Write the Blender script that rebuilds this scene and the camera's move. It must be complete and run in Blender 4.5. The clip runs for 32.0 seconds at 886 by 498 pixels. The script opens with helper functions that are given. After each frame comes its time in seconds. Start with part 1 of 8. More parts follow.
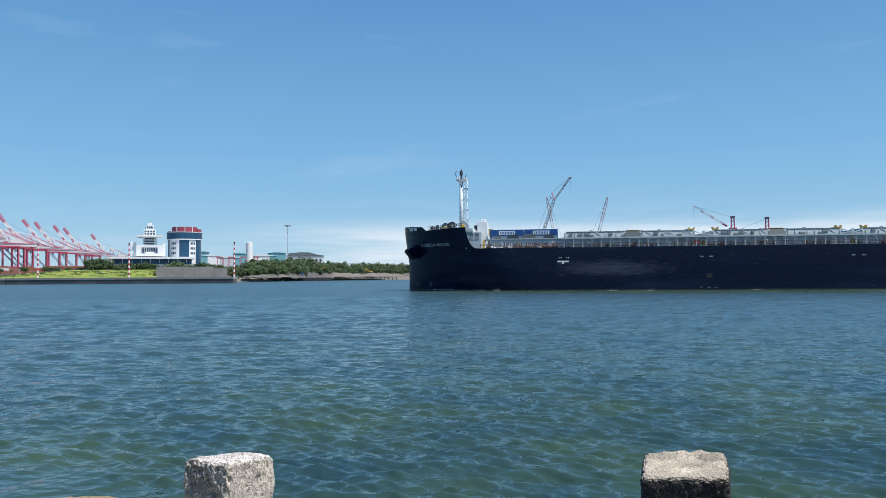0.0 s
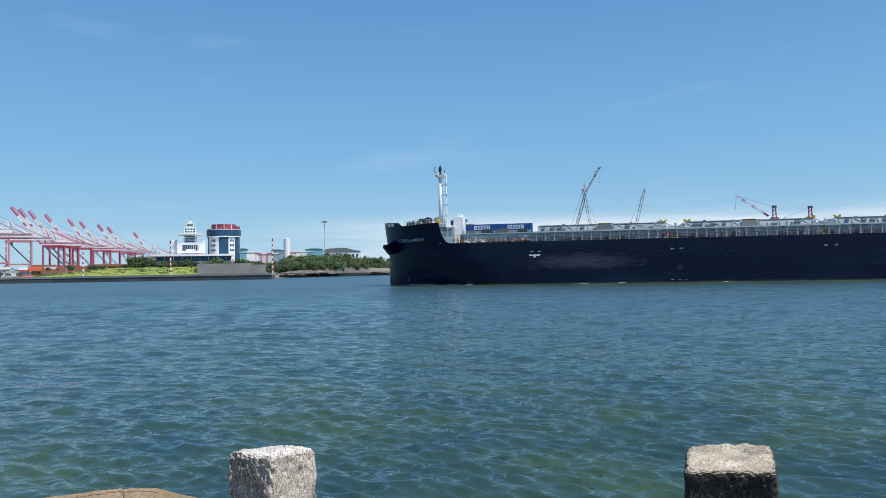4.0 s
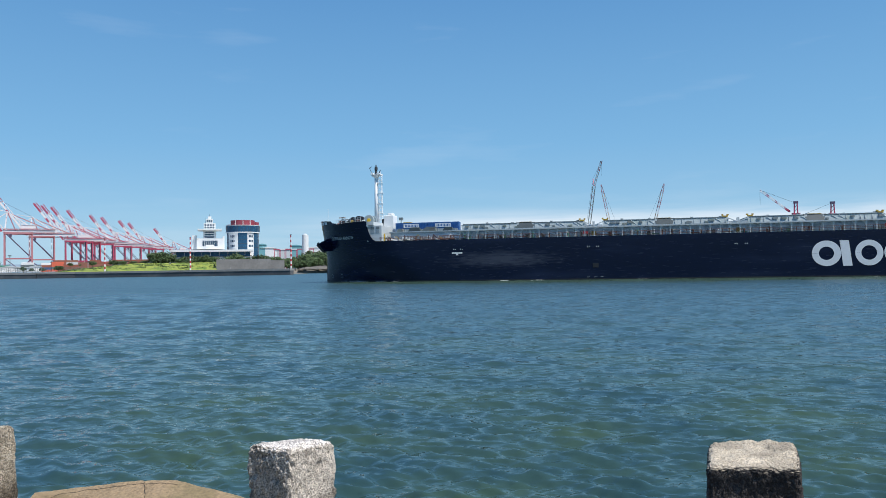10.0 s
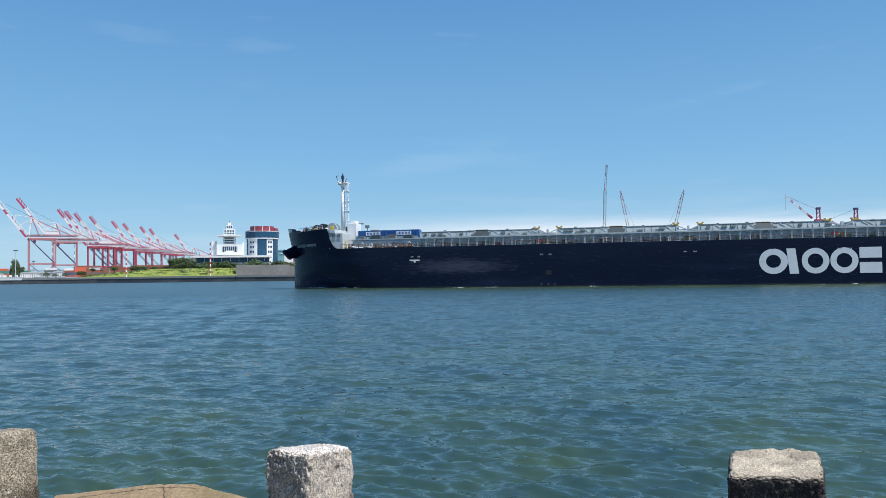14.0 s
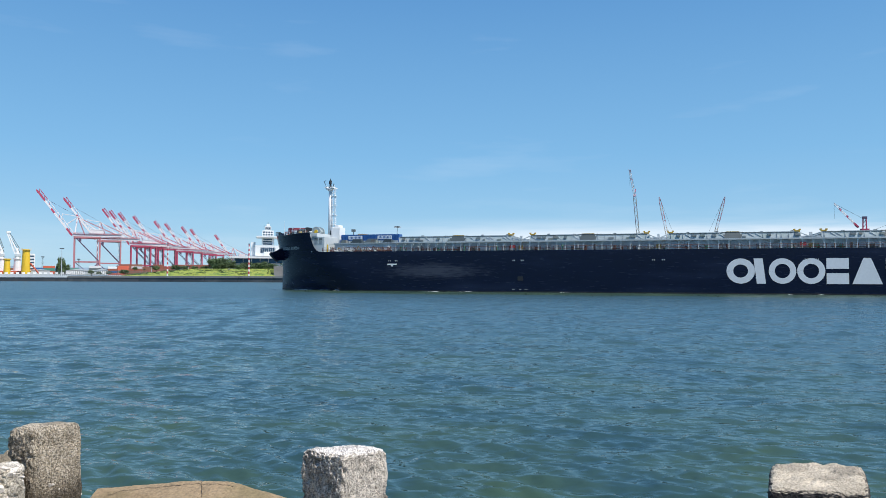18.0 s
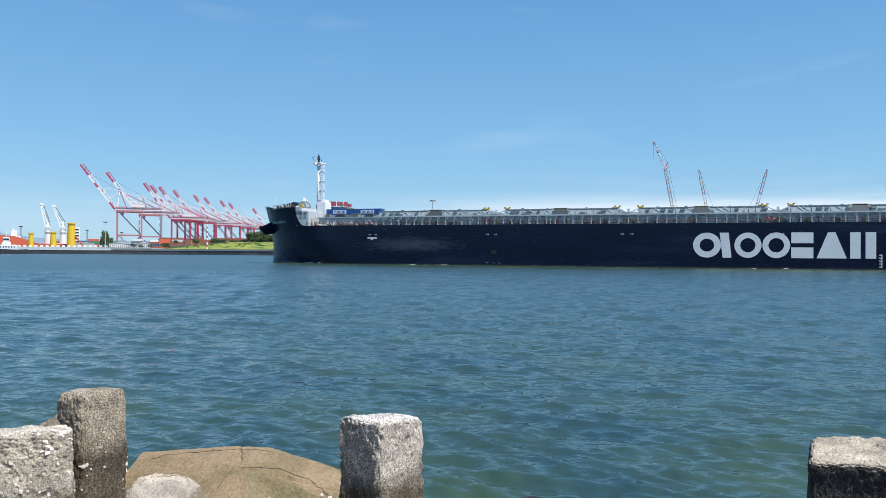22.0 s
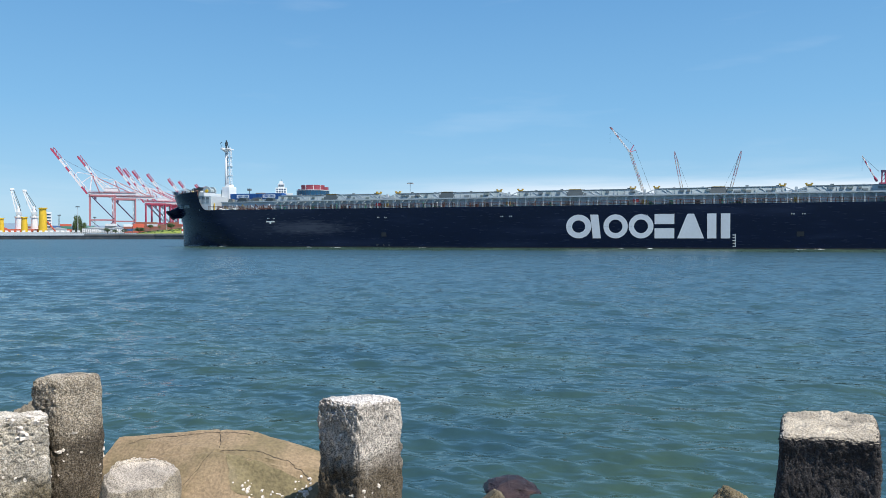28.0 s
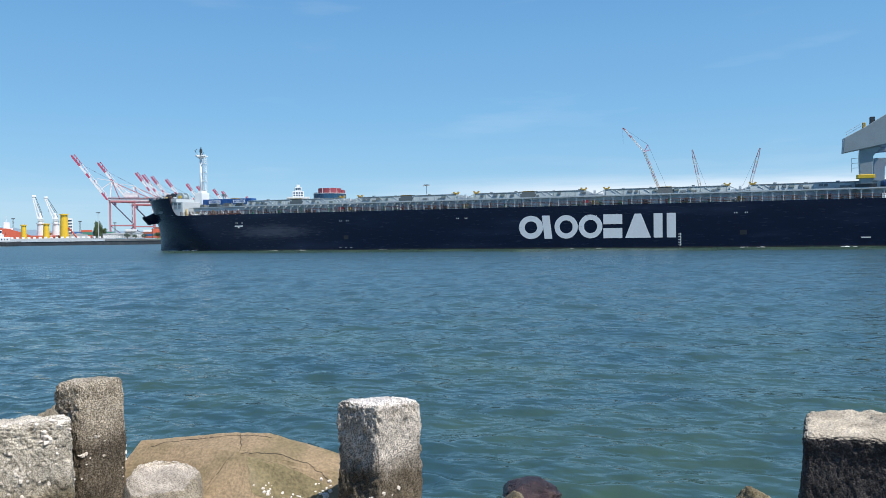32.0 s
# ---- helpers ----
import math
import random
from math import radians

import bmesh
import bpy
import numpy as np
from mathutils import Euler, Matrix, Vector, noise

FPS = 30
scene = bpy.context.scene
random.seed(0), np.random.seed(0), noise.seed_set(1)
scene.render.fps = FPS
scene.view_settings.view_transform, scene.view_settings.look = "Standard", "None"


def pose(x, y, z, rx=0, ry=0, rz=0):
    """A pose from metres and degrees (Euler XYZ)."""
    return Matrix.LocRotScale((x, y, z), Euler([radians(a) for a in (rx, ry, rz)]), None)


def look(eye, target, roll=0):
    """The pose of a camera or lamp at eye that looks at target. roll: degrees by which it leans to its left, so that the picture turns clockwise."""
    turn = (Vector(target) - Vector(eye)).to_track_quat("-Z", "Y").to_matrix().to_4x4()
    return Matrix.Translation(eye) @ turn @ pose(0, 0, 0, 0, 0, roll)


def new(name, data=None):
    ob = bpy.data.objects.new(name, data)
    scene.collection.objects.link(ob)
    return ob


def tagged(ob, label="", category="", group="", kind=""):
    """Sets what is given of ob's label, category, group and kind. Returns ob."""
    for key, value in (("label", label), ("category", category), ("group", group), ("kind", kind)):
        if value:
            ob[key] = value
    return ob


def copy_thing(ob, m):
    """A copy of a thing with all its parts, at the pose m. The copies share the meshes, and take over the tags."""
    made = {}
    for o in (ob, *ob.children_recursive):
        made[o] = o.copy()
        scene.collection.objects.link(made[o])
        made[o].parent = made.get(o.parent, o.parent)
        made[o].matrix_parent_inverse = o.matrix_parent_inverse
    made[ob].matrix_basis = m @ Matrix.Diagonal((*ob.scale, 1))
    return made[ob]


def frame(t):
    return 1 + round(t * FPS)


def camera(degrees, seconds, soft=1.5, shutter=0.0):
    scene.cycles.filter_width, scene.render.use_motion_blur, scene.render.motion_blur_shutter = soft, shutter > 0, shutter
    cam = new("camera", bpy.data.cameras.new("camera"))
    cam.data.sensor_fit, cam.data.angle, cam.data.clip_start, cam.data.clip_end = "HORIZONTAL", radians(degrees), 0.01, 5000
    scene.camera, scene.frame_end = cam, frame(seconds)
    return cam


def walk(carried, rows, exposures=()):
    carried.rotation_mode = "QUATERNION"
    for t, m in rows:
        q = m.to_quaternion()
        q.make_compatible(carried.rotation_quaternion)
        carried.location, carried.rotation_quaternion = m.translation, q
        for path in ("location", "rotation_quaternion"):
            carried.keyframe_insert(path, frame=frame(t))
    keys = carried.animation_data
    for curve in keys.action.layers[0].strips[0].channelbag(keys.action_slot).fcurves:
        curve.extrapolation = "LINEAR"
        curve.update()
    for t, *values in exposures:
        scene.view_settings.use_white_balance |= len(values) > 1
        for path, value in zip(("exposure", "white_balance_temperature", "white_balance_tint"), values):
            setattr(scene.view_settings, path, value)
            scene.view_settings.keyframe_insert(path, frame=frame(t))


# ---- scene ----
# ---- camera and its way: a phone held on the sea wall, panning slowly after the ship ----
EYE = 3.42
cam = camera(61.4, 32.0, soft=0.75)
# seconds, x, y, z, tilt, lean, turn
WAY = [
    (0, 0.035, -0.035, 3.463, 2.134, 0.374, -0.353),
    (0.5, 0.037, -0.028, 3.463, 1.978, 0.563, 0.160),
    (1, 0.034, -0.015, 3.462, 1.943, 0.493, 0.610),
    (1.5, 0.033, -0.022, 3.457, 1.964, 0.870, 1.252),
    (2, 0.027, -0.026, 3.455, 1.675, 0.833, 1.852),
    (2.5, 0.027, -0.025, 3.458, 1.613, 0.852, 2.211),
    (3, 0.026, -0.019, 3.450, 1.700, 0.754, 2.374),
    (3.5, 0.019, -0.026, 3.455, 1.709, 1.017, 2.456),
    (5.5, 0.021, -0.023, 3.457, 1.868, 0.799, 2.195),
    (6, 0.021, -0.037, 3.452, 1.979, 0.792, 1.984),
    (6.5, 0.023, -0.040, 3.447, 1.557, 0.580, 1.569),
    (7, 0.011, -0.019, 3.447, 1.658, 0.489, 1.643),
    (7.5, 0.004, -0.024, 3.447, 1.885, 0.505, 2.355),
    (8, 0.002, -0.029, 3.440, 1.943, 0.270, 2.828),
    (8.5, -0.007, -0.024, 3.437, 1.727, 0.427, 3.192),
    (9, -0.003, -0.003, 3.437, 1.570, 0.505, 3.383),
    (9.5, 0.003, 0.002, 3.434, 1.421, 0.585, 3.674),
    (10, 0.003, 0.001, 3.439, 1.416, 0.911, 3.764),
    (10.5, 0.006, -0.008, 3.437, 1.474, 0.839, 3.819),
    (11, 0.003, -0.007, 3.433, 1.464, 0.673, 4.127),
    (11.5, 0.001, 0.004, 3.430, 1.362, 0.985, 4.473),
    (12, 0.001, 0.006, 3.431, 1.491, 1.045, 5.006),
    (12.5, 0.002, 0.008, 3.433, 1.699, 0.931, 5.270),
    (13, -0.002, 0.011, 3.432, 1.808, 0.645, 5.277),
    (13.5, 0.003, 0.008, 3.432, 1.827, 0.802, 5.228),
    (14, 0.004, 0.011, 3.433, 1.910, 0.782, 5.157),
    (14.5, 0.003, 0.014, 3.431, 2.004, 0.755, 5.294),
    (16.5, -0.001, 0.012, 3.432, 2.313, 0.339, 6.368),
    (17, -0.004, 0.012, 3.428, 2.350, 0.396, 6.748),
    (17.5, -0.008, 0.011, 3.431, 2.243, 0.449, 7.285),
    (18, -0.010, 0.004, 3.434, 2.231, -0.176, 7.873),
    (18.5, -0.026, -0.023, 3.414, 1.722, -0.287, 8.698),
    (19, -0.045, 0.013, 3.406, 0.873, -0.444, 8.464),
    (19.5, -0.016, 0.020, 3.406, -0.046, -0.171, 9.172),
    (20, 0.002, 0.032, 3.405, -0.144, 0.433, 9.944),
    (20.5, 0.005, 0.036, 3.407, -0.121, 0.207, 10.241),
    (21, 0.001, 0.032, 3.405, 0.012, -0.057, 10.206),
    (21.5, -0.003, 0.026, 3.404, 0.116, -0.258, 10.422),
    (22, -0.013, 0.015, 3.402, 0.207, -0.315, 10.589),
    (22.5, -0.007, 0.012, 3.401, 0.133, -0.058, 10.654),
    (23, -0.011, 0.000, 3.400, 0.010, -0.049, 10.874),
    (23.5, -0.016, 0.002, 3.397, -0.147, -0.141, 11.186),
    (24, -0.015, 0.000, 3.397, -0.297, -0.247, 11.390),
    (24.5, -0.017, 0.003, 3.394, -0.418, -0.337, 11.341),
    (25, -0.019, 0.004, 3.391, -0.678, -0.320, 11.243),
    (25.5, -0.013, 0.012, 3.389, -1.132, 0.032, 10.731),
    (27.5, -0.012, 0.001, 3.392, -1.085, 0.135, 9.120),
    (28, -0.007, 0.008, 3.389, -1.118, 0.083, 8.887),
    (28.5, -0.011, 0.009, 3.387, -1.028, 0.232, 9.113),
    (29, -0.013, 0.013, 3.390, -0.916, 0.145, 9.375),
    (29.5, -0.011, 0.009, 3.387, -0.874, 0.166, 9.776),
    (30, -0.016, 0.012, 3.386, -0.989, 0.261, 9.829),
    (30.5, -0.014, 0.014, 3.391, -1.029, 0.251, 9.848),
    (31, -0.015, 0.020, 3.388, -0.984, 0.352, 9.852),
    (31.5, -0.012, 0.020, 3.389, -0.935, 0.381, 9.989),
    (32, -0.010, 0.016, 3.387, -0.989, 0.750, 10.180),
]
walk(cam, [(t, pose(x, y, z, 90 + tilt, lean, turn)) for t, x, y, z, tilt, lean, turn in WAY],
     exposures=[(0, 0.24), (14, 0.28), (20, 0.36), (32, 0.36)])

# ---- sky, sun ----
SUN_AZ, SUN_EL = -28.0, 58.0   # sun to the right and a little behind, high
sky_world = bpy.data.worlds.new("sky")
scene.world = sky_world
sky_world.use_nodes = True
wn, wl = sky_world.node_tree.nodes, sky_world.node_tree.links
wn.clear()
w_out = wn.new("ShaderNodeOutputWorld")
w_bg = wn.new("ShaderNodeBackground")
w_sky = wn.new("ShaderNodeTexSky")
w_sky.sky_type = "NISHITA"
w_sky.sun_disc = False
w_sky.sun_elevation = radians(SUN_EL)
w_sky.sun_rotation = radians(90 - SUN_AZ)
w_sky.altitude = 0
w_sky.air_density, w_sky.dust_density, w_sky.ozone_density = 1.0, 0.15, 4.0
w_bg.inputs["Strength"].default_value = 0.115
# thin high cirrus and a low pale cloud bank
w_co = wn.new("ShaderNodeTexCoord")
w_map = wn.new("ShaderNodeMapping")
w_map.inputs["Scale"].default_value = (2.2, 2.2, 26.0)
w_no = wn.new("ShaderNodeTexNoise")
w_no.inputs["Scale"].default_value = 2.1
w_no.inputs["Detail"].default_value = 5.0
w_no.inputs["Roughness"].default_value = 0.55
w_sep = wn.new("ShaderNodeSeparateXYZ")
w_low = wn.new("ShaderNodeMapRange")      # strong near the horizon, gone above 7 degrees
w_low.interpolation_type = "SMOOTHSTEP"
w_low.inputs["From Min"].default_value, w_low.inputs["From Max"].default_value = 0.045, 0.085
w_low.inputs["To Min"].default_value, w_low.inputs["To Max"].default_value = 1.0, 0.0
w_den = wn.new("ShaderNodeMapRange")
w_den.inputs["From Min"].default_value, w_den.inputs["From Max"].default_value = 0.30, 0.60
w_mul = wn.new("ShaderNodeMath")
w_mul.operation = "MULTIPLY"
w_mul.use_clamp = True
w_mix = wn.new("ShaderNodeMix")
w_mix.data_type = "RGBA"
w_mix.inputs[7].default_value = (6.2, 6.7, 7.3, 1)
wl.new(w_co.outputs["Generated"], w_map.inputs["Vector"])
wl.new(w_map.outputs["Vector"], w_no.inputs["Vector"])
wl.new(w_co.outputs["Generated"], w_sep.inputs["Vector"])
wl.new(w_sep.outputs["Z"], w_low.inputs["Value"])
wl.new(w_no.outputs["Fac"], w_den.inputs["Value"])
wl.new(w_low.outputs["Result"], w_mul.inputs[0])
wl.new(w_den.outputs["Result"], w_mul.inputs[1])
# the bank stands to the right; to the left the haze is clear
w_side = wn.new("ShaderNodeMapRange")
w_side.interpolation_type = "SMOOTHSTEP"
w_side.inputs["From Min"].default_value, w_side.inputs["From Max"].default_value = -0.34, 0.06
w_side.inputs["To Min"].default_value, w_side.inputs["To Max"].default_value = 0.12, 1.0
w_part = wn.new("ShaderNodeMath")
w_part.operation = "MULTIPLY"
wl.new(w_sep.outputs["X"], w_side.inputs["Value"])
wl.new(w_mul.outputs["Value"], w_part.inputs[0])
wl.new(w_side.outputs["Result"], w_part.inputs[1])
# a few thin wisps higher up
w_wmap = wn.new("ShaderNodeMapping")
w_wmap.inputs["Scale"].default_value = (2.6, 2.6, 17.0)
w_wno = wn.new("ShaderNodeTexNoise")
w_wno.inputs["Scale"].default_value, w_wno.inputs["Detail"].default_value = 1.7, 6.0
w_wden = wn.new("ShaderNodeMapRange")
w_wden.inputs["From Min"].default_value, w_wden.inputs["From Max"].default_value = 0.60, 0.80
w_wden.inputs["To Max"].default_value = 0.10
w_all = wn.new("ShaderNodeMath")
w_all.operation = "MAXIMUM"
wl.new(w_co.outputs["Generated"], w_wmap.inputs["Vector"])
wl.new(w_wmap.outputs["Vector"], w_wno.inputs["Vector"])
wl.new(w_wno.outputs["Fac"], w_wden.inputs["Value"])
wl.new(w_part.outputs["Value"], w_all.inputs[0])
wl.new(w_wden.outputs["Result"], w_all.inputs[1])
wl.new(w_all.outputs["Value"], w_mix.inputs[0])
w_hue = wn.new("ShaderNodeHueSaturation")
w_hue.inputs["Saturation"].default_value = 1.15
wl.new(w_sky.outputs["Color"], w_hue.inputs["Color"])
# moist sea air: the lower sky stays a clear pale blue
w_ramp = wn.new("ShaderNodeValToRGB")
w_ramp.color_ramp.elements[0].position, w_ramp.color_ramp.elements[0].color = 0.0, (2.5, 4.3, 5.8, 1)
w_ramp.color_ramp.elements[1].position, w_ramp.color_ramp.elements[1].color = 0.42, (0.63, 1.99, 4.34, 1)
w_mid = w_ramp.color_ramp.elements.new(0.16)
w_mid.color = (1.48, 3.36, 5.45, 1)
w_air = wn.new("ShaderNodeMapRange")
w_air.interpolation_type = "SMOOTHSTEP"
w_air.inputs["From Min"].default_value, w_air.inputs["From Max"].default_value = 0.3, 0.75
w_air.inputs["To Min"].default_value, w_air.inputs["To Max"].default_value = 0.85, 0.0
w_amix = wn.new("ShaderNodeMix")
w_amix.data_type = "RGBA"
wl.new(w_sep.outputs["Z"], w_ramp.inputs["Fac"])
wl.new(w_sep.outputs["Z"], w_air.inputs["Value"])
wl.new(w_air.outputs["Result"], w_amix.inputs[0])
wl.new(w_hue.outputs["Color"], w_amix.inputs[6])
wl.new(w_ramp.outputs["Color"], w_amix.inputs[7])
wl.new(w_amix.outputs[2], w_mix.inputs[6])
wl.new(w_mix.outputs[2], w_bg.inputs["Color"])
wl.new(w_bg.outputs["Background"], w_out.inputs["Surface"])

sun_data = bpy.data.lights.new("sun", "SUN")
sun_data.energy, sun_data.angle, sun_data.color = 4.2, radians(0.53), (1.0, 0.96, 0.9)
sun_ob = new("sun", sun_data)
SUN_FROM = Vector((math.cos(radians(SUN_EL)) * math.cos(radians(SUN_AZ)), math.cos(radians(SUN_EL)) * math.sin(radians(SUN_AZ)), math.sin(radians(SUN_EL))))
sun_ob.matrix_world = look(SUN_FROM * 200, (0, 0, 0))


# ---- materials ----
def mat(name, color, rough=0.6, metal=0.0, var=0.12, scale=3.0, fine=25.0, bump=0.0, dist=0.02, second=None, second_at=0.6, spec=0.5, random_tone=0.0, coat=0.0):
    """A surface with a broad and a fine variation of its tone, an optional second colour in patches, and relief. Scales are per metre."""
    m = bpy.data.materials.new(name)
    m.use_nodes = True
    n, l = m.node_tree.nodes, m.node_tree.links
    b = n["Principled BSDF"]
    b.inputs["Roughness"].default_value, b.inputs["Metallic"].default_value = rough, metal
    b.inputs["Specular IOR Level"].default_value = spec
    b.inputs["Coat Weight"].default_value = coat
    co = n.new("ShaderNodeTexCoord")
    big = n.new("ShaderNodeTexNoise")
    big.inputs["Scale"].default_value, big.inputs["Detail"].default_value = scale, 4
    small = n.new("ShaderNodeTexNoise")
    small.inputs["Scale"].default_value, small.inputs["Detail"].default_value = fine, 6
    l.new(co.outputs["Object"], big.inputs["Vector"])
    l.new(co.outputs["Object"], small.inputs["Vector"])
    add = n.new("ShaderNodeMath")
    add.operation = "ADD"
    l.new(big.outputs["Fac"], add.inputs[0])
    l.new(small.outputs["Fac"], add.inputs[1])
    rng = n.new("ShaderNodeMapRange")
    rng.inputs["From Min"].default_value, rng.inputs["From Max"].default_value = 0.6, 1.4
    rng.inputs["To Min"].default_value, rng.inputs["To Max"].default_value = 1 - var, 1 + var
    l.new(add.outputs[0], rng.inputs["Value"])
    last = rng.outputs["Result"]
    if random_tone:
        info = n.new("ShaderNodeObjectInfo")
        r2 = n.new("ShaderNodeMapRange")
        r2.inputs["To Min"].default_value, r2.inputs["To Max"].default_value = 1 - random_tone, 1 + random_tone
        l.new(info.outputs["Random"], r2.inputs["Value"])
        mu = n.new("ShaderNodeMath")
        mu.operation = "MULTIPLY"
        l.new(last, mu.inputs[0])
        l.new(r2.outputs["Result"], mu.inputs[1])
        last = mu.outputs[0]
    base = n.new("ShaderNodeMix")
    base.data_type = "RGBA"
    base.inputs[6].default_value = (*color, 1)
    base.inputs[7].default_value = (*(second or color), 1)
    base.inputs[0].default_value = 0
    if second:
        pick = n.new("ShaderNodeMapRange")
        pick.inputs["From Min"].default_value, pick.inputs["From Max"].default_value = second_at - 0.08, second_at + 0.08
        l.new(big.outputs["Fac"], pick.inputs["Value"])
        l.new(pick.outputs["Result"], base.inputs[0])
    tone = n.new("ShaderNodeVectorMath")
    tone.operation = "SCALE"
    l.new(base.outputs[2], tone.inputs[0])
    l.new(last, tone.inputs["Scale"])
    l.new(tone.outputs[0], b.inputs["Base Color"])
    rr = n.new("ShaderNodeMapRange")
    rr.inputs["To Min"].default_value, rr.inputs["To Max"].default_value = max(0.02, rough - 0.12), min(1.0, rough + 0.12)
    l.new(small.outputs["Fac"], rr.inputs["Value"])
    l.new(rr.outputs["Result"], b.inputs["Roughness"])
    if bump:
        bp = n.new("ShaderNodeBump")
        bp.inputs["Strength"].default_value, bp.inputs["Distance"].default_value = bump, dist
        l.new(add.outputs[0], bp.inputs["Height"])
        l.new(bp.outputs["Normal"], b.inputs["Normal"])
    return m


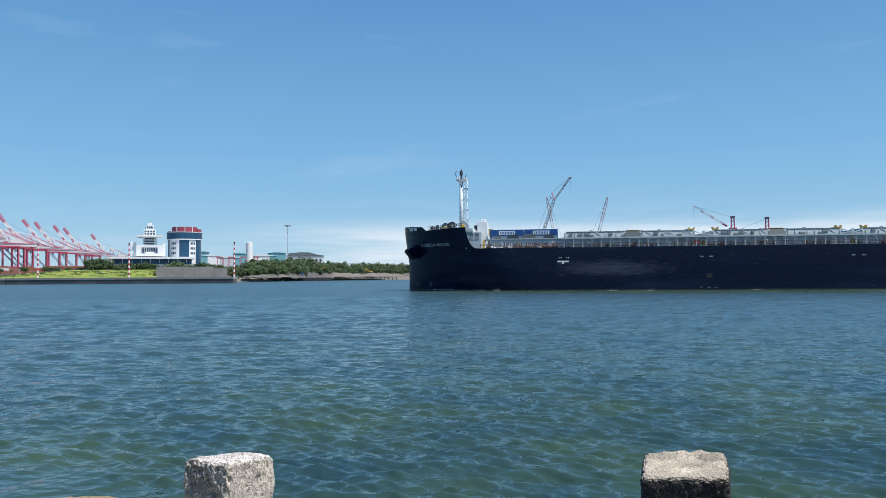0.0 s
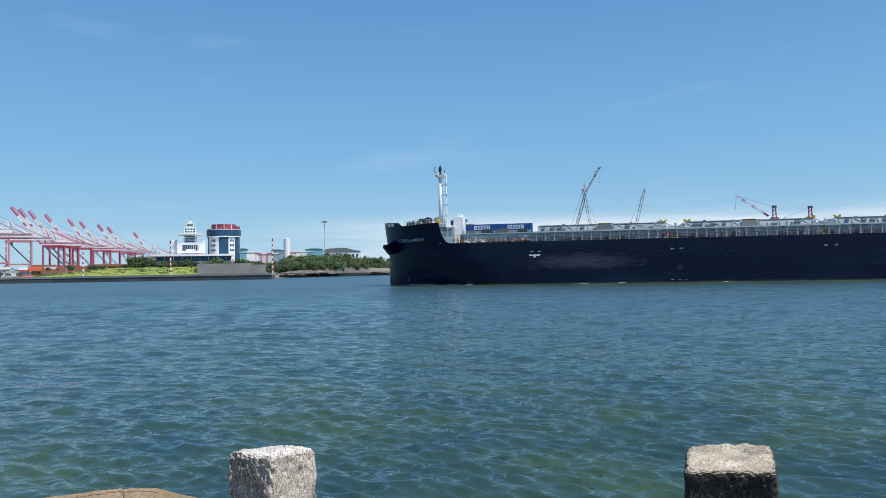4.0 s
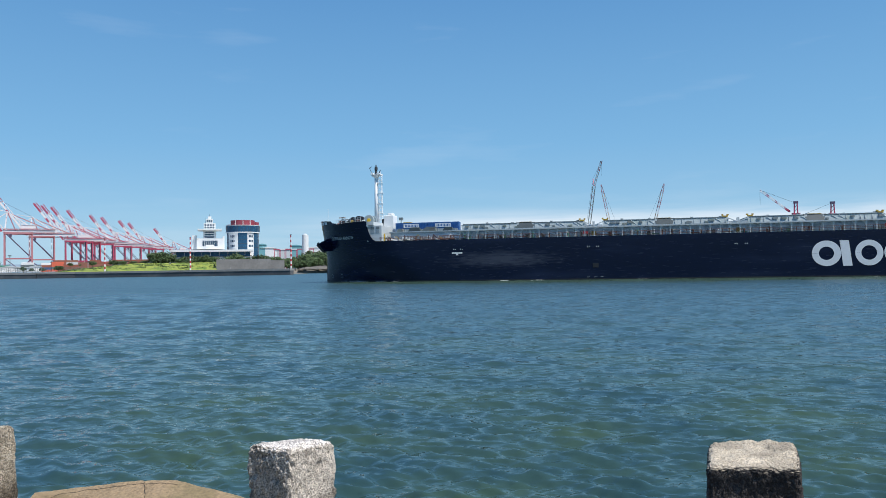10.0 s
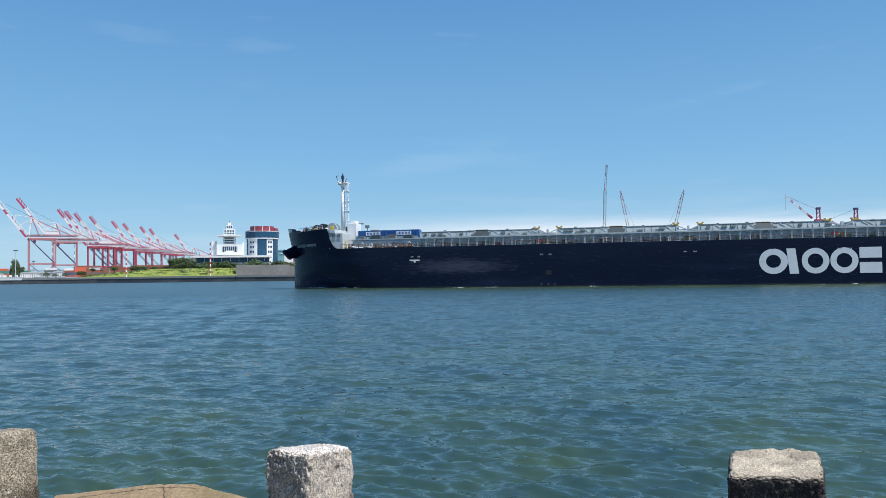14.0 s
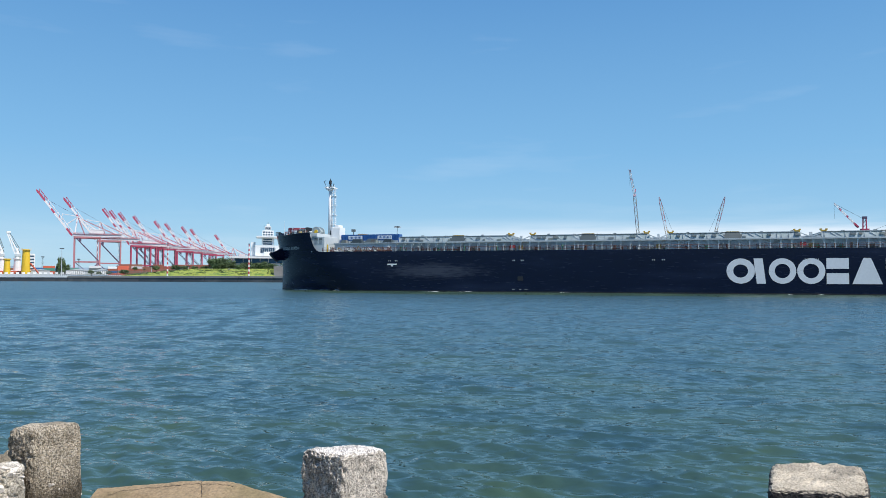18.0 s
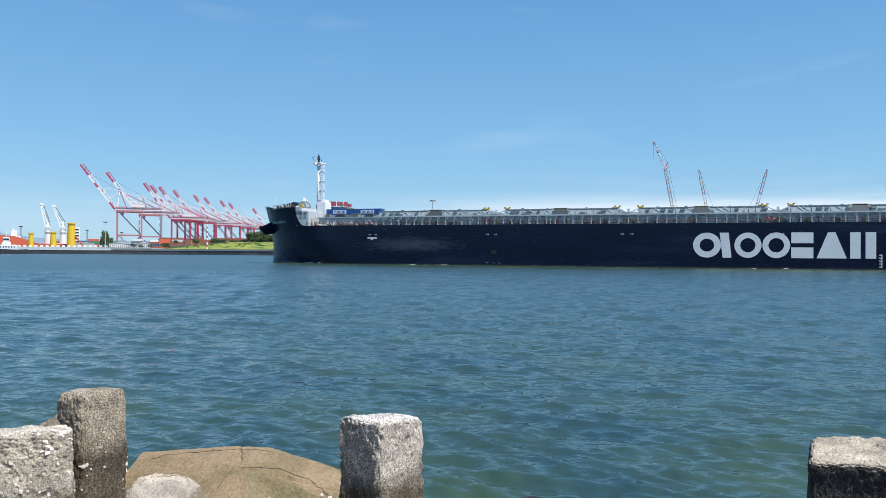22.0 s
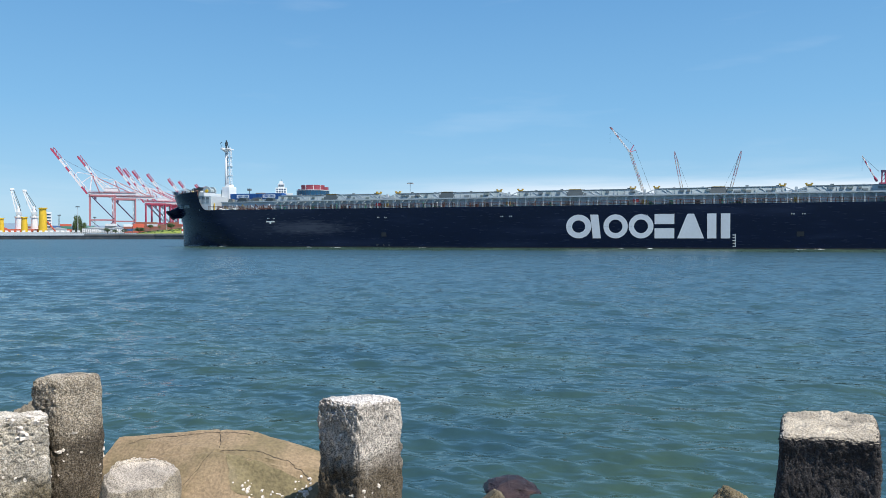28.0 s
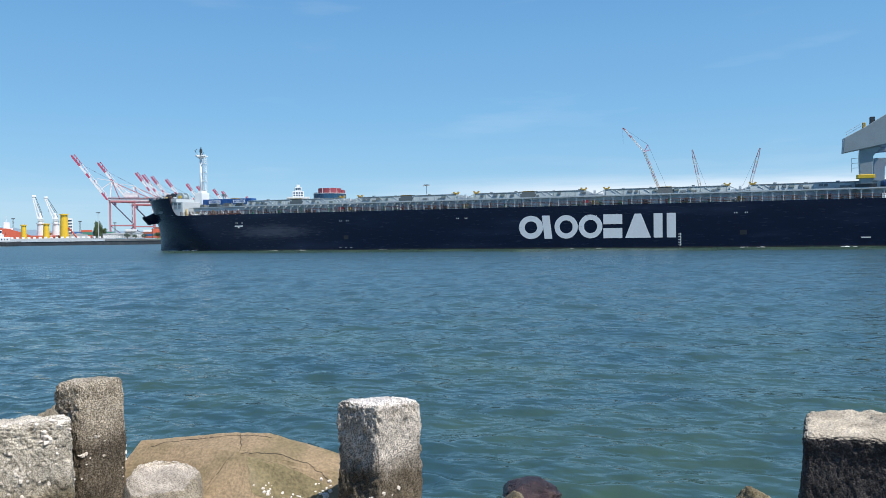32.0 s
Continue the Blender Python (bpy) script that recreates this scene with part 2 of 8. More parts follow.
M = dict(
    hull=mat("hull_paint", (0.0030, 0.0068, 0.027), 0.24, spec=0.33, var=0.18, scale=0.09, fine=0.9, second=(0.010, 0.016, 0.042), second_at=0.62),
    boot=mat("boot_top_paint", (0.012, 0.014, 0.018), 0.5, var=0.3, scale=0.3, fine=3, second=(0.022, 0.018, 0.018), second_at=0.6),
    deck_green=mat("deck_green_paint", (0.16, 0.20, 0.19), 0.65, var=0.25, scale=0.4, fine=4, second=(0.13, 0.11, 0.095), second_at=0.6),
    maroon=mat("maroon_paint", (0.30, 0.055, 0.075), 0.55, var=0.12, scale=0.2, fine=2),
    slate_blue=mat("hazy_blue_glass", (0.022, 0.085, 0.16), 0.25, spec=0.3, var=0.15, scale=0.1, fine=0.6),
    tan_paint=mat("faded_tan_paint", (0.52, 0.40, 0.30), 0.6, var=0.12, scale=0.1, fine=1),
    grey_paint=mat("grey_deck_paint", (0.27, 0.32, 0.34), 0.5, var=0.12, scale=0.4, fine=4),
    pale_grey=mat("pale_grey_paint", (0.52, 0.56, 0.57), 0.5, var=0.1, scale=0.5, fine=5),
    dark_grey=mat("dark_grey_paint", (0.13, 0.16, 0.17), 0.6, var=0.2, scale=0.5, fine=5),
    hatch_grey=mat("hatch_cover_paint", (0.36, 0.42, 0.435), 0.55, var=0.2, scale=0.25, fine=3, second=(0.27, 0.33, 0.325)),
    teal=mat("teal_sheet_metal", (0.16, 0.38, 0.42), 0.55, var=0.12, scale=0.1, fine=1),
    spoil=mat("grey_spoil", (0.165, 0.15, 0.13), 0.95, var=0.4, scale=0.08, fine=0.9, second=(0.10, 0.095, 0.088), second_at=0.5, bump=0.7, dist=0.5),
    coaming=mat("coaming_blue_grey", (0.46, 0.54, 0.60), 0.55, var=0.2, scale=0.3, fine=3, second=(0.34, 0.42, 0.47), second_at=0.55),
    stowed_plate=mat("dark_teal_plate", (0.05, 0.07, 0.078), 0.6, var=0.2, scale=0.5, fine=5),
    white=mat("white_paint", (0.78, 0.79, 0.78), 0.45, var=0.06, scale=0.5, fine=5),
    logo=mat("logo_white_paint", (0.74, 0.76, 0.78), 0.5, var=0.07, scale=0.3, fine=2.0),
    yellow=mat("yellow_paint", (0.72, 0.47, 0.03), 0.5, var=0.1, scale=0.5, fine=5),
    ochre_bright=mat("ochre_yellow_paint", (0.52, 0.34, 0.06), 0.6, var=0.2, scale=0.5, fine=5, second=(0.36, 0.24, 0.06)),
    ochre=mat("ochre_paint", (0.42, 0.29, 0.06), 0.6, var=0.2, scale=0.5, fine=5, second=(0.25, 0.17, 0.05)),
    rust=mat("rust_red_paint", (0.115, 0.052, 0.042), 0.75, var=0.25, scale=0.6, fine=6, second=(0.07, 0.045, 0.04)),
    red=mat("red_paint", (0.50, 0.045, 0.055), 0.5, var=0.12, scale=0.2, fine=2),
    crane_pink=mat("faded_crane_paint", (0.44, 0.18, 0.20), 0.6, var=0.12, scale=0.1, fine=1),
    crane_red=mat("crane_red_paint", (0.43, 0.06, 0.115), 0.55, var=0.12, scale=0.1, fine=1),
    crane_white=mat("crane_white_paint", (0.74, 0.72, 0.73), 0.5, var=0.08, scale=0.1, fine=1),
    # dark purple with the shade of legs and braces in its colour
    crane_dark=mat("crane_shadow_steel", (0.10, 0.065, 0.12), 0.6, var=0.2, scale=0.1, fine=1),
    blue=mat("container_blue_paint", (0.02, 0.10, 0.30), 0.5, var=0.15, scale=0.5, fine=5),
    orange=mat("orange_paint", (0.58, 0.12, 0.065), 0.5, var=0.12, scale=0.2, fine=2),
    green_box=mat("container_green_paint", (0.05, 0.22, 0.16), 0.6, var=0.15, scale=0.3, fine=3),
    brown_box=mat("container_brown_paint", (0.25, 0.11, 0.075), 0.65, var=0.15, scale=0.3, fine=3),
    rust_box=mat("container_rust_paint", (0.28, 0.095, 0.06), 0.65, var=0.2, scale=0.3, fine=3, second=(0.26, 0.08, 0.05)),
    steel=mat("dark_steel", (0.05, 0.055, 0.06), 0.5, 0.3, var=0.2, scale=0.5, fine=5),
    glass=mat("tinted_glass", (0.02, 0.06, 0.11), 0.08, var=0.12, scale=0.1, fine=0.6),
    blue_glass=mat("blue_curtain_glass", (0.03, 0.11, 0.22), 0.1, var=0.15, scale=0.1, fine=0.6),
    quay=mat("quay_concrete", (0.27, 0.265, 0.25), 0.85, var=0.2, scale=0.05, fine=0.6, second=(0.2, 0.195, 0.185), second_at=0.58, bump=0.3, dist=0.2),
    quay_dark=mat("wet_quay_face", (0.07, 0.075, 0.08), 0.7, var=0.25, scale=0.07, fine=0.8, second=(0.12, 0.12, 0.115), second_at=0.6),
    land=mat("dry_ground", (0.21, 0.185, 0.15), 0.95, var=0.25, scale=0.03, fine=0.5, second=(0.2, 0.18, 0.15), second_at=0.55, bump=0.4, dist=0.4),
    lawn=mat("mown_grass", (0.27, 0.315, 0.055), 0.9, var=0.3, scale=0.12, fine=1.2, second=(0.10, 0.17, 0.03), second_at=0.56, bump=0.5, dist=0.5),
    leaf=mat("leaf_green", (0.075, 0.120, 0.045), 0.85, var=0.2, scale=0.15, fine=1.5, second=(0.105, 0.155, 0.06), second_at=0.55, random_tone=0.2),
    bark=mat("bark", (0.12, 0.09, 0.065), 0.9, var=0.25, scale=1, fine=8, bump=0.5, dist=0.05),
    hill=mat("hazy_hill", (0.20, 0.27, 0.33), 1.0, var=0.12, scale=0.004, fine=0.03),
    froth=mat("sea_froth", (0.75, 0.80, 0.80), 0.8, var=0.3, scale=1.5, fine=9, second=(0.35, 0.44, 0.44), second_at=0.66),
    wash=mat("turbid_wash", (0.10, 0.15, 0.105), 0.35, var=0.4, scale=0.8, fine=5, second=(0.30, 0.36, 0.32), second_at=0.62),
    # green of the water where it mirrors the dark hull
    hull_mirror=mat("hull_reflection_green", (0.032, 0.062, 0.040), 0.30, var=0.3, scale=0.12, fine=0.9, second=(0.048, 0.082, 0.05), second_at=0.55, bump=0.5, dist=0.25),
    tar=mat("rubble_rock", (0.24, 0.22, 0.19), 0.9, var=0.3, scale=1.2, fine=14, second=(0.15, 0.14, 0.12), bump=0.8, dist=0.03),
)


# long horizontal scuffs on the hull
hull_nodes, hull_links = M["hull"].node_tree.nodes, M["hull"].node_tree.links
scuff_map = hull_nodes.new("ShaderNodeMapping")
scuff_map.inputs["Scale"].default_value = (0.5, 0.5, 3.4)
for nd in hull_nodes:
    if nd.type == "TEX_NOISE":
        hull_links.new(next(o for o in hull_nodes if o.type == "TEX_COORD").outputs["Object"], scuff_map.inputs["Vector"])
        hull_links.new(scuff_map.outputs["Vector"], nd.inputs["Vector"])


# a broad pale reflection painted below the fore hatch, feathered by streaks
sheen_co = hull_nodes.new("ShaderNodeTexCoord")
sheen_at = hull_nodes.new("ShaderNodeMapping")
sheen_at.vector_type = "TEXTURE"
sheen_at.inputs["Location"].default_value = (16.5, 16.0, 5.2)
sheen_at.inputs["Scale"].default_value = (15.0, 30.0, 2.3)
sheen_ball = hull_nodes.new("ShaderNodeVectorMath")
sheen_ball.operation = "LENGTH"
sheen_noise = hull_nodes.new("ShaderNodeTexNoise")
sheen_noise.inputs["Scale"].default_value, sheen_noise.inputs["Detail"].default_value = 0.8, 6
sheen_sum = hull_nodes.new("ShaderNodeMath")
sheen_sum.operation = "MULTIPLY_ADD"
sheen_sum.inputs[1].default_value = 1.5
sheen_amt = hull_nodes.new("ShaderNodeMapRange")
sheen_amt.inputs["From Min"].default_value, sheen_amt.inputs["From Max"].default_value = 0.95, 1.7
sheen_amt.inputs["To Min"].default_value, sheen_amt.inputs["To Max"].default_value = 0.62, 0.0
sheen_mix = hull_nodes.new("ShaderNodeMix")
sheen_mix.data_type = "RGBA"
sheen_mix.inputs[7].default_value = (0.075, 0.085, 0.115, 1)
hull_links.new(sheen_co.outputs["Object"], sheen_at.inputs["Vector"])
hull_links.new(sheen_at.outputs["Vector"], sheen_ball.inputs[0])
hull_links.new(scuff_map.outputs["Vector"], sheen_noise.inputs["Vector"])
hull_links.new(sheen_noise.outputs["Fac"], sheen_sum.inputs[0])
hull_links.new(sheen_ball.outputs["Value"], sheen_sum.inputs[2])
hull_links.new(sheen_sum.outputs[0], sheen_amt.inputs["Value"])
hull_links.new(sheen_amt.outputs["Result"], sheen_mix.inputs[0])
hull_bsdf = hull_nodes["Principled BSDF"]
hull_links.new(hull_bsdf.inputs["Base Color"].links[0].from_socket, sheen_mix.inputs[6])
hull_links.new(sheen_mix.outputs[2], hull_bsdf.inputs["Base Color"])


# ---- helpers of shape ----
def thing(name, label, category, group="", kind="", m=None):
    ob = new(name)
    ob.empty_display_size = 0.3
    if m is not None:
        ob.matrix_world = m
    return tagged(ob, label, category, group, kind)


def part(name, bm, material, parent=None, label="", smooth=False):
    """Links a bmesh as ONE mesh object under a thing or a part."""
    me = bpy.data.meshes.new(name)
    bm.to_mesh(me)
    bm.free()
    if smooth:
        me.polygons.foreach_set("use_smooth", [True] * len(me.polygons))
    for mm in (material if isinstance(material, (list, tuple)) else [material]):
        me.materials.append(mm)
    ob = new(name, me)
    if parent is not None:
        ob.parent = parent
    return tagged(ob, label)


def box(bm, x0, x1, y0, y1, z0, z1, m=None, index=0):
    vs = [bm.verts.new(Vector(p) if m is None else m @ Vector(p)) for p in
          ((x0, y0, z0), (x1, y0, z0), (x1, y1, z0), (x0, y1, z0), (x0, y0, z1), (x1, y0, z1), (x1, y1, z1), (x0, y1, z1))]
    for f in ((3, 2, 1, 0), (4, 5, 6, 7), (0, 1, 5, 4), (1, 2, 6, 5), (2, 3, 7, 6), (3, 0, 4, 7)):
        bm.faces.new([vs[i] for i in f]).material_index = index
    return bm


def bevelled(bm, width, segments=1):
    bmesh.ops.bevel(bm, geom=list(bm.edges), offset=width, segments=segments, affect="EDGES", profile=0.5)
    return bm


def tube(bm, p, q, r0, r1=None, n=8, index=0):
    """A tapered round bar from p to q."""
    p, q = Vector(p), Vector(q)
    r1 = r0 if r1 is None else r1
    d = (q - p).normalized()
    a = d.orthogonal().normalized()
    b = d.cross(a)
    rings = []
    for c, r in ((p, r0), (q, r1)):
        rings.append([bm.verts.new(c + (a * math.cos(2 * math.pi * k / n) + b * math.sin(2 * math.pi * k / n)) * r) for k in range(n)])
    for k in range(n):
        bm.faces.new((rings[0][k], rings[0][(k + 1) % n], rings[1][(k + 1) % n], rings[1][k])).material_index = index
    bm.faces.new(rings[0][::-1]).material_index = index
    bm.faces.new(rings[1]).material_index = index
    return bm


def beam(bm, p, q, w, h=None, index=0):
    """A square bar from p to q."""
    p, q = Vector(p), Vector(q)
    h = w if h is None else h
    d = (q - p).normalized()
    up = Vector((0, 0, 1)) if abs(d.z) < 0.95 else Vector((1, 0, 0))
    a = d.cross(up).normalized() * (w / 2)
    b = a.cross(d).normalized() * (h / 2)
    vs = [bm.verts.new(c + s * a + t * b) for c in (p, q) for s, t in ((-1, -1), (1, -1), (1, 1), (-1, 1))]
    for f in ((3, 2, 1, 0), (4, 5, 6, 7), (0, 1, 5, 4), (1, 2, 6, 5), (2, 3, 7, 6), (3, 0, 4, 7)):
        bm.faces.new([vs[i] for i in f]).material_index = index
    return bm


def prism(bm, outline, axis, lo, hi, index=0):
    """Extrudes a flat outline [(a, b)] along an axis ('x', 'y' or 'z') from lo to hi."""
    def at(a, b, c):
        return {"x": (c, a, b), "y": (a, c, b), "z": (a, b, c)}[axis]
    lower = [bm.verts.new(at(a, b, lo)) for a, b in outline]
    upper = [bm.verts.new(at(a, b, hi)) for a, b in outline]
    n = len(outline)
    bm.faces.new(lower[::-1]).material_index = index
    bm.faces.new(upper).material_index = index
    for k in range(n):
        bm.faces.new((lower[k], lower[(k + 1) % n], upper[(k + 1) % n], upper[k])).material_index = index
    bmesh.ops.recalc_face_normals(bm, faces=bm.faces)
    return bm


def shore(bearing, distance, z=0.0):
    """A place by its bearing (degrees to the left of straight ahead) and distance from the camera."""
    a = radians(bearing)
    return Vector((-distance * math.sin(a), distance * math.cos(a), z))


def high(elevation, distance):
    """The height seen at that elevation and distance."""
    return EYE + distance * math.tan(radians(elevation))


def facing(bearing, distance, z=0.0, turn=0.0):
    """A frame at that place: x to the viewer's right, y away, z up."""
    p = shore(bearing, distance, z)
    return pose(p.x, p.y, p.z, 0, 0, bearing + turn)


BM = bmesh.new

# ---- water: one sheet to the horizon, its waves real geometry near the shore ----
def water_material():
    m = bpy.data.materials.new("harbour_water")
    m.use_nodes = True
    n, l = m.node_tree.nodes, m.node_tree.links
    b = n["Principled BSDF"]
    b.inputs["Roughness"].default_value = 0.07
    b.inputs["IOR"].default_value = 1.333
    co = n.new("ShaderNodeTexCoord")
    mp = n.new("ShaderNodeMapping")
    mp.inputs["Scale"].default_value = (0.8, 1.3, 1)
    mp.inputs["Rotation"].default_value = (0, 0, 0.25)
    l.new(co.outputs["Object"], mp.inputs["Vector"])
    tint = n.new("ShaderNodeTexNoise")
    tint.inputs["Scale"].default_value, tint.inputs["Detail"].default_value = 0.22, 3
    l.new(co.outputs["Object"], tint.inputs["Vector"])
    ramp = n.new("ShaderNodeMix")
    ramp.data_type = "RGBA"
    ramp.inputs[6].default_value = (0.024, 0.060, 0.068, 1)
    ramp.inputs[7].default_value = (0.046, 0.084, 0.050, 1)
    green_share = n.new("ShaderNodeMapRange")       # random green patches, painted for wave faces that mirror less sky
    green_share.inputs["From Min"].default_value, green_share.inputs["From Max"].default_value = 0.37, 0.68
    l.new(tint.outputs["Fac"], green_share.inputs["Value"])
    l.new(green_share.outputs["Result"], ramp.inputs[0])
    deep = n.new("ShaderNodeMix")            # base colour turns bluer outward, standing in for mirrored higher sky
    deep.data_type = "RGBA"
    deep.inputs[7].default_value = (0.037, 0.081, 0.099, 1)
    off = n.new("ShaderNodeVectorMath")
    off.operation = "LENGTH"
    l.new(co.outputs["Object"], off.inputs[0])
    far_blue = n.new("ShaderNodeMapRange")
    far_blue.inputs["From Min"].default_value, far_blue.inputs["From Max"].default_value = 9, 60
    l.new(off.outputs["Value"], far_blue.inputs["Value"])
    l.new(far_blue.outputs["Result"], deep.inputs[0])
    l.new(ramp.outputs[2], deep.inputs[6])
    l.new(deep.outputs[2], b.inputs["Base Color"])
    # farther out the unresolved ripples blur the mirror
    far = n.new("ShaderNodeVectorMath")
    far.operation = "LENGTH"
    l.new(co.outputs["Object"], far.inputs[0])
    blur = n.new("ShaderNodeMapRange")
    blur.inputs["From Min"].default_value, blur.inputs["From Max"].default_value = 15, 150
    blur.inputs["To Min"].default_value, blur.inputs["To Max"].default_value = 0.085, 0.31
    l.new(far.outputs["Value"], blur.inputs["Value"])
    l.new(blur.outputs["Result"], b.inputs["Roughness"])
    prev = None
    for scale, dist, strength in ((1.15, 0.085, 1.0), (2.9, 0.065, 1.0), (6.5, 0.012, 1.0)):
        t = n.new("ShaderNodeTexNoise")
        t.inputs["Scale"].default_value, t.inputs["Detail"].default_value, t.inputs["Roughness"].default_value = scale, 1.0, 0.4
        l.new(mp.outputs["Vector"], t.inputs["Vector"])
        bp = n.new("ShaderNodeBump")
        bp.inputs["Strength"].default_value, bp.inputs["Distance"].default_value = strength, dist
        l.new(t.outputs["Fac"], bp.inputs["Height"])
        if prev:
            l.new(prev, bp.inputs["Normal"])
        prev = bp.outputs["Normal"]
    l.new(prev, b.inputs["Normal"])
    return m


def water():
    radii = [0.0, 3.0]
    while radii[-1] < 4600:
        r = radii[-1]
        radii.append(r + max(0.06, r * (0.0075 if r < 330 else 0.03 if r < 400 else 0.25)))
    fine = np.radians(np.arange(45.0, 145.0, 0.17))
    rough = np.radians(np.arange(145.0, 405.0, 10.0))
    ang = np.concatenate([fine, rough])
    rad = np.array(radii[1:])
    A, R = np.meshgrid(ang, rad)
    X, Y = R * np.cos(A), R * np.sin(A)
    Z = np.zeros_like(X)
    rng = np.random.default_rng(5)
    for k in range(60):
        length = 0.28 * 1.095 ** k
        if length > 12:
            break
        for _ in range(2):
            way = rng.normal(radians(-98), 0.48)
            ph = rng.uniform(0, 6.28)
            amp = 0.0155 * length / (1 + (length / 0.8) ** 1.7) * rng.uniform(0.6, 1.3)
            step = np.maximum(R * 0.0075, 0.06)
            keep = np.clip((length / (2.4 * step)) - 0.8, 0, 1)
            if length < 0.6:              # fine chop in the shallows
                amp = amp * (1 + 0.6 * np.clip((26 - R) / 12, 0, 1))
            if length > 1.0:              # the open fairway is rougher
                amp = amp * (1 + 2.9 * np.clip((R - 22) / 75, 0, 1))
            c = 2 * math.pi / length * (X * math.cos(way) + Y * math.sin(way)) + ph
            Z += keep * amp * (np.sin(c) - 0.18 * np.cos(2 * c))
    Z *= np.clip((600 - R) / 300, 0, 1)
    verts = np.stack([X, Y, Z], -1).reshape(-1, 3)
    n, m_ = len(rad), len(ang)
    i = np.arange(n - 1)[:, None] * m_
    j = np.arange(m_)[None]
    j2 = (j + 1) % m_
    quads = np.stack([i + j, i + m_ + j, i + m_ + j2, i + j2], -1).reshape(-1, 4)
    me = bpy.data.meshes.new("water")
    me.vertices.add(len(verts))
    me.vertices.foreach_set("co", verts.ravel())
    me.loops.add(quads.size)
    me.loops.foreach_set("vertex_index", quads[:, ::-1].ravel().astype(np.int32))
    me.polygons.add(len(quads))
    me.polygons.foreach_set("loop_start", np.arange(0, quads.size, 4, dtype=np.int32))
    me.polygons.foreach_set("loop_total", np.full(len(quads), 4, dtype=np.int32))
    me.polygons.foreach_set("use_smooth", np.ones(len(quads), dtype=bool))
    me.update(calc_edges=True)
    me.validate()
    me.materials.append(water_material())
    ob = new("water", me)
    return tagged(ob, "blue-green rippled harbour water with small wind waves", "water", kind="structure")


sea = water()

# ---- the cargo ship: x towards the bow, y to port (the side that shows), z up from the waterline ----
SHIP_HEADING = 180 - 8.8
HALF = 16.0
DECK = 10.0
ship = thing("cargo_ship", "long dark navy cargo ship with pale grey hatch covers, under way", "ship")


def ship_half(x, z):
    """Half the hull's breadth at that place."""
    s = min(max(z / 15.0, 0.0), 1.0)
    a, e = 33 + 17 * s, 65.6 + 1.2 * max(0.0, s - 0.45) / 0.55 + (0.5 if z < 0 else 0.0)
    if x > a:
        t = min((x - a) / (e - a), 1.0)
        return max(0.22, HALF * max(0.0, 1 - t ** 1.75) ** (0.90 - 0.24 * s))
    if x < -118:
        t = min((-118 - x) / 40.0, 1.0)
        return HALF * (1 - (0.55 - 0.35 * s) * t ** 2.4)
    return HALF


def ship_top(x):
    """The height of the hull's upper edge: main deck, swept step, forecastle bulwark."""
    if x < 46.2:
        return DECK
    if x < 49.4:
        return DECK + 4.9 * ((x - 46.2) / 3.2) ** 3.2
    if x < 59.4:
        return 14.9 - 0.45 * (x - 49.4) / 10
    if x < 60.4:
        return 14.45 + 0.95 * (x - 59.4)
    return 15.4 + 0.6 * (x - 60.4) / 6.4


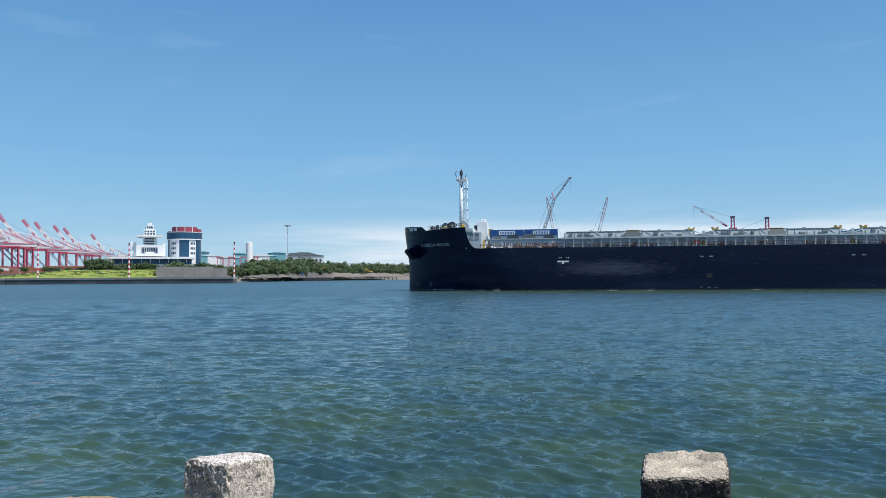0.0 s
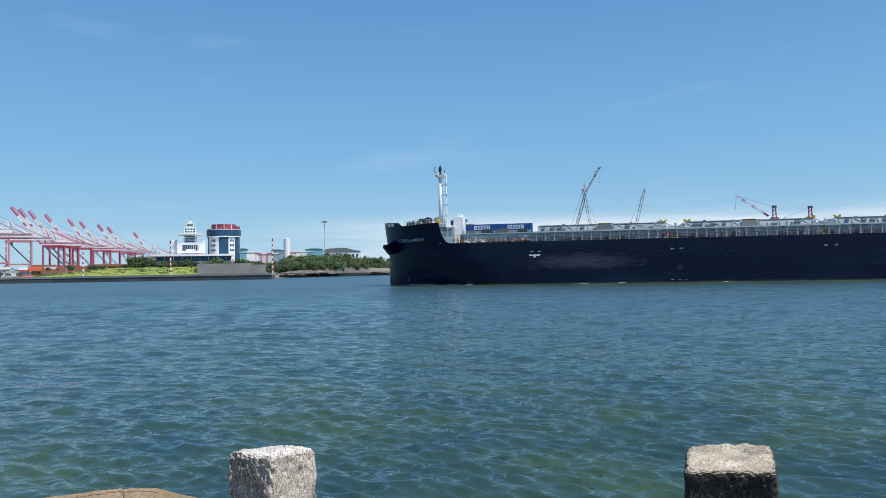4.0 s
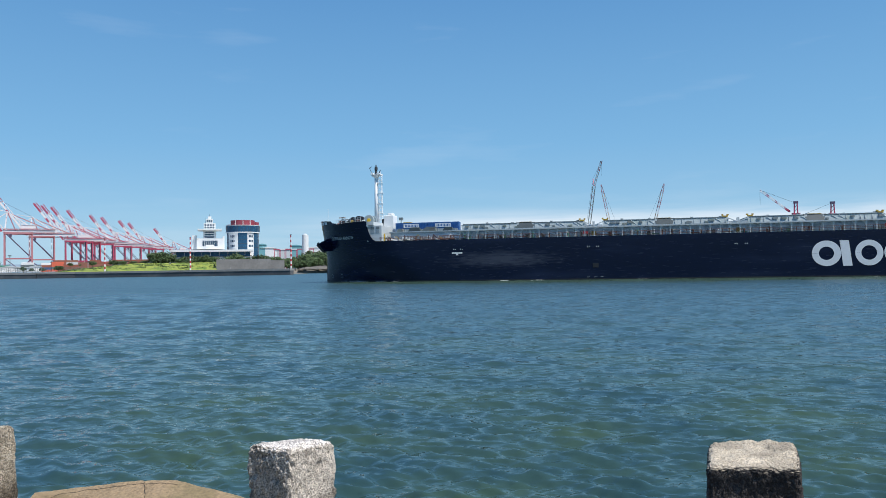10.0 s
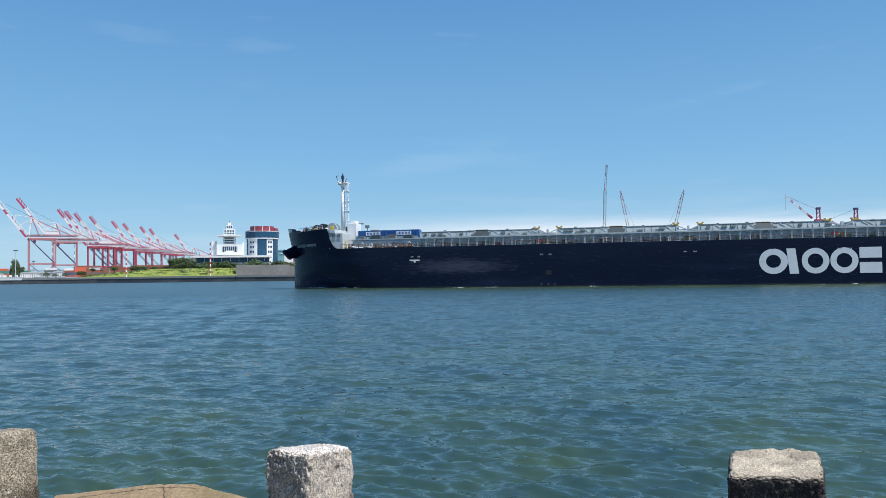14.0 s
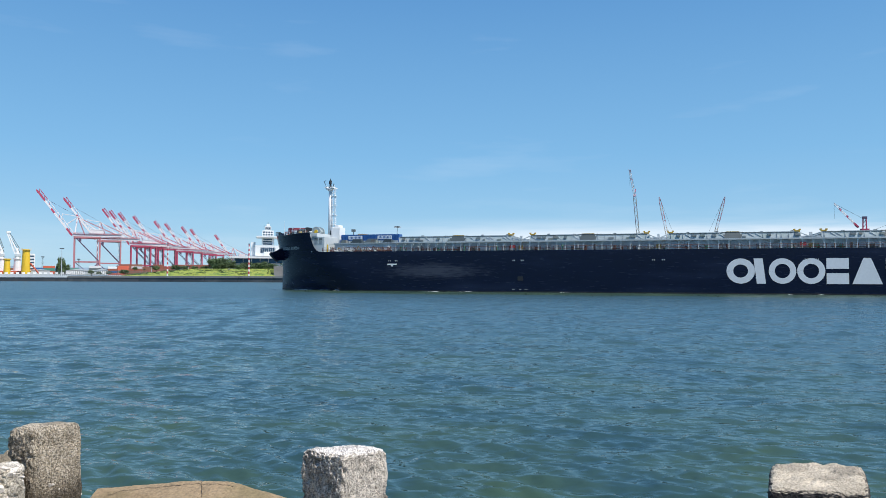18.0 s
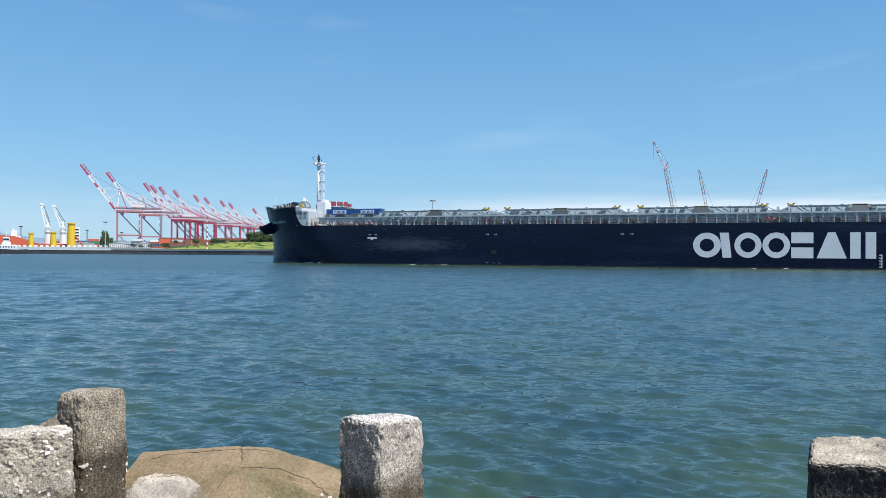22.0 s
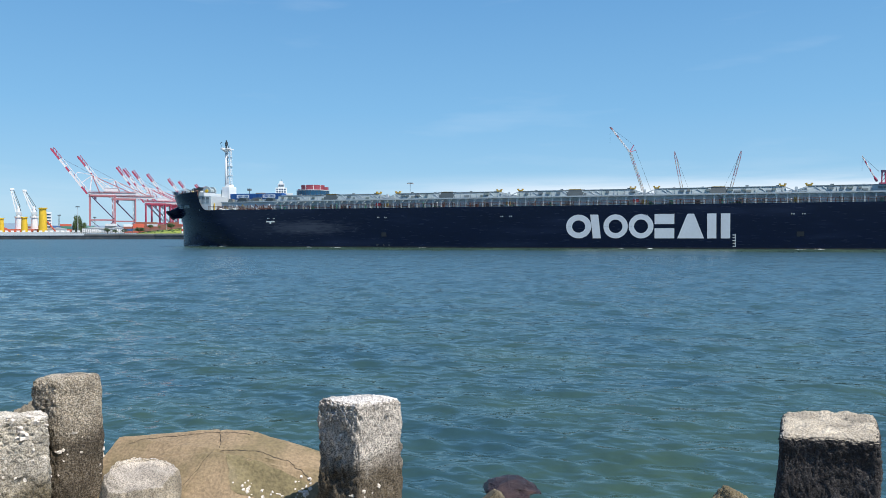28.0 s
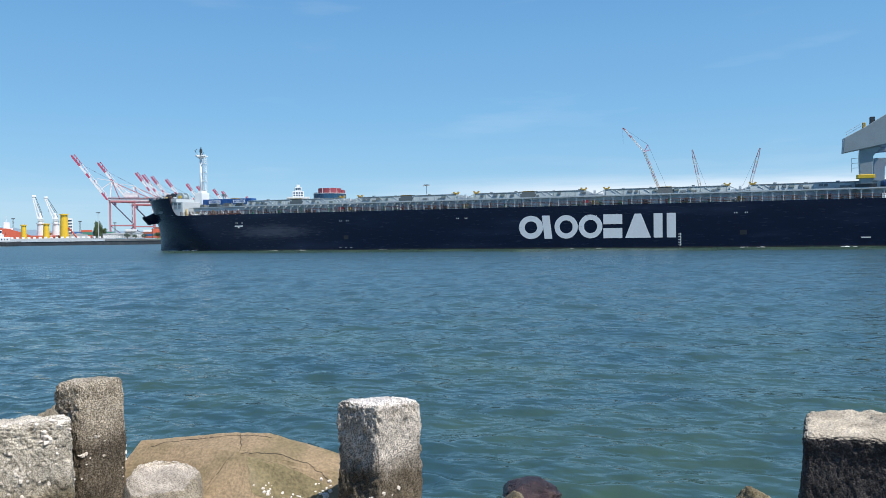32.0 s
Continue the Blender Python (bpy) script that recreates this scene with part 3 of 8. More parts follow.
def build_hull():
    xs = [-158, -150, -140, -130, -118] + [-100 + 15 * k for k in range(10)] + [38, 40, 42, 44, 45.5, 46.2, 47, 47.7, 48.3, 48.8, 49.2, 49.4]
    xs += [50.5, 52, 53.5, 55, 56.5, 58, 59.4, 60.0, 60.4, 61.5, 62.5, 63.4, 64.2, 64.9, 65.4, 65.9, 66.3, 66.7]
    bm = BM()
    sides = []
    for side in (1, -1):
        grid = []
        for x in xs:
            top = ship_top(x)
            zs = [-2.5, 0.0, 0.45] + [0.45 + (min(top, DECK) - 0.45) * k / 6 for k in range(1, 6)]
            zs += [min(top, DECK) * 1.0] + [DECK + (top - DECK) * k / 3 for k in (1, 2, 3)]
            col = []
            for z in zs:
                xx = x
                s = min(max(z / 15.0, 0), 1)
                lim = 65.6 + 1.2 * max(0.0, s - 0.45) / 0.55 + (0.5 if z < 0 else 0.0)
                if x > 60:
                    xx = 60 + (x - 60) * (lim - 60) / 6.7
                col.append(bm.verts.new((xx, side * ship_half(xx, z), z)))
            grid.append(col)
        sides.append(grid)
        for a, b in zip(grid, grid[1:]):
            for k in range(len(a) - 1):
                q = (a[k], b[k], b[k + 1], a[k + 1])
                f = bm.faces.new(q if side > 0 else q[::-1])
                f.material_index = 1 if k < 2 else 0
                f.smooth = True
    for k in range(len(sides[0][0]) - 1):
        for end in (0, -1):
            p, s = sides[0][end], sides[1][end]
            bm.faces.new((p[k], p[k + 1], s[k + 1], s[k])).material_index = 1 if k < 2 else 0
    bmesh.ops.remove_doubles(bm, verts=bm.verts, dist=0.002)
    bmesh.ops.recalc_face_normals(bm, faces=bm.faces)
    part("hull", bm, [M["hull"], M["boot"]], ship, "dark navy steel hull, plates faintly scuffed")
    bm = BM()
    edge = [(x, ship_half(x, DECK) - 0.12) for x in (-156, -140, -118, 0, 35, 42, 48.5)]
    prism(bm, [(x, y) for x, y in edge] + [(x, -y) for x, y in edge[::-1]], "z", DECK - 0.5, DECK - 0.06)
    part("main_deck", bm, M["deck_green"], ship, "grey-green main deck")
    bm = BM()
    edge = [(x, ship_half(x, 13.4) - 0.15) for x in (49.6, 52, 55, 58, 60, 62, 63.2, 64.1, 64.8)]
    prism(bm, [(x, y) for x, y in edge] + [(x, -y) for x, y in edge[::-1]], "z", 13.1, 13.5)
    part("forecastle_deck", bm, M["grey_paint"], ship, "grey forecastle deck")
    # bulwark cap and the knuckle line
    for side in (1, -1):
        bm = BM()
        pts = [(x, side * ship_half(x, ship_top(x)), ship_top(x)) for x in (49.4, 52, 55, 57, 59.4, 60.4, 62, 63.2, 64.4, 65.4, 66.0)]
        for a, b in zip(pts, pts[1:]):
            beam(bm, a, b, 0.25, 0.14)
        part("bulwark_cap", bm, M["hull"], ship)
    # freeing ports, pale through the bulwark
    for x in (61.9, 63.3):
        bm = BM()
        y = ship_half(x, 15.0)
        y2 = ship_half(x + 0.9, 15.0)
        beam(bm, (x, y + 0.04, 15.0), (x + 0.9, y2 + 0.04, 15.05), 0.1, 0.55)
        beam(bm, (x - 0.15, y + 0.05, 15.36), (x + 1.05, y2 + 0.05, 15.42), 0.12, 0.12)
        part("fairlead", bm, M["white"], ship, "white-lined mooring fairlead")


def on_hull(me, gap):
    """Lays a flat mesh, drawn in x and z, on the hull's port side."""
    for v in me.vertices:
        v.co.y = ship_half(v.co.x, v.co.z) + gap + v.co.y


def hull_plate(name, outline, material, label="", gap=0.02):
    bm = BM()
    prism(bm, outline, "y", 0.0, 0.03)
    ob = part(name, bm, material, ship, label)
    on_hull(ob.data, gap)
    return ob


def ring_outline(cx, cz, rx, rz, n=28, a0=0.0, a1=360.0, inner=0.55):
    out = [(cx + rx * math.cos(radians(a0 + (a1 - a0) * k / n)), cz + rz * math.sin(radians(a0 + (a1 - a0) * k / n))) for k in range(n + 1)]
    inn = [(cx + rx * inner * math.cos(radians(a0 + (a1 - a0) * k / n)), cz + rz * inner * math.sin(radians(a0 + (a1 - a0) * k / n))) for k in range(n + 1)]
    return out + inn[::-1]


def build_marks():
    # the owner's mark on the side, as plain white shapes: rings, bars, a wedge
    L = M["logo"]
    def glyph(name, outline):
        hull_plate(name, outline, L, "plain white painted shape on the navy hull")
    def ring(cx, cz, rx, rz, a0, a1, inner):
        glyph("painted_ring", ring_outline(cx, cz, rx, rz, 30, a0, a1, inner))
    z0, z1 = 2.45, 7.85
    zc, rz = (z0 + z1) / 2, (z1 - z0) / 2
    ring(-52.9, zc, 2.85, rz, 0, 180, 0.52)
    ring(-52.9, zc, 2.85, rz, 180, 359.5, 0.52)
    glyph("painted_bar", [(-56.1, z0), (-57.9, z0), (-57.3, z1), (-55.5, z1)])
    for cx in (-61.15, -66.7):
        ring(cx, zc, 2.68, rz, 0, 180, 0.56)
        ring(cx, zc, 2.68, rz, 180, 359.5, 0.56)
    glyph("painted_block", [(-73.8, z0), (-69.6, z0), (-69.6, zc - 0.45), (-73.8, zc - 0.45)])
    glyph("painted_block", [(-73.8, zc + 0.45), (-69.6, zc + 0.45), (-69.6, z1), (-73.8, z1)])
    glyph("painted_wedge", [(-74.4, z0), (-80.0, z0), (-77.9, z1), (-76.5, z1)])
    for xx in (-80.6, -83.4):
        glyph("painted_bar", [(xx - 1.9, z0), (xx, z0), (xx, z1), (xx - 1.9, z1)])
    # load and tug marks
    W = M["white"]
    hull_plate("tug_mark", [(25.7, 6.62), (28.2, 6.62), (28.2, 6.95), (25.7, 6.95)], W, "white tug push mark")
    hull_plate("tug_mark", [(26.7, 6.25), (27.2, 6.25), (27.2, 6.62), (26.7, 6.62)], W)
    for x in (27.9, 26.2, -3.1, -5.1, -34.6, -36.7, -65.5, -67.6, -97.3, -99.4):
        for dx in (0.0, 0.42):
            hull_plate("painted_mark", [(x - dx, 7.5), (x - dx - 0.2, 7.5), (x - dx - 0.2, 7.75), (x - dx, 7.75)], M["pale_grey"])
    hull_plate("draught_scale", [(-86.4, 0.6), (-86.25, 0.6), (-86.25, 3.4), (-86.4, 3.4)], W, "white draught scale")
    for k in range(5):
        hull_plate("painted_mark", [(-86.25, 0.7 + 0.6 * k), (-85.8, 0.7 + 0.6 * k), (-85.8, 0.86 + 0.6 * k), (-86.25, 0.86 + 0.6 * k)], W)
    hull_plate("draught_scale", [(-121.4, 1.95), (-123.2, 1.95), (-123.2, 2.15), (-121.4, 2.15)], W)
    for x in (-3.0, -4.6, -6.0):
        hull_plate("painted_mark", [(x, 0.75), (x - 0.6, 0.75), (x - 0.6, 0.83), (x, 0.83)], M["pale_grey"])
    hull_plate("hull_recess", [(-4.3, 2.9), (-5.6, 2.9), (-5.6, 3.9), (-4.3, 3.9)], M["boot"], "dark recessed hull port")
    hull_plate("hull_recess", [(-98.4, 2.9), (-99.8, 2.9), (-99.8, 3.9), (-98.4, 3.9)], M["boot"], "dark recessed hull port")
    # thruster and bulb marks at the bow
    for x, z in ((63.0, 1.6), (59.2, 1.6)):
        hull_plate("bow_mark", ring_outline(x, z, 0.42, 0.5, 14, 40, 320, 0.8), M["grey_paint"], "small grey bow mark")
    # the name at the bow
    cu = bpy.data.curves.new("name_text", "FONT")
    cu.body, cu.size, cu.extrude = "CORELLA ARROW", 1.05, 0.015
    tmp = new("ship_name", cu)
    bpy.context.view_layer.update()
    me = bpy.data.meshes.new_from_object(tmp.evaluated_get(bpy.context.evaluated_depsgraph_get()))
    bpy.data.objects.remove(tmp)
    me.materials.clear()
    me.materials.append(M["pale_grey"])
    wide = max(v.co.x for v in me.vertices)
    for v in me.vertices:
        x, z, o = 61.1 - v.co.x * 7.8 / wide, 10.75 + v.co.y, v.co.z
        v.co = (x, ship_half(x, z) + 0.035 + o, z)
    nm = new("ship_name", me)
    nm.parent = ship
    tagged(nm, "pale grey painted ship's name")
    # anchor on its bolster, standing out from the flare
    bm = BM()
    wide = Vector((-0.59, 0.80, 0.05)) * 0.55
    fin = [Vector(p) for p in ((64.8, 8.5, 9.9), (63.5, 7.6, 8.0), (61.3, 4.4, 8.2), (60.5, 3.8, 12.0), (63.4, 5.8, 11.3))]
    a, b = [bm.verts.new(p - wide) for p in fin], [bm.verts.new(p + wide) for p in fin]
    bm.faces.new(a)
    bm.faces.new(b[::-1])
    for k in range(5):
        bm.faces.new((a[k], b[k], b[(k + 1) % 5], a[(k + 1) % 5]))
    bmesh.ops.recalc_face_normals(bm, faces=bm.faces)
    anchor = part("anchor_bolster", bevelled(bm, 0.18), M["hull"], ship, "dark bolster with the stowed bower anchor", smooth=False)
    bm = BM()
    beam(bm, (64.92, 8.6, 9.8), (63.6, 7.7, 7.9), 1.1, 0.45)
    beam(bm, (64.92, 8.6, 9.8), (64.5, 8.3, 10.25), 0.6, 0.45)
    beam(bm, (63.6, 7.7, 7.9), (63.0, 7.3, 8.0), 0.6, 0.45)
    part("anchor", bevelled(bm, 0.08), M["boot"], anchor, "dark painted bower anchor")


PERIOD = 31.35


def build_deck_gear():
    P, G, D = M["pale_grey"], M["grey_paint"], M["dark_grey"]
    # coaming wall below the covers, both sides
    for side in (1, -1):
        bm = BM()
        y = side * 12.6
        box(bm, -126, 44, min(y, y - side * 0.3), max(y, y - side * 0.3), DECK - 0.05, 12.3)
        part("hatch_coaming", bm, M["coaming"], ship, "blue-grey hatch coaming wall")
    # gantry rail on arched brackets
    bm = BM()
    box(bm, -128, 27.3, 13.9, 14.7, 12.0, 12.3)
    part("gantry_rail", bm, P, ship, "pale grey crane rail beam along the deck")
    bm = BM()
    box(bm, -128, 44, 12.3, 12.95, 12.05, 12.2)
    part("side_walkway", bm, G, ship)
    bm = BM()
    prism(bm, [(14.15, 9.95), (14.55, 9.95), (14.55, 12.0), (12.7, 12.0), (12.7, 11.8), (13.6, 11.6), (14.15, 11.1)], "x", -0.11, 0.11)
    br = part("rail_bracket", bm, P, ship)
    bm = BM()
    prism(bm, [(-0.75, 12.0), (0.75, 12.0), (0.45, 11.86), (0.2, 11.6), (0.11, 11.2), (-0.11, 11.2), (-0.2, 11.6), (-0.45, 11.86)], "y", 14.1, 14.3)
    fl = part("bracket_flare", bm, P, ship)
    x = 26.6
    first = True
    while x > -127:
        if first:
            br.location.x = fl.location.x = x
            first = False
        else:
            for src in (br, fl):
                o = src.copy()
                scene.collection.objects.link(o)
                o.location.x = x
        x -= 2.09
    # valves, pipes and boxes along the walkway behind the arches
    rnd = random.Random(21)
    for k in range(150):
        xx, r = rnd.uniform(-126, 26), rnd.uniform(0.12, 0.4)
        bm = BM()
        kind = k % 3
        if kind == 0:
            tube(bm, (xx, 13.2, 10.0), (xx, 13.2, 10.7 + r), 0.14, 0.14, 8)
            tube(bm, (xx, 13.2, 10.7 + r), (xx, 13.2, 10.95 + r), 0.26, 0.2, 8)
        elif kind == 1:
            box(bm, xx - r, xx + r, 13.0, 13.4, 10.0, 10.5 + r)
            box(bm, xx - r - 0.05, xx + r + 0.05, 12.95, 13.45, 10.5 + r, 10.56 + r)
        else:
            tube(bm, (xx, 13.6, 10.35), (xx + 2.4, 13.6, 10.35), 0.11, 0.11, 8)
            beam(bm, (xx + 0.4, 13.6, 10.0), (xx + 0.4, 13.6, 10.35), 0.1)
            beam(bm, (xx + 2.0, 13.6, 10.0), (xx + 2.0, 13.6, 10.35), 0.1)
        part("deck_fitting", bm, (G, D, M["green_box"], M["steel"], P, M["rust"], D)[k % 7], ship)
    # deck-edge rail, rusty
    for z, r in ((10.95, 0.05), (10.62, 0.035), (10.3, 0.035)):
        bm = BM()
        tube(bm, (-128, 15.85, z), (46.0, 15.85, z), r, r, 6)
        part("handrail", bm, M["rust"], ship, "rust-red steel handrail")
    bm = BM()
    tube(bm, (0, 15.85, DECK - 0.1), (0, 15.85, 11.0), 0.055, 0.055, 6)
    st = part("stanchion", bm, M["rust"], ship)
    st.location.x = 45.8
    x = 44.3
    while x > -128:
        o = st.copy()
        scene.collection.objects.link(o)
        o.location.x = x
        x -= 1.5
    # hatch covers: two a period, with sloped sides, between them dark stowed plates
    def cover(x0, x1, dark=False):
        bm = BM()
        h = 13.8 if dark else 13.55
        y0, y1 = (13.3, 12.5) if dark else (13.1, 12.7)
        vs = []
        for xx in (x0, x1):
            inset = 0.25 if xx == x1 else -0.25
            for yy, zz, ins in ((y0, 12.3, 0), (-y0, 12.3, 0), (-y1, h, inset), (y1, h, inset)):
                vs.append(bm.verts.new((xx + ins * (2.2 if dark else 0.6), yy, zz)))
        for f in ((3, 2, 1, 0), (4, 5, 6, 7), (0, 1, 5, 4), (1, 2, 6, 5), (2, 3, 7, 6), (3, 0, 4, 7)):
            bm.faces.new([vs[i] for i in f])
        bmesh.ops.recalc_face_normals(bm, faces=bm.faces)
        ob = part("hatch_cover", bm, M["stowed_plate"] if dark else M["hatch_grey"], ship, "dark stowed folding hatch panel" if dark else "pale grey steel hatch cover")
        rnd = random.Random(int(x0 * 10))
        if not dark:
            side_y = lambda z: y0 + (y1 - y0) * (z - 12.3) / (h - 12.3)
            for kx in np.arange(x0 + 0.8, x1 - 0.6, 1.3):
                kx += rnd.uniform(-0.35, 0.35)
                kind = rnd.random()
                bm = BM()
                if kind < 0.34:
                    # gusset plate standing out from the slope
                    prism(bm, [(side_y(12.4), 12.4), (side_y(12.4) + 0.28, 12.4), (side_y(13.5) + 0.05, 13.5), (side_y(13.5) - 0.1, 13.5)], "x", kx - 0.05, kx + 0.05)
                    part("cover_gusset", bm, G, ob)
                elif kind < 0.75:
                    zz = rnd.choice((12.5, 12.9))
                    w = rnd.uniform(0.25, 0.6)
                    prism(bm, [(side_y(zz) - 0.1, zz), (side_y(zz) + 0.28, zz), (side_y(zz) + 0.2, zz + 0.4), (side_y(zz + 0.45) - 0.1, zz + 0.45)], "x", kx - w, kx + w)
                    part("cover_cleat", bm, D if kind < 0.6 else M["deck_green"], ob)
                else:
                    tube(bm, (kx - 0.6, side_y(13.0) + 0.15, 12.6), (kx + 0.5, side_y(13.4) + 0.12, 13.45), 0.07, 0.07, 6)
                    part("cover_strut", bm, P, ob)
            bm = BM()
            box(bm, x0 + 0.2, x1 - 0.2, y1 - 1.5, y1 - 0.35, h, h + 0.22)
            part("cover_top_plate", bm, P, ob)
            for kx in np.arange(x0 + 1.5, x1 - 1.0, 6.1):
                bm = BM()
                zz = rnd.uniform(0.1, 0.3)
                box(bm, kx - 0.3, kx + 0.3, y1 - 1.2, y1 - 0.6, h + 0.2, h + 0.2 + zz)
                part("cover_lug", bm, D, ob)
        # a walkway lip along the top edge
        bm = BM()
        beam(bm, (x0 + 0.3, y1, h + 0.05), (x1 - 0.3, y1, h + 0.05), 0.25, 0.12)
        part("cover_lip", bm, D if not dark else M["ochre"], ob)
        return ob
    for k in range(4):
        g = -4.6 - PERIOD * k
        d = g + PERIOD / 2
        if k == 0:
            cover(d + 1.7, 26.3)
        else:
            cover(d + 1.7, g + PERIOD - 2.1)
        cover(d - 1.7, d + 1.7, True)
        cover(g + 2.1, d - 1.7)
        # the gap between hatches: yellow gear on both edges, braces in the middle
        for gx in (g + 2.6, g - 2.6):
            bm = BM()
            box(bm, gx - 0.55, gx + 0.55, 11.6, 12.5, 13.7, 14.0)
            box(bm, gx - 0.75, gx - 0.35, 11.7, 12.3, 14.0, 14.3)
            box(bm, gx + 0.35, gx + 0.75, 11.7, 12.3, 14.0, 14.3)
            box(bm, gx - 0.5, gx - 0.3, 12.4, 12.6, 13.0, 13.8)
            part("cover_jack", bm, M["ochre_bright"], ship, "ochre-yellow hatch cover jack")
        bm = BM()
        beam(bm, (g - 2.0, 12.9, 12.6), (g + 2.0, 12.9, 12.6), 0.3, 0.3)
        beam(bm, (g - 2.1, 13.0, 13.4), (g, 13.0, 12.5), 0.2, 0.2)
        beam(bm, (g + 2.1, 13.0, 13.4), (g, 13.0, 12.5), 0.2, 0.2)
        box(bm, g - 0.25, g + 0.25, 12.4, 13.1, 12.0, 13.5)
        part("hatch_brace", bm, P, ship)
        bm = BM()
        box(bm, g - 0.5, g + 0.5, 13.2, 13.7, 10.3, 11.2)
        part("valve_chest", bm, M["ochre"], ship, "ochre deck machinery")
        bm = BM()
        box(bm, g + 1.2, g + 2.4, 14.0, 14.5, 10.6, 11.3)
        part("fire_box", bm, M["red"] if k in (0, 2) else G, ship)
    cover(-125.5, -4.6 - PERIOD * 3 - 2.1)
    # foremost hatch with two blue containers on it
    bm = BM()
    box(bm, 27.5, 44.4, -11, 11, 10, 12.0)
    part("fore_hatch", bm, D, ship, "dark grey fore hatch")
    bm = BM()
    box(bm, 27.2, 44.8, -11.5, 11.5, 12.0, 12.35)
    part("fore_hatch_lid", bm, G, ship, "grey fore hatch lid")
    for k in range(12):
        bm = BM()
        xx = 28.2 + 1.35 * k
        zz = 0.5 * (k % 3)
        tube(bm, (xx, 12.9, 10.3), (xx + 1.0, 12.9, 11.5 - zz * 0.6), 0.09, 0.09, 6)
        tube(bm, (xx + 1.0, 12.9, 11.5 - zz * 0.6), (xx + 1.5, 12.9, 10.2), 0.09, 0.09, 6)
        if k % 4 == 1:
            box(bm, xx - 0.2, xx + 0.7, 12.6, 13.1, 10.0, 10.9)
        part("pipe_rack", bm, (M["white"], P, M["ochre"], M["rust"])[k % 4], ship)
    for xx, w, h in ((30.2, 1.3, 0.9), (34.0, 0.9, 0.7), (38.6, 1.6, 1.0), (42.2, 0.8, 0.8)):
        bm = BM()
        prism(bm, [(xx - w, 12.35), (xx + w, 12.35), (xx + w * 0.5, 12.35 + h), (xx - w * 0.8, 12.35 + h)], "y", 10.0, 11.2)
        part("hatch_winch", bm, M["stowed_plate"] if w > 1 else M["deck_green"], ship)
    bm = BM()
    box(bm, 28.2, 43.6, 8.7, 9.4, 12.35, 13.05)
    for k in range(11):
        box(bm, 28.6 + 1.4 * k, 28.75 + 1.4 * k, 9.4, 9.75, 12.35, 12.95)
    part("hatch_rim", bm, G, ship, "grey rim of the fore hatch")
    for x0 in (28.0, 36.15):
        bm = BM()
        box(bm, x0, x0 + 8.0, 5.8, 8.2, 12.35, 14.7)
        body = part("container", bm, M["blue"], ship, "blue freight container with a white panel")
        for k in range(20):
            bm = BM()
            xx = x0 + 0.25 + k * 0.39
            box(bm, xx, xx + 0.2, 8.2, 8.26, 12.5, 14.55)
            part("corrugation", bm, M["blue"], body)
        bm = BM()
        box(bm, x0 + 2.0, x0 + 5.9, 8.26, 8.3, 13.45, 14.35)
        part("label_panel", bm, M["white"], body, "white panel")
        for k in range(9):
            bm = BM()
            box(bm, x0 + 2.3 + k * 0.38, x0 + 2.5 + k * 0.38, 8.3, 8.32, 13.6, 14.2)
            part("label_bar", bm, M["blue"], body)
    bm = BM()
    prism(bm, [(33.2, 12.4), (37.2, 12.4), (35.8, 13.5), (33.4, 13.5)], "y", 9.4, 9.9)
    part("ramp_panel", bm, D, ship, "dark slanted steel panel")
    for k in range(9):
        bm = BM()
        xx = 28.5 + k * 1.9
        beam(bm, (xx, 12.5, 10), (xx, 12.5, 12.1), 0.14)
        beam(bm, (xx, 12.5, 12.05), (xx + 1.9, 12.5, 12.05), 0.12)
        part("pipe_frame", bm, P if k % 3 else M["yellow"], ship)
    rnd = random.Random(3)
    for k in range(34):
        bm = BM()
        xx = 27.5 + rnd.random() * 17
        r = 0.08 + rnd.random() * 0.12
        tube(bm, (xx, 13.3, 10.0 + r), (xx + 0.6 + rnd.random(), 13.3 + rnd.random(), 10.2 + r), r, r, 8)
        tube(bm, (xx + 0.3, 13.6, 9.95), (xx + 0.3, 13.6, 10.9 + rnd.random() * 0.5), 0.08, 0.08, 6)
        part("deck_fitting", bm, (M["white"], M["rust"], D, M["rust"])[k % 4], ship)
    bm = BM()
    box(bm, 44.9, 47.0, -11.6, -9.4, 13.9, 16.0)
    part("store_box", bm, M["ochre"], ship, "ochre store box abaft the forecastle")
    bm = BM()
    tube(bm, (46.4, -5.0, 13.8), (46.4, -5.0, 17.0), 0.12, 0.1, 8)
    box(bm, 45.9, 46.9, -5.4, -4.6, 16.3, 17.0)
    box(bm, 45.7, 47.1, -5.5, -4.5, 15.2, 15.3)
    part("deck_light", bm, M["dark_grey"], ship, "grey deck light on a post")


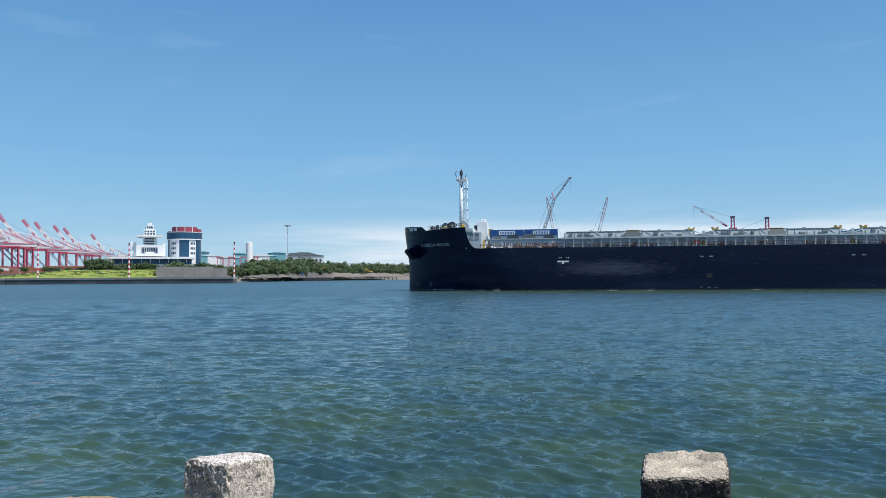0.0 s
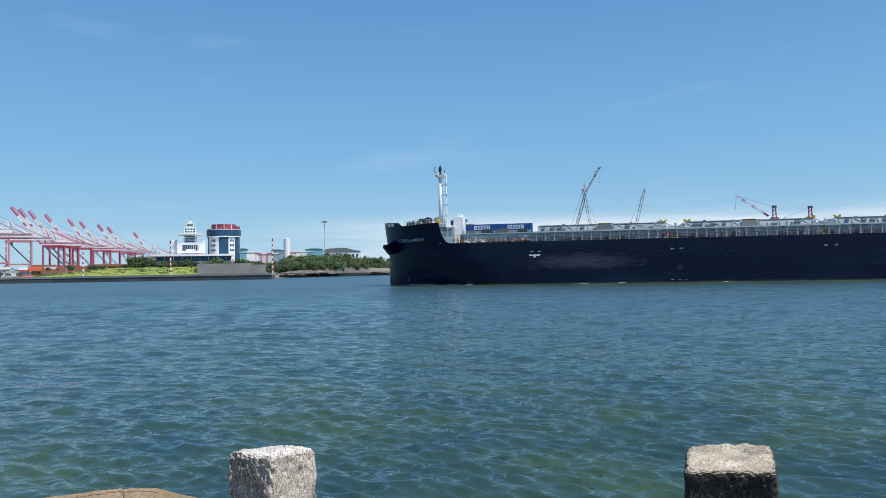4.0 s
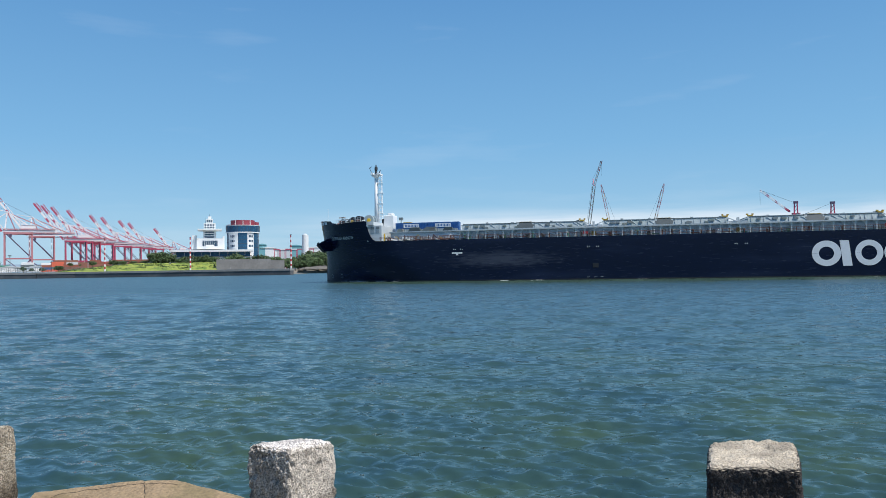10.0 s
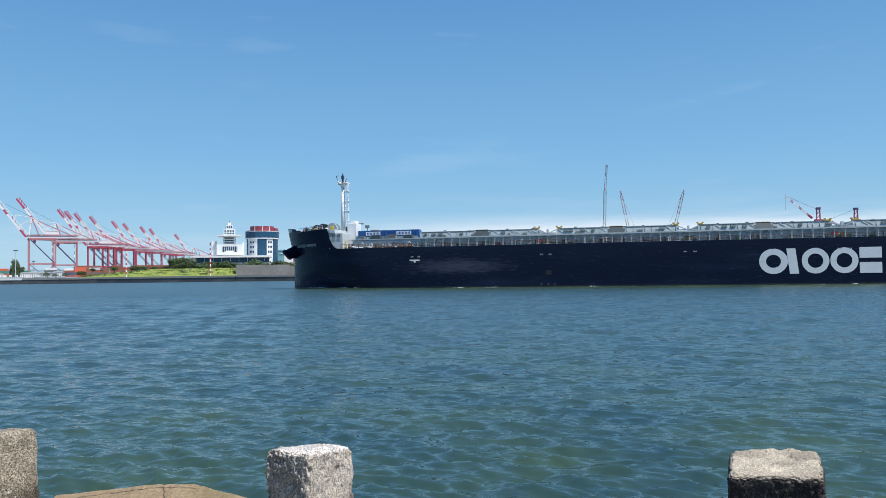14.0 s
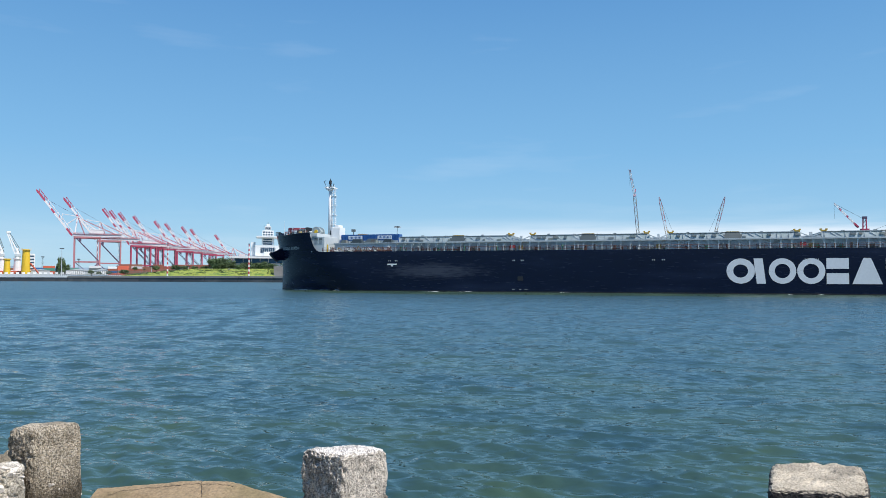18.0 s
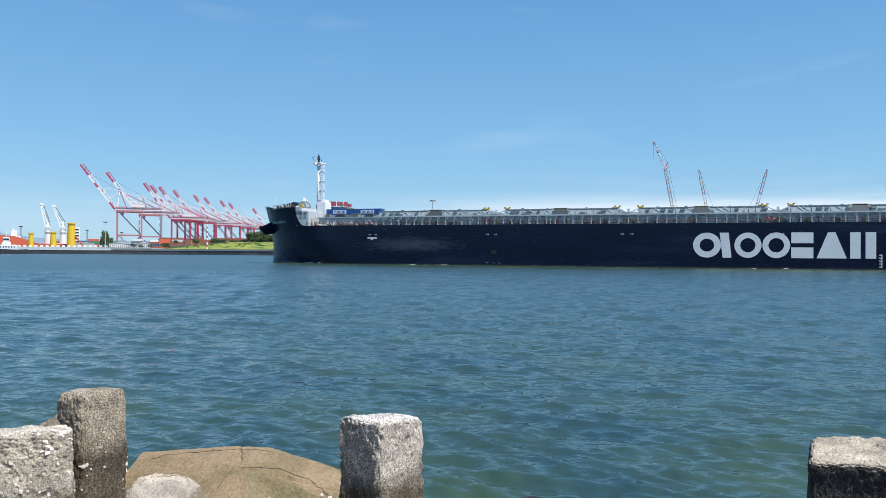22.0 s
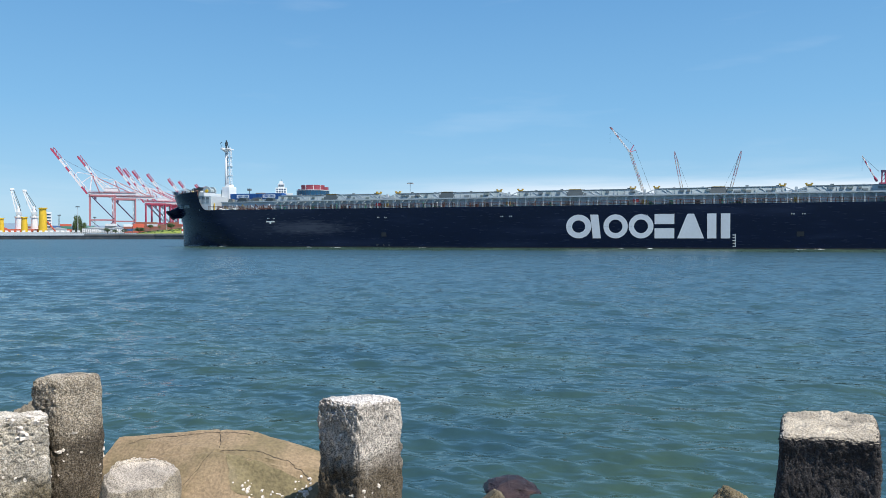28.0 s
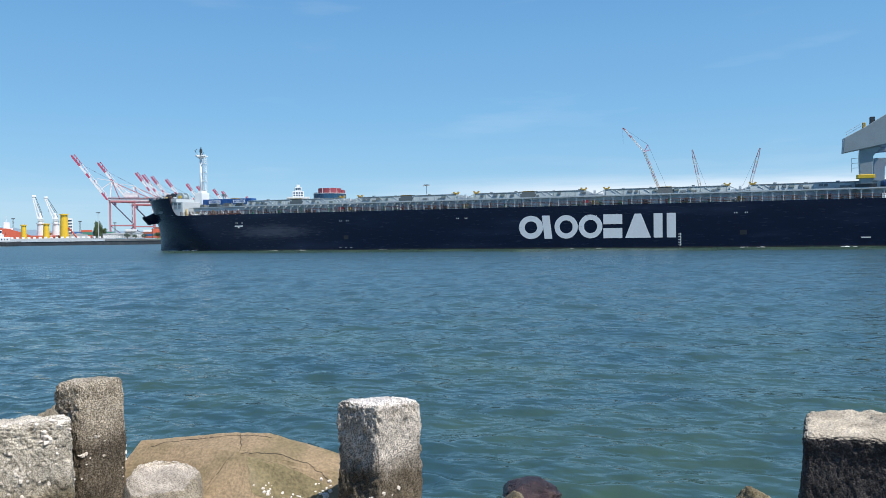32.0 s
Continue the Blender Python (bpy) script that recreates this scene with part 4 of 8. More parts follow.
def build_forecastle():
    P, G, W = M["pale_grey"], M["grey_paint"], M["white"]
    # aft end of the forecastle, pale, with doors
    bm = BM()
    box(bm, 45.6, 49.3, -15.2, 15.2, 9.95, 13.9)
    box(bm, 47.6, 49.3, -15.4, 15.4, 13.9, 14.8)
    house = part("forecastle_house", bevelled(bm, 0.06), P, ship, "pale grey end wall of the forecastle")
    for x0 in (46.2, 47.5):
        for z0 in (12.0, 12.9):
            bm = BM()
            box(bm, x0, x0 + 0.9, 15.2, 15.26, z0, z0 + 0.7)
            part("locker_door", bm, M["dark_grey"] if z0 > 12.5 else G, house)
    bm = BM()
    box(bm, 44.9, 47.4, 4.0, 7.5, 12.3, 16.8)
    box(bm, 45.4, 46.6, 4.4, 7.0, 16.8, 17.4)
    vh = part("vent_house", bevelled(bm, 0.12, 2), W, ship, "white ventilator house")
    bm = BM()
    box(bm, 46.9, 48.2, 4.5, 6.5, 14.8, 16.0)
    part("vent_head", bm, M["steel"], vh)
    for k in range(6):
        bm = BM()
        xx, r = 47.6 - 0.9 * k * 0.5, 0.16
        tube(bm, (44.8 + k * 0.4, 14.2, 10), (44.8 + k * 0.4, 14.2, 11.4 + (k % 3) * 0.5), r, r, 8)
        part("pipe", bm, (W, M["yellow"], P)[k % 3], ship)
    # foremast
    bm = BM()
    tube(bm, (52.4, -2.4, 13.4), (52.4, -2.4, 28.2), 0.62, 0.44, 12)
    mast = part("foremast", bm, W, ship, "white tubular foremast with a lantern on top", smooth=True)
    for x, y in ((51.5, -2.05), (50.8, -2.05), (50.8, -2.8)):
        bm = BM()
        tube(bm, (x, y, 14), (x + 0.12, y, 28.2), 0.08, 0.08, 6)
        part("ladder_rail", bm, W, mast)
    for k in range(26):
        bm = BM()
        z = 14.3 + k * 0.54
        beam(bm, (50.8, -2.04, z), (51.6, -2.04, z + (0.5 if k % 2 else 0.0)), 0.09)
        beam(bm, (50.8, -2.04, z), (50.8, -2.8, z + 0.4), 0.07)
        if k % 5 == 2:
            box(bm, 50.5, 51.9, -2.9, -1.9, z, z + 0.08)
        part("ladder_rung", bm, W, mast)
    bm = BM()
    tube(bm, (52.4, -2.4, 27.6), (52.4, -2.4, 28.2), 0.45, 1.2, 12)
    tube(bm, (52.4, -2.4, 28.2), (52.4, -2.4, 28.4), 1.3, 1.3, 12)
    box(bm, 51.0, 51.8, -4.0, -0.8, 28.4, 28.7)
    box(bm, 52.8, 53.5, -3.9, -0.9, 28.4, 28.8)
    plat = part("mast_platform", bm, W, mast)
    for k in range(8):
        bm = BM()
        a = k * math.pi / 4
        tube(bm, (52.4 + 1.25 * math.cos(a), -2.4 + 1.25 * math.sin(a), 28.4), (52.4 + 1.25 * math.cos(a), -2.4 + 1.25 * math.sin(a), 29.3), 0.04, 0.04, 5)
        part("platform_post", bm, W, plat)
    bm = BM()
    tube(bm, (52.4, -2.4, 28.4), (52.4, -2.4, 29.7), 0.3, 0.3, 10)
    tube(bm, (52.4, -2.4, 29.7), (52.4, -2.4, 30.6), 0.45, 0.4, 10)
    tube(bm, (52.4, -2.4, 30.6), (52.4, -2.4, 31.2), 0.2, 0.12, 8)
    beam(bm, (53.3, -2.0, 28.6), (54.0, -1.6, 30.3), 0.12)
    beam(bm, (53.9, -1.6, 30.3), (53.4, -1.7, 30.6), 0.12)
    beam(bm, (51.6, -2.0, 28.6), (50.9, -1.5, 29.6), 0.12)
    part("mast_lantern", bm, M["steel"], mast, "dark navigation lantern")
    # windlass drums and ropes
    bm = BM()
    tube(bm, (50.6, 9.4, 15.55), (50.6, 9.9, 15.55), 1.3, 1.3, 24)
    tube(bm, (50.6, 7.6, 15.55), (50.6, 9.4, 15.55), 0.8, 0.8, 20)
    tube(bm, (50.6, 7.2, 15.55), (50.6, 7.6, 15.55), 1.3, 1.3, 24)
    drum = part("rope_drum", bm, M["hatch_grey"], ship, "pale grey mooring drum with a yellow hub", smooth=False)
    bm = BM()
    tube(bm, (50.6, 9.9, 15.55), (50.6, 10.1, 15.55), 0.5, 0.45, 12)
    part("hub", bm, M["yellow"], drum)
    for x, z, r in ((53.3, 15.5, 1.25), (54.9, 15.5, 1.0), (56.6, 15.2, 0.85), (58.0, 15.0, 0.75)):
        bm = BM()
        tube(bm, (x, 8.0, z), (x, 8.4, z), r, r, 16)
        tube(bm, (x, 8.4, z), (x, 9.4, z), r * 0.55, r * 0.55, 12)
        tube(bm, (x, 9.4, z), (x, 9.6, z), r, r, 16)
        w = part("windlass", bm, M["steel"], ship, "dark mooring windlass")
        bm = BM()
        box(bm, x - r, x + r, 8.0, 9.8, 13.5, z)
        part("windlass_bed", bm, M["dark_grey"], w)
    for k in range(12):
        bm = BM()
        x = 50.2 + 0.72 * k
        y = ship_half(x, 14.6) - 0.5
        tube(bm, (x, y, 14.4), (x, y, 16.0 - 0.03 * k), 0.05, 0.05, 5)
        beam(bm, (x, y, 15.9 - 0.03 * k), (x + 0.72, ship_half(x + 0.72, 14.6) - 0.5, 15.87 - 0.03 * k), 0.07)
        beam(bm, (x, y, 15.4), (x + 0.72, ship_half(x + 0.72, 14.6) - 0.5, 15.4), 0.05)
        part("guard_rail", bm, W if k % 4 else M["rust"], ship)
    for k in range(5):
        bm = BM()
        x = 51.8 + 1.5 * k
        tube(bm, (x, 10.6, 13.5), (x, 10.6, 15.3 + 0.2 * (k % 2)), 0.28, 0.28, 8)
        tube(bm, (x, 10.6, 15.3 + 0.2 * (k % 2)), (x, 10.6, 15.6 + 0.2 * (k % 2)), 0.5, 0.35, 8)
        part("mushroom_vent", bm, (P, M["rust"], M["ochre"])[k % 3], ship)
    for x, c in ((58.6, "orange"), (59.0, "white"), (58.0, "white")):
        bm = BM()
        tube(bm, (x, 10.2, 13.5), (x, 10.2, 15.0), 0.18, 0.14, 8)
        part("vent_pipe", bm, M[c], ship)
    bm = BM()
    tube(bm, (65.3, 0, 15.4), (65.2, 0, 19.6), 0.06, 0.03, 6)
    part("jackstaff", bm, W, ship)


def build_gantry():
    G, P = M["grey_paint"], M["pale_grey"]
    gantry = ship
    for y in (14.2, -14.2):
        bm = BM()
        sx = 0.0 if y > 0 else -8.0
        prism(bm, [(-121.5 + sx, 13.0), (-123.7 + sx, 13.0), (-123.9 + sx, 18.6), (-125.5 + sx, 20.6), (-121.6 + sx, 20.6), (-121.4 + sx, 18.8)], "y", y - 0.7, y + 0.7)
        part("gantry_leg", bevelled(bm, 0.08), G, gantry, "grey box-section leg of the deck gantry crane")
        bm = BM()
        box(bm, -124.2 + sx, -121.0 + sx, y - 0.9, y + 0.9, 14.1, 14.9)
        part("gantry_foot", bevelled(bm, 0.08), M["yellow"], gantry)
        bm = BM()
        box(bm, -124.6 + sx, -120.8 + sx, y - 0.5, y + 0.5, 12.3, 13.0)
        part("gantry_bogie", bm, M["steel"], gantry)
    bm = BM()
    prism(bm, [(-118.5, 22.5), (-118.3, 19.4), (-121.4, 20.0), (-126, 20.9), (-150, 21.6), (-150, 27.6), (-126, 26.9), (-122.4, 24.6)], "y", 13.2, 15.6)
    part("gantry_girder", bevelled(bm, 0.1), G, gantry, "grey girder of the deck gantry crane")
    bm = BM()
    prism(bm, [(-127.1, 22.2), (-127.0, 20.5), (-128.6, 21.6), (-131, 22.0), (-150, 22.6), (-150, 26.8), (-132, 26.2), (-129.5, 24.8)], "y", -15.6, -13.2)
    part("gantry_girder", bevelled(bm, 0.1), G, gantry)
    for x in (-130.5, -146):
        bm = BM()
        box(bm, x - 1.4, x + 1.4, -13.2, 13.2, 22.9, 25.4)
        part("gantry_beam", bm, G, gantry)
    bm = BM()
    box(bm, -122.5, -121.9, 14.6, 15.2, 24.1, 25.5)
    part("gantry_motor", bevelled(bm, 0.06), M["ochre"], gantry, "ochre drive motor on the girder")
    bm = BM()
    box(bm, -124.2, -123.3, 14.2, 15.2, 25.0, 26.6)
    part("gantry_lamp", bevelled(bm, 0.06), M["steel"], gantry)
    for z in (16.3, 17.3, 18.3):
        for a, b in (((-120.0, 14.6, z), (-121.6, 14.6, z)), ((-120.0, 14.6, z), (-120.0, 14.6, z - 0.9))):
            bm = BM()
            tube(bm, a, b, 0.05, 0.05, 5)
            part("gantry_ladder", bm, P, gantry)
    bm = BM()
    for a, b in (((-118.8, 15.5, 23.6), (-122.0, 15.5, 25.5)), ((-118.8, 15.5, 23.1), (-122.0, 15.5, 25.0))):
        tube(bm, a, b, 0.05, 0.05, 5)
    part("gantry_rail_guard", bm, P, gantry)
    bm = BM()
    box(bm, -150, -126.4, -13.0, 13.0, 12.3, 13.9)
    part("hatch_cover", bm, M["blue"], ship, "blue stowed hatch panel")


build_hull()
build_marks()
build_deck_gear()
build_forecastle()
build_gantry()


def build_foam():
    """White froth and a thin turbid wash along the waterline."""
    rnd = random.Random(4)
    x = 60.0
    while x > -126:
        length = rnd.uniform(3.0, 9.0)
        bm = BM()
        n = 12
        top, foot = [], []
        for j in range(n + 1):
            xx = x - length * j / n
            w = math.sin(math.pi * (j + 0.3) / (n + 0.6))
            y = ship_half(xx, 0.2) + 0.04
            top.append(bm.verts.new((xx, y, 0.03 + w * rnd.uniform(0.03, 0.11))))
            foot.append(bm.verts.new((xx, y + 0.2 + w * rnd.uniform(0.3, 1.4), 0.01)))
        for j in range(n):
            bm.faces.new((top[j], foot[j], foot[j + 1], top[j + 1]))
        part("hull_wash", bm, M["wash"], ship, "thin green-white wash along the hull", smooth=True)
        x -= length * rnd.uniform(0.9, 2.2)
    # green sheet painting the hull's reflection, dipping under the waves at its edge
    bm = BM()
    prev = None
    for i in range(240):
        x = 66.5 - 0.82 * i
        y = ship_half(min(x, 65.5), 0.2) - 0.3
        reach = (8 + min(1.0, i / 50) * 20) * (1 + 0.35 * noise.noise(Vector((x * 0.06, 3, 0))) + 0.2 * noise.noise(Vector((x * 0.25, 8, 0))))
        cur = []
        for j in range(13):
            v = j / 12
            z = 0.17 - 0.42 * v ** 3 + 0.09 * noise.noise(Vector((x * 0.45, v * reach * 0.8, 1))) + 0.05 * noise.noise(Vector((x * 1.1, v * reach * 1.6, 5)))
            cur.append(bm.verts.new((x, y + reach * v, z)))
        if prev:
            for j in range(12):
                bm.faces.new((prev[j], prev[j + 1], cur[j + 1], cur[j]))
        prev = cur
    bmesh.ops.recalc_face_normals(bm, faces=bm.faces)
    part("wake_water", bm, M["hull_mirror"], ship, "green sheet on the water painted as the hull's reflection", smooth=True)
    for k in range(15):
        x0 = 60.5 - 3.6 * k * rnd.uniform(0.3, 1.0) if k < 7 else rnd.uniform(-120, 50)
        length = rnd.uniform(2.0, 5.0) if k < 7 else rnd.uniform(1.5, 5.0)
        bm = BM()
        n = 9
        far, near = [], []
        for j in range(n + 1):
            x = x0 - length * j / n
            y = ship_half(x, 0.2) + 0.05
            w = math.sin(math.pi * (j + 0.3) / (n + 0.6)) * rnd.uniform(0.5, 1.3) + 0.03
            far.append(bm.verts.new((x, y, (0.24 if k < 7 else 0.16) + (0.2 if k < 7 else 0.12) * rnd.random() * math.sin(math.pi * (j + 0.3) / (n + 0.6)))))
            near.append(bm.verts.new((x + rnd.uniform(-0.1, 0.1), y + w, 0.27 if k < 7 else 0.15)))
        for j in range(n):
            bm.faces.new((far[j], near[j], near[j + 1], far[j + 1]))
        part("bow_wave" if k < 7 else "waterline_froth", bm, M["froth"], ship, "thin white froth at the waterline", smooth=True)


build_foam()

# ---- the far shore ----
QUAY = [(60, 860), (46, 735), (30, 612), (15.3, 530)]      # bearing, distance of the quay edge
BANK = [(15.2, 640), (11.8, 770), (5.9, 930), (0, 1010), (-12, 980), (-30, 900), (-60, 900)]


def land():
    edge = [shore(b, d) for b, d in QUAY + BANK]
    bm = BM()
    rings = []
    for k, (push, z) in enumerate(((0, -1.5), (0.02, 1.6), (0.05, 3.6), (0.12, 4.3), (0.5, 5.0), (2.2, 6.0), (4.0, 6.0))):
        ring = []
        for i, p in enumerate(edge):
            flat = i < len(QUAY)
            q = p * (1 + (0.002 + push if flat else push))
            zz = (4.3 if push > 0 else -1.5) if flat else z
            ring.append(bm.verts.new((q.x, q.y, zz if push < 0.4 else z)))
        rings.append(ring)
    for a, b in zip(rings, rings[1:]):
        for i in range(len(a) - 1):
            bm.faces.new((a[i], a[i + 1], b[i + 1], b[i]))
    bmesh.ops.subdivide_edges(bm, edges=bm.edges, cuts=3, use_grid_fill=True)
    for v in bm.verts:
        if v.co.z > 0.5 and math.degrees(math.atan2(-v.co.x, v.co.y)) < 15:
            v.co.z += 1.5 * noise.noise(v.co * 0.03)
    bmesh.ops.recalc_face_normals(bm, faces=bm.faces)
    return tagged(part("ground", bm, M["land"], smooth=True), "dry earth and rubble on the far bank", "ground", kind="structure")


def quay_wall():
    pts = [shore(b, d) for b, d in QUAY]
    wall = thing("quay", "weathered concrete quay wall along the far channel bank", "quay", kind="structure")
    for i in range(len(pts) - 1):
        a, b = pts[i], pts[i + 1]
        n = max(2, int((b - a).length / 26))
        for k in range(n):
            p, q = a.lerp(b, k / n), a.lerp(b, (k + 1) / n)
            d = (q - p).normalized()
            back = Vector((-d.y, d.x, 0))
            if back.dot(p) < 0:
                back = -back
            q2 = q - d * 0.25
            bm = BM()
            lo = [p, q2, q2 + back * 6, p + back * 6]
            vs = [bm.verts.new((v.x, v.y, z)) for z in (-1.5, 3.0) for v in lo]
            for f in ((3, 2, 1, 0), (4, 5, 6, 7), (0, 1, 5, 4), (1, 2, 6, 5), (2, 3, 7, 6), (3, 0, 4, 7)):
                bm.faces.new([vs[j] for j in f])
            bmesh.ops.recalc_face_normals(bm, faces=bm.faces)
            part("wall_block", bm, M["quay_dark"], wall)
            bm = BM()
            lo = [p - back * 0.3, q2 - back * 0.3, q2 + back * 7, p + back * 7]
            vs = [bm.verts.new((v.x, v.y, z)) for z in (3.0, 4.42) for v in lo]
            for f in ((3, 2, 1, 0), (4, 5, 6, 7), (0, 1, 5, 4), (1, 2, 6, 5), (2, 3, 7, 6), (3, 0, 4, 7)):
                bm.faces.new([vs[j] for j in f])
            bmesh.ops.recalc_face_normals(bm, faces=bm.faces)
            bearing_here = math.degrees(math.atan2(-(p.x + q.x), p.y + q.y))
            part("coping", bm, M["white"] if bearing_here > 35.2 else M["quay"], wall)
    return wall


def lawn():
    """A grassed embankment behind the quay."""
    bm = BM()
    nb, nd = 200, 24
    grid = []
    for i in range(nb + 1):
        b = 31.2 - 10.6 * i / nb
        ease = min(1.0, (31.2 - b) / 5.0) ** 0.7
        col = []
        for j in range(nd + 1):
            d0 = 648 - (30 - b) * 3.6
            d = d0 + 8 + j * 1.8
            z = 4.4 + ease * 6.6 * (j / nd) ** 0.85 + (0.8 * noise.noise(Vector((b * 4, d * 0.16, 0))) + 0.35 * noise.noise(Vector((b * 12, d * 0.4, 5)))) * (0 < j < nd)
            p = shore(b, d, z)
            col.append(bm.verts.new(p))
        grid.append(col)
    for a, b in zip(grid, grid[1:]):
        for j in range(nd):
            bm.faces.new((a[j], b[j], b[j + 1], a[j + 1]))
    bmesh.ops.recalc_face_normals(bm, faces=bm.faces)
    spots = [[v.co.copy() for v in col] for col in grid]
    tagged(part("lawn", bm, M["lawn"], smooth=True), "bright green grassed embankment behind the quay", "lawn", kind="structure")
    # low tufts and planting on the slope
    rnd = random.Random(31)
    verts, faces = [], []
    for _ in range(150):
        i, j = rnd.randrange(8, nb), int(nd * (0.15 + 0.8 * rnd.random() ** 0.8))
        at, wide, tall = spots[i][j], rnd.uniform(1.2, 5.0), rnd.uniform(0.35, 0.9)
        for _ in range(26):
            a, q = rnd.uniform(0, 6.283), math.sqrt(rnd.random())
            c = at + Vector((math.cos(a) * q * wide, math.sin(a) * q * 1.2, tall * (1 - q * q) * rnd.random()))
            n = Vector((rnd.gauss(0, 0.6), rnd.gauss(0, 0.6), 1)).normalized()
            u = n.orthogonal().normalized() * 0.42
            w = n.cross(u).normalized() * 0.3
            k = len(verts)
            verts += [c - u, c + w, c + u, c - w]
            faces.append((k, k + 1, k + 2, k + 3))
    me = bpy.data.meshes.new("lawn_tufts")
    me.from_pydata([tuple(v) for v in verts], [], faces)
    me.materials.append(M["leaf"])
    tagged(new("lawn_tufts", me), "dark green tufts and low planting on the grass slope", "shrubs", kind="stuff")
    # a flight of steps down the slope
    st = thing("garden_steps", "dark stepped path down the grass slope", "steps")
    for k in range(14):
        t = k / 13
        p = shore(25.6 - 2.0 * t, 650 + 33 * t, 4.6 + 6.2 * t)
        bm = BM()
        box(bm, -1.6, 1.6, -1.4, 1.4, -0.7, 0.45, facing(25.6 - 2.0 * t, 645 + 33 * t, p.z))
        part("step", bm, M["dark_grey"], st)


def tree(bearing, dist, z, height, width, seed, leaf, label="dark green broad-leaved tree on the far bank", clumps=16):
    rnd = random.Random(seed)
    t = thing("tree", label, "tree", "trees on the far bank", m=facing(bearing, dist, z))
    bm = BM()
    tube(bm, (0, 0, -0.5), (0.1, 0, height * 0.5), width * 0.05, width * 0.03, 7)
    for k in range(5):
        a = k * 1.3 + rnd.random()
        tube(bm, (0.05, 0, height * (0.25 + 0.05 * k)), (math.cos(a) * width * 0.35, math.sin(a) * width * 0.35, height * (0.55 + 0.07 * k)), width * 0.025, width * 0.01, 5)
    part("trunk", bm, M["bark"], t)
    verts, faces = [], []
    for c in range(clumps):
        a = rnd.random() * 6.283
        rr = math.sqrt(rnd.random()) * width * 0.40
        cz = height * (0.16 + 0.70 * rnd.random() * (1 - (rr / (width * 0.5)) ** 2 * 0.5))
        cx, cy = rr * math.cos(a), rr * math.sin(a)
        cr = width * (0.12 + 0.1 * rnd.random())
        for k in range(70):
            v = Vector((rnd.gauss(0, 1), rnd.gauss(0, 1), rnd.gauss(0, 0.8)))
            v = v.normalized() * cr * (0.5 + 0.55 * rnd.random())
            s = width * (0.028 + 0.02 * rnd.random())
            n = (v.normalized() * 1.5 + Vector((rnd.gauss(0, 0.5), rnd.gauss(0, 0.5), 0.5 + rnd.gauss(0, 0.5)))).normalized()
            u = n.orthogonal().normalized() * s
            w = n.cross(u).normalized() * s * 0.6
            o = Vector((cx, cy, cz)) + v
            i = len(verts)
            verts += [o - u, o + w, o + u, o - w]
            faces.append((i, i + 1, i + 2, i + 3))
    me = bpy.data.meshes.new("crown")
    me.from_pydata([tuple(v) for v in verts], [], faces)
    me.materials.append(leaf)
    cr = new("crown", me)
    cr.parent = t
    return t


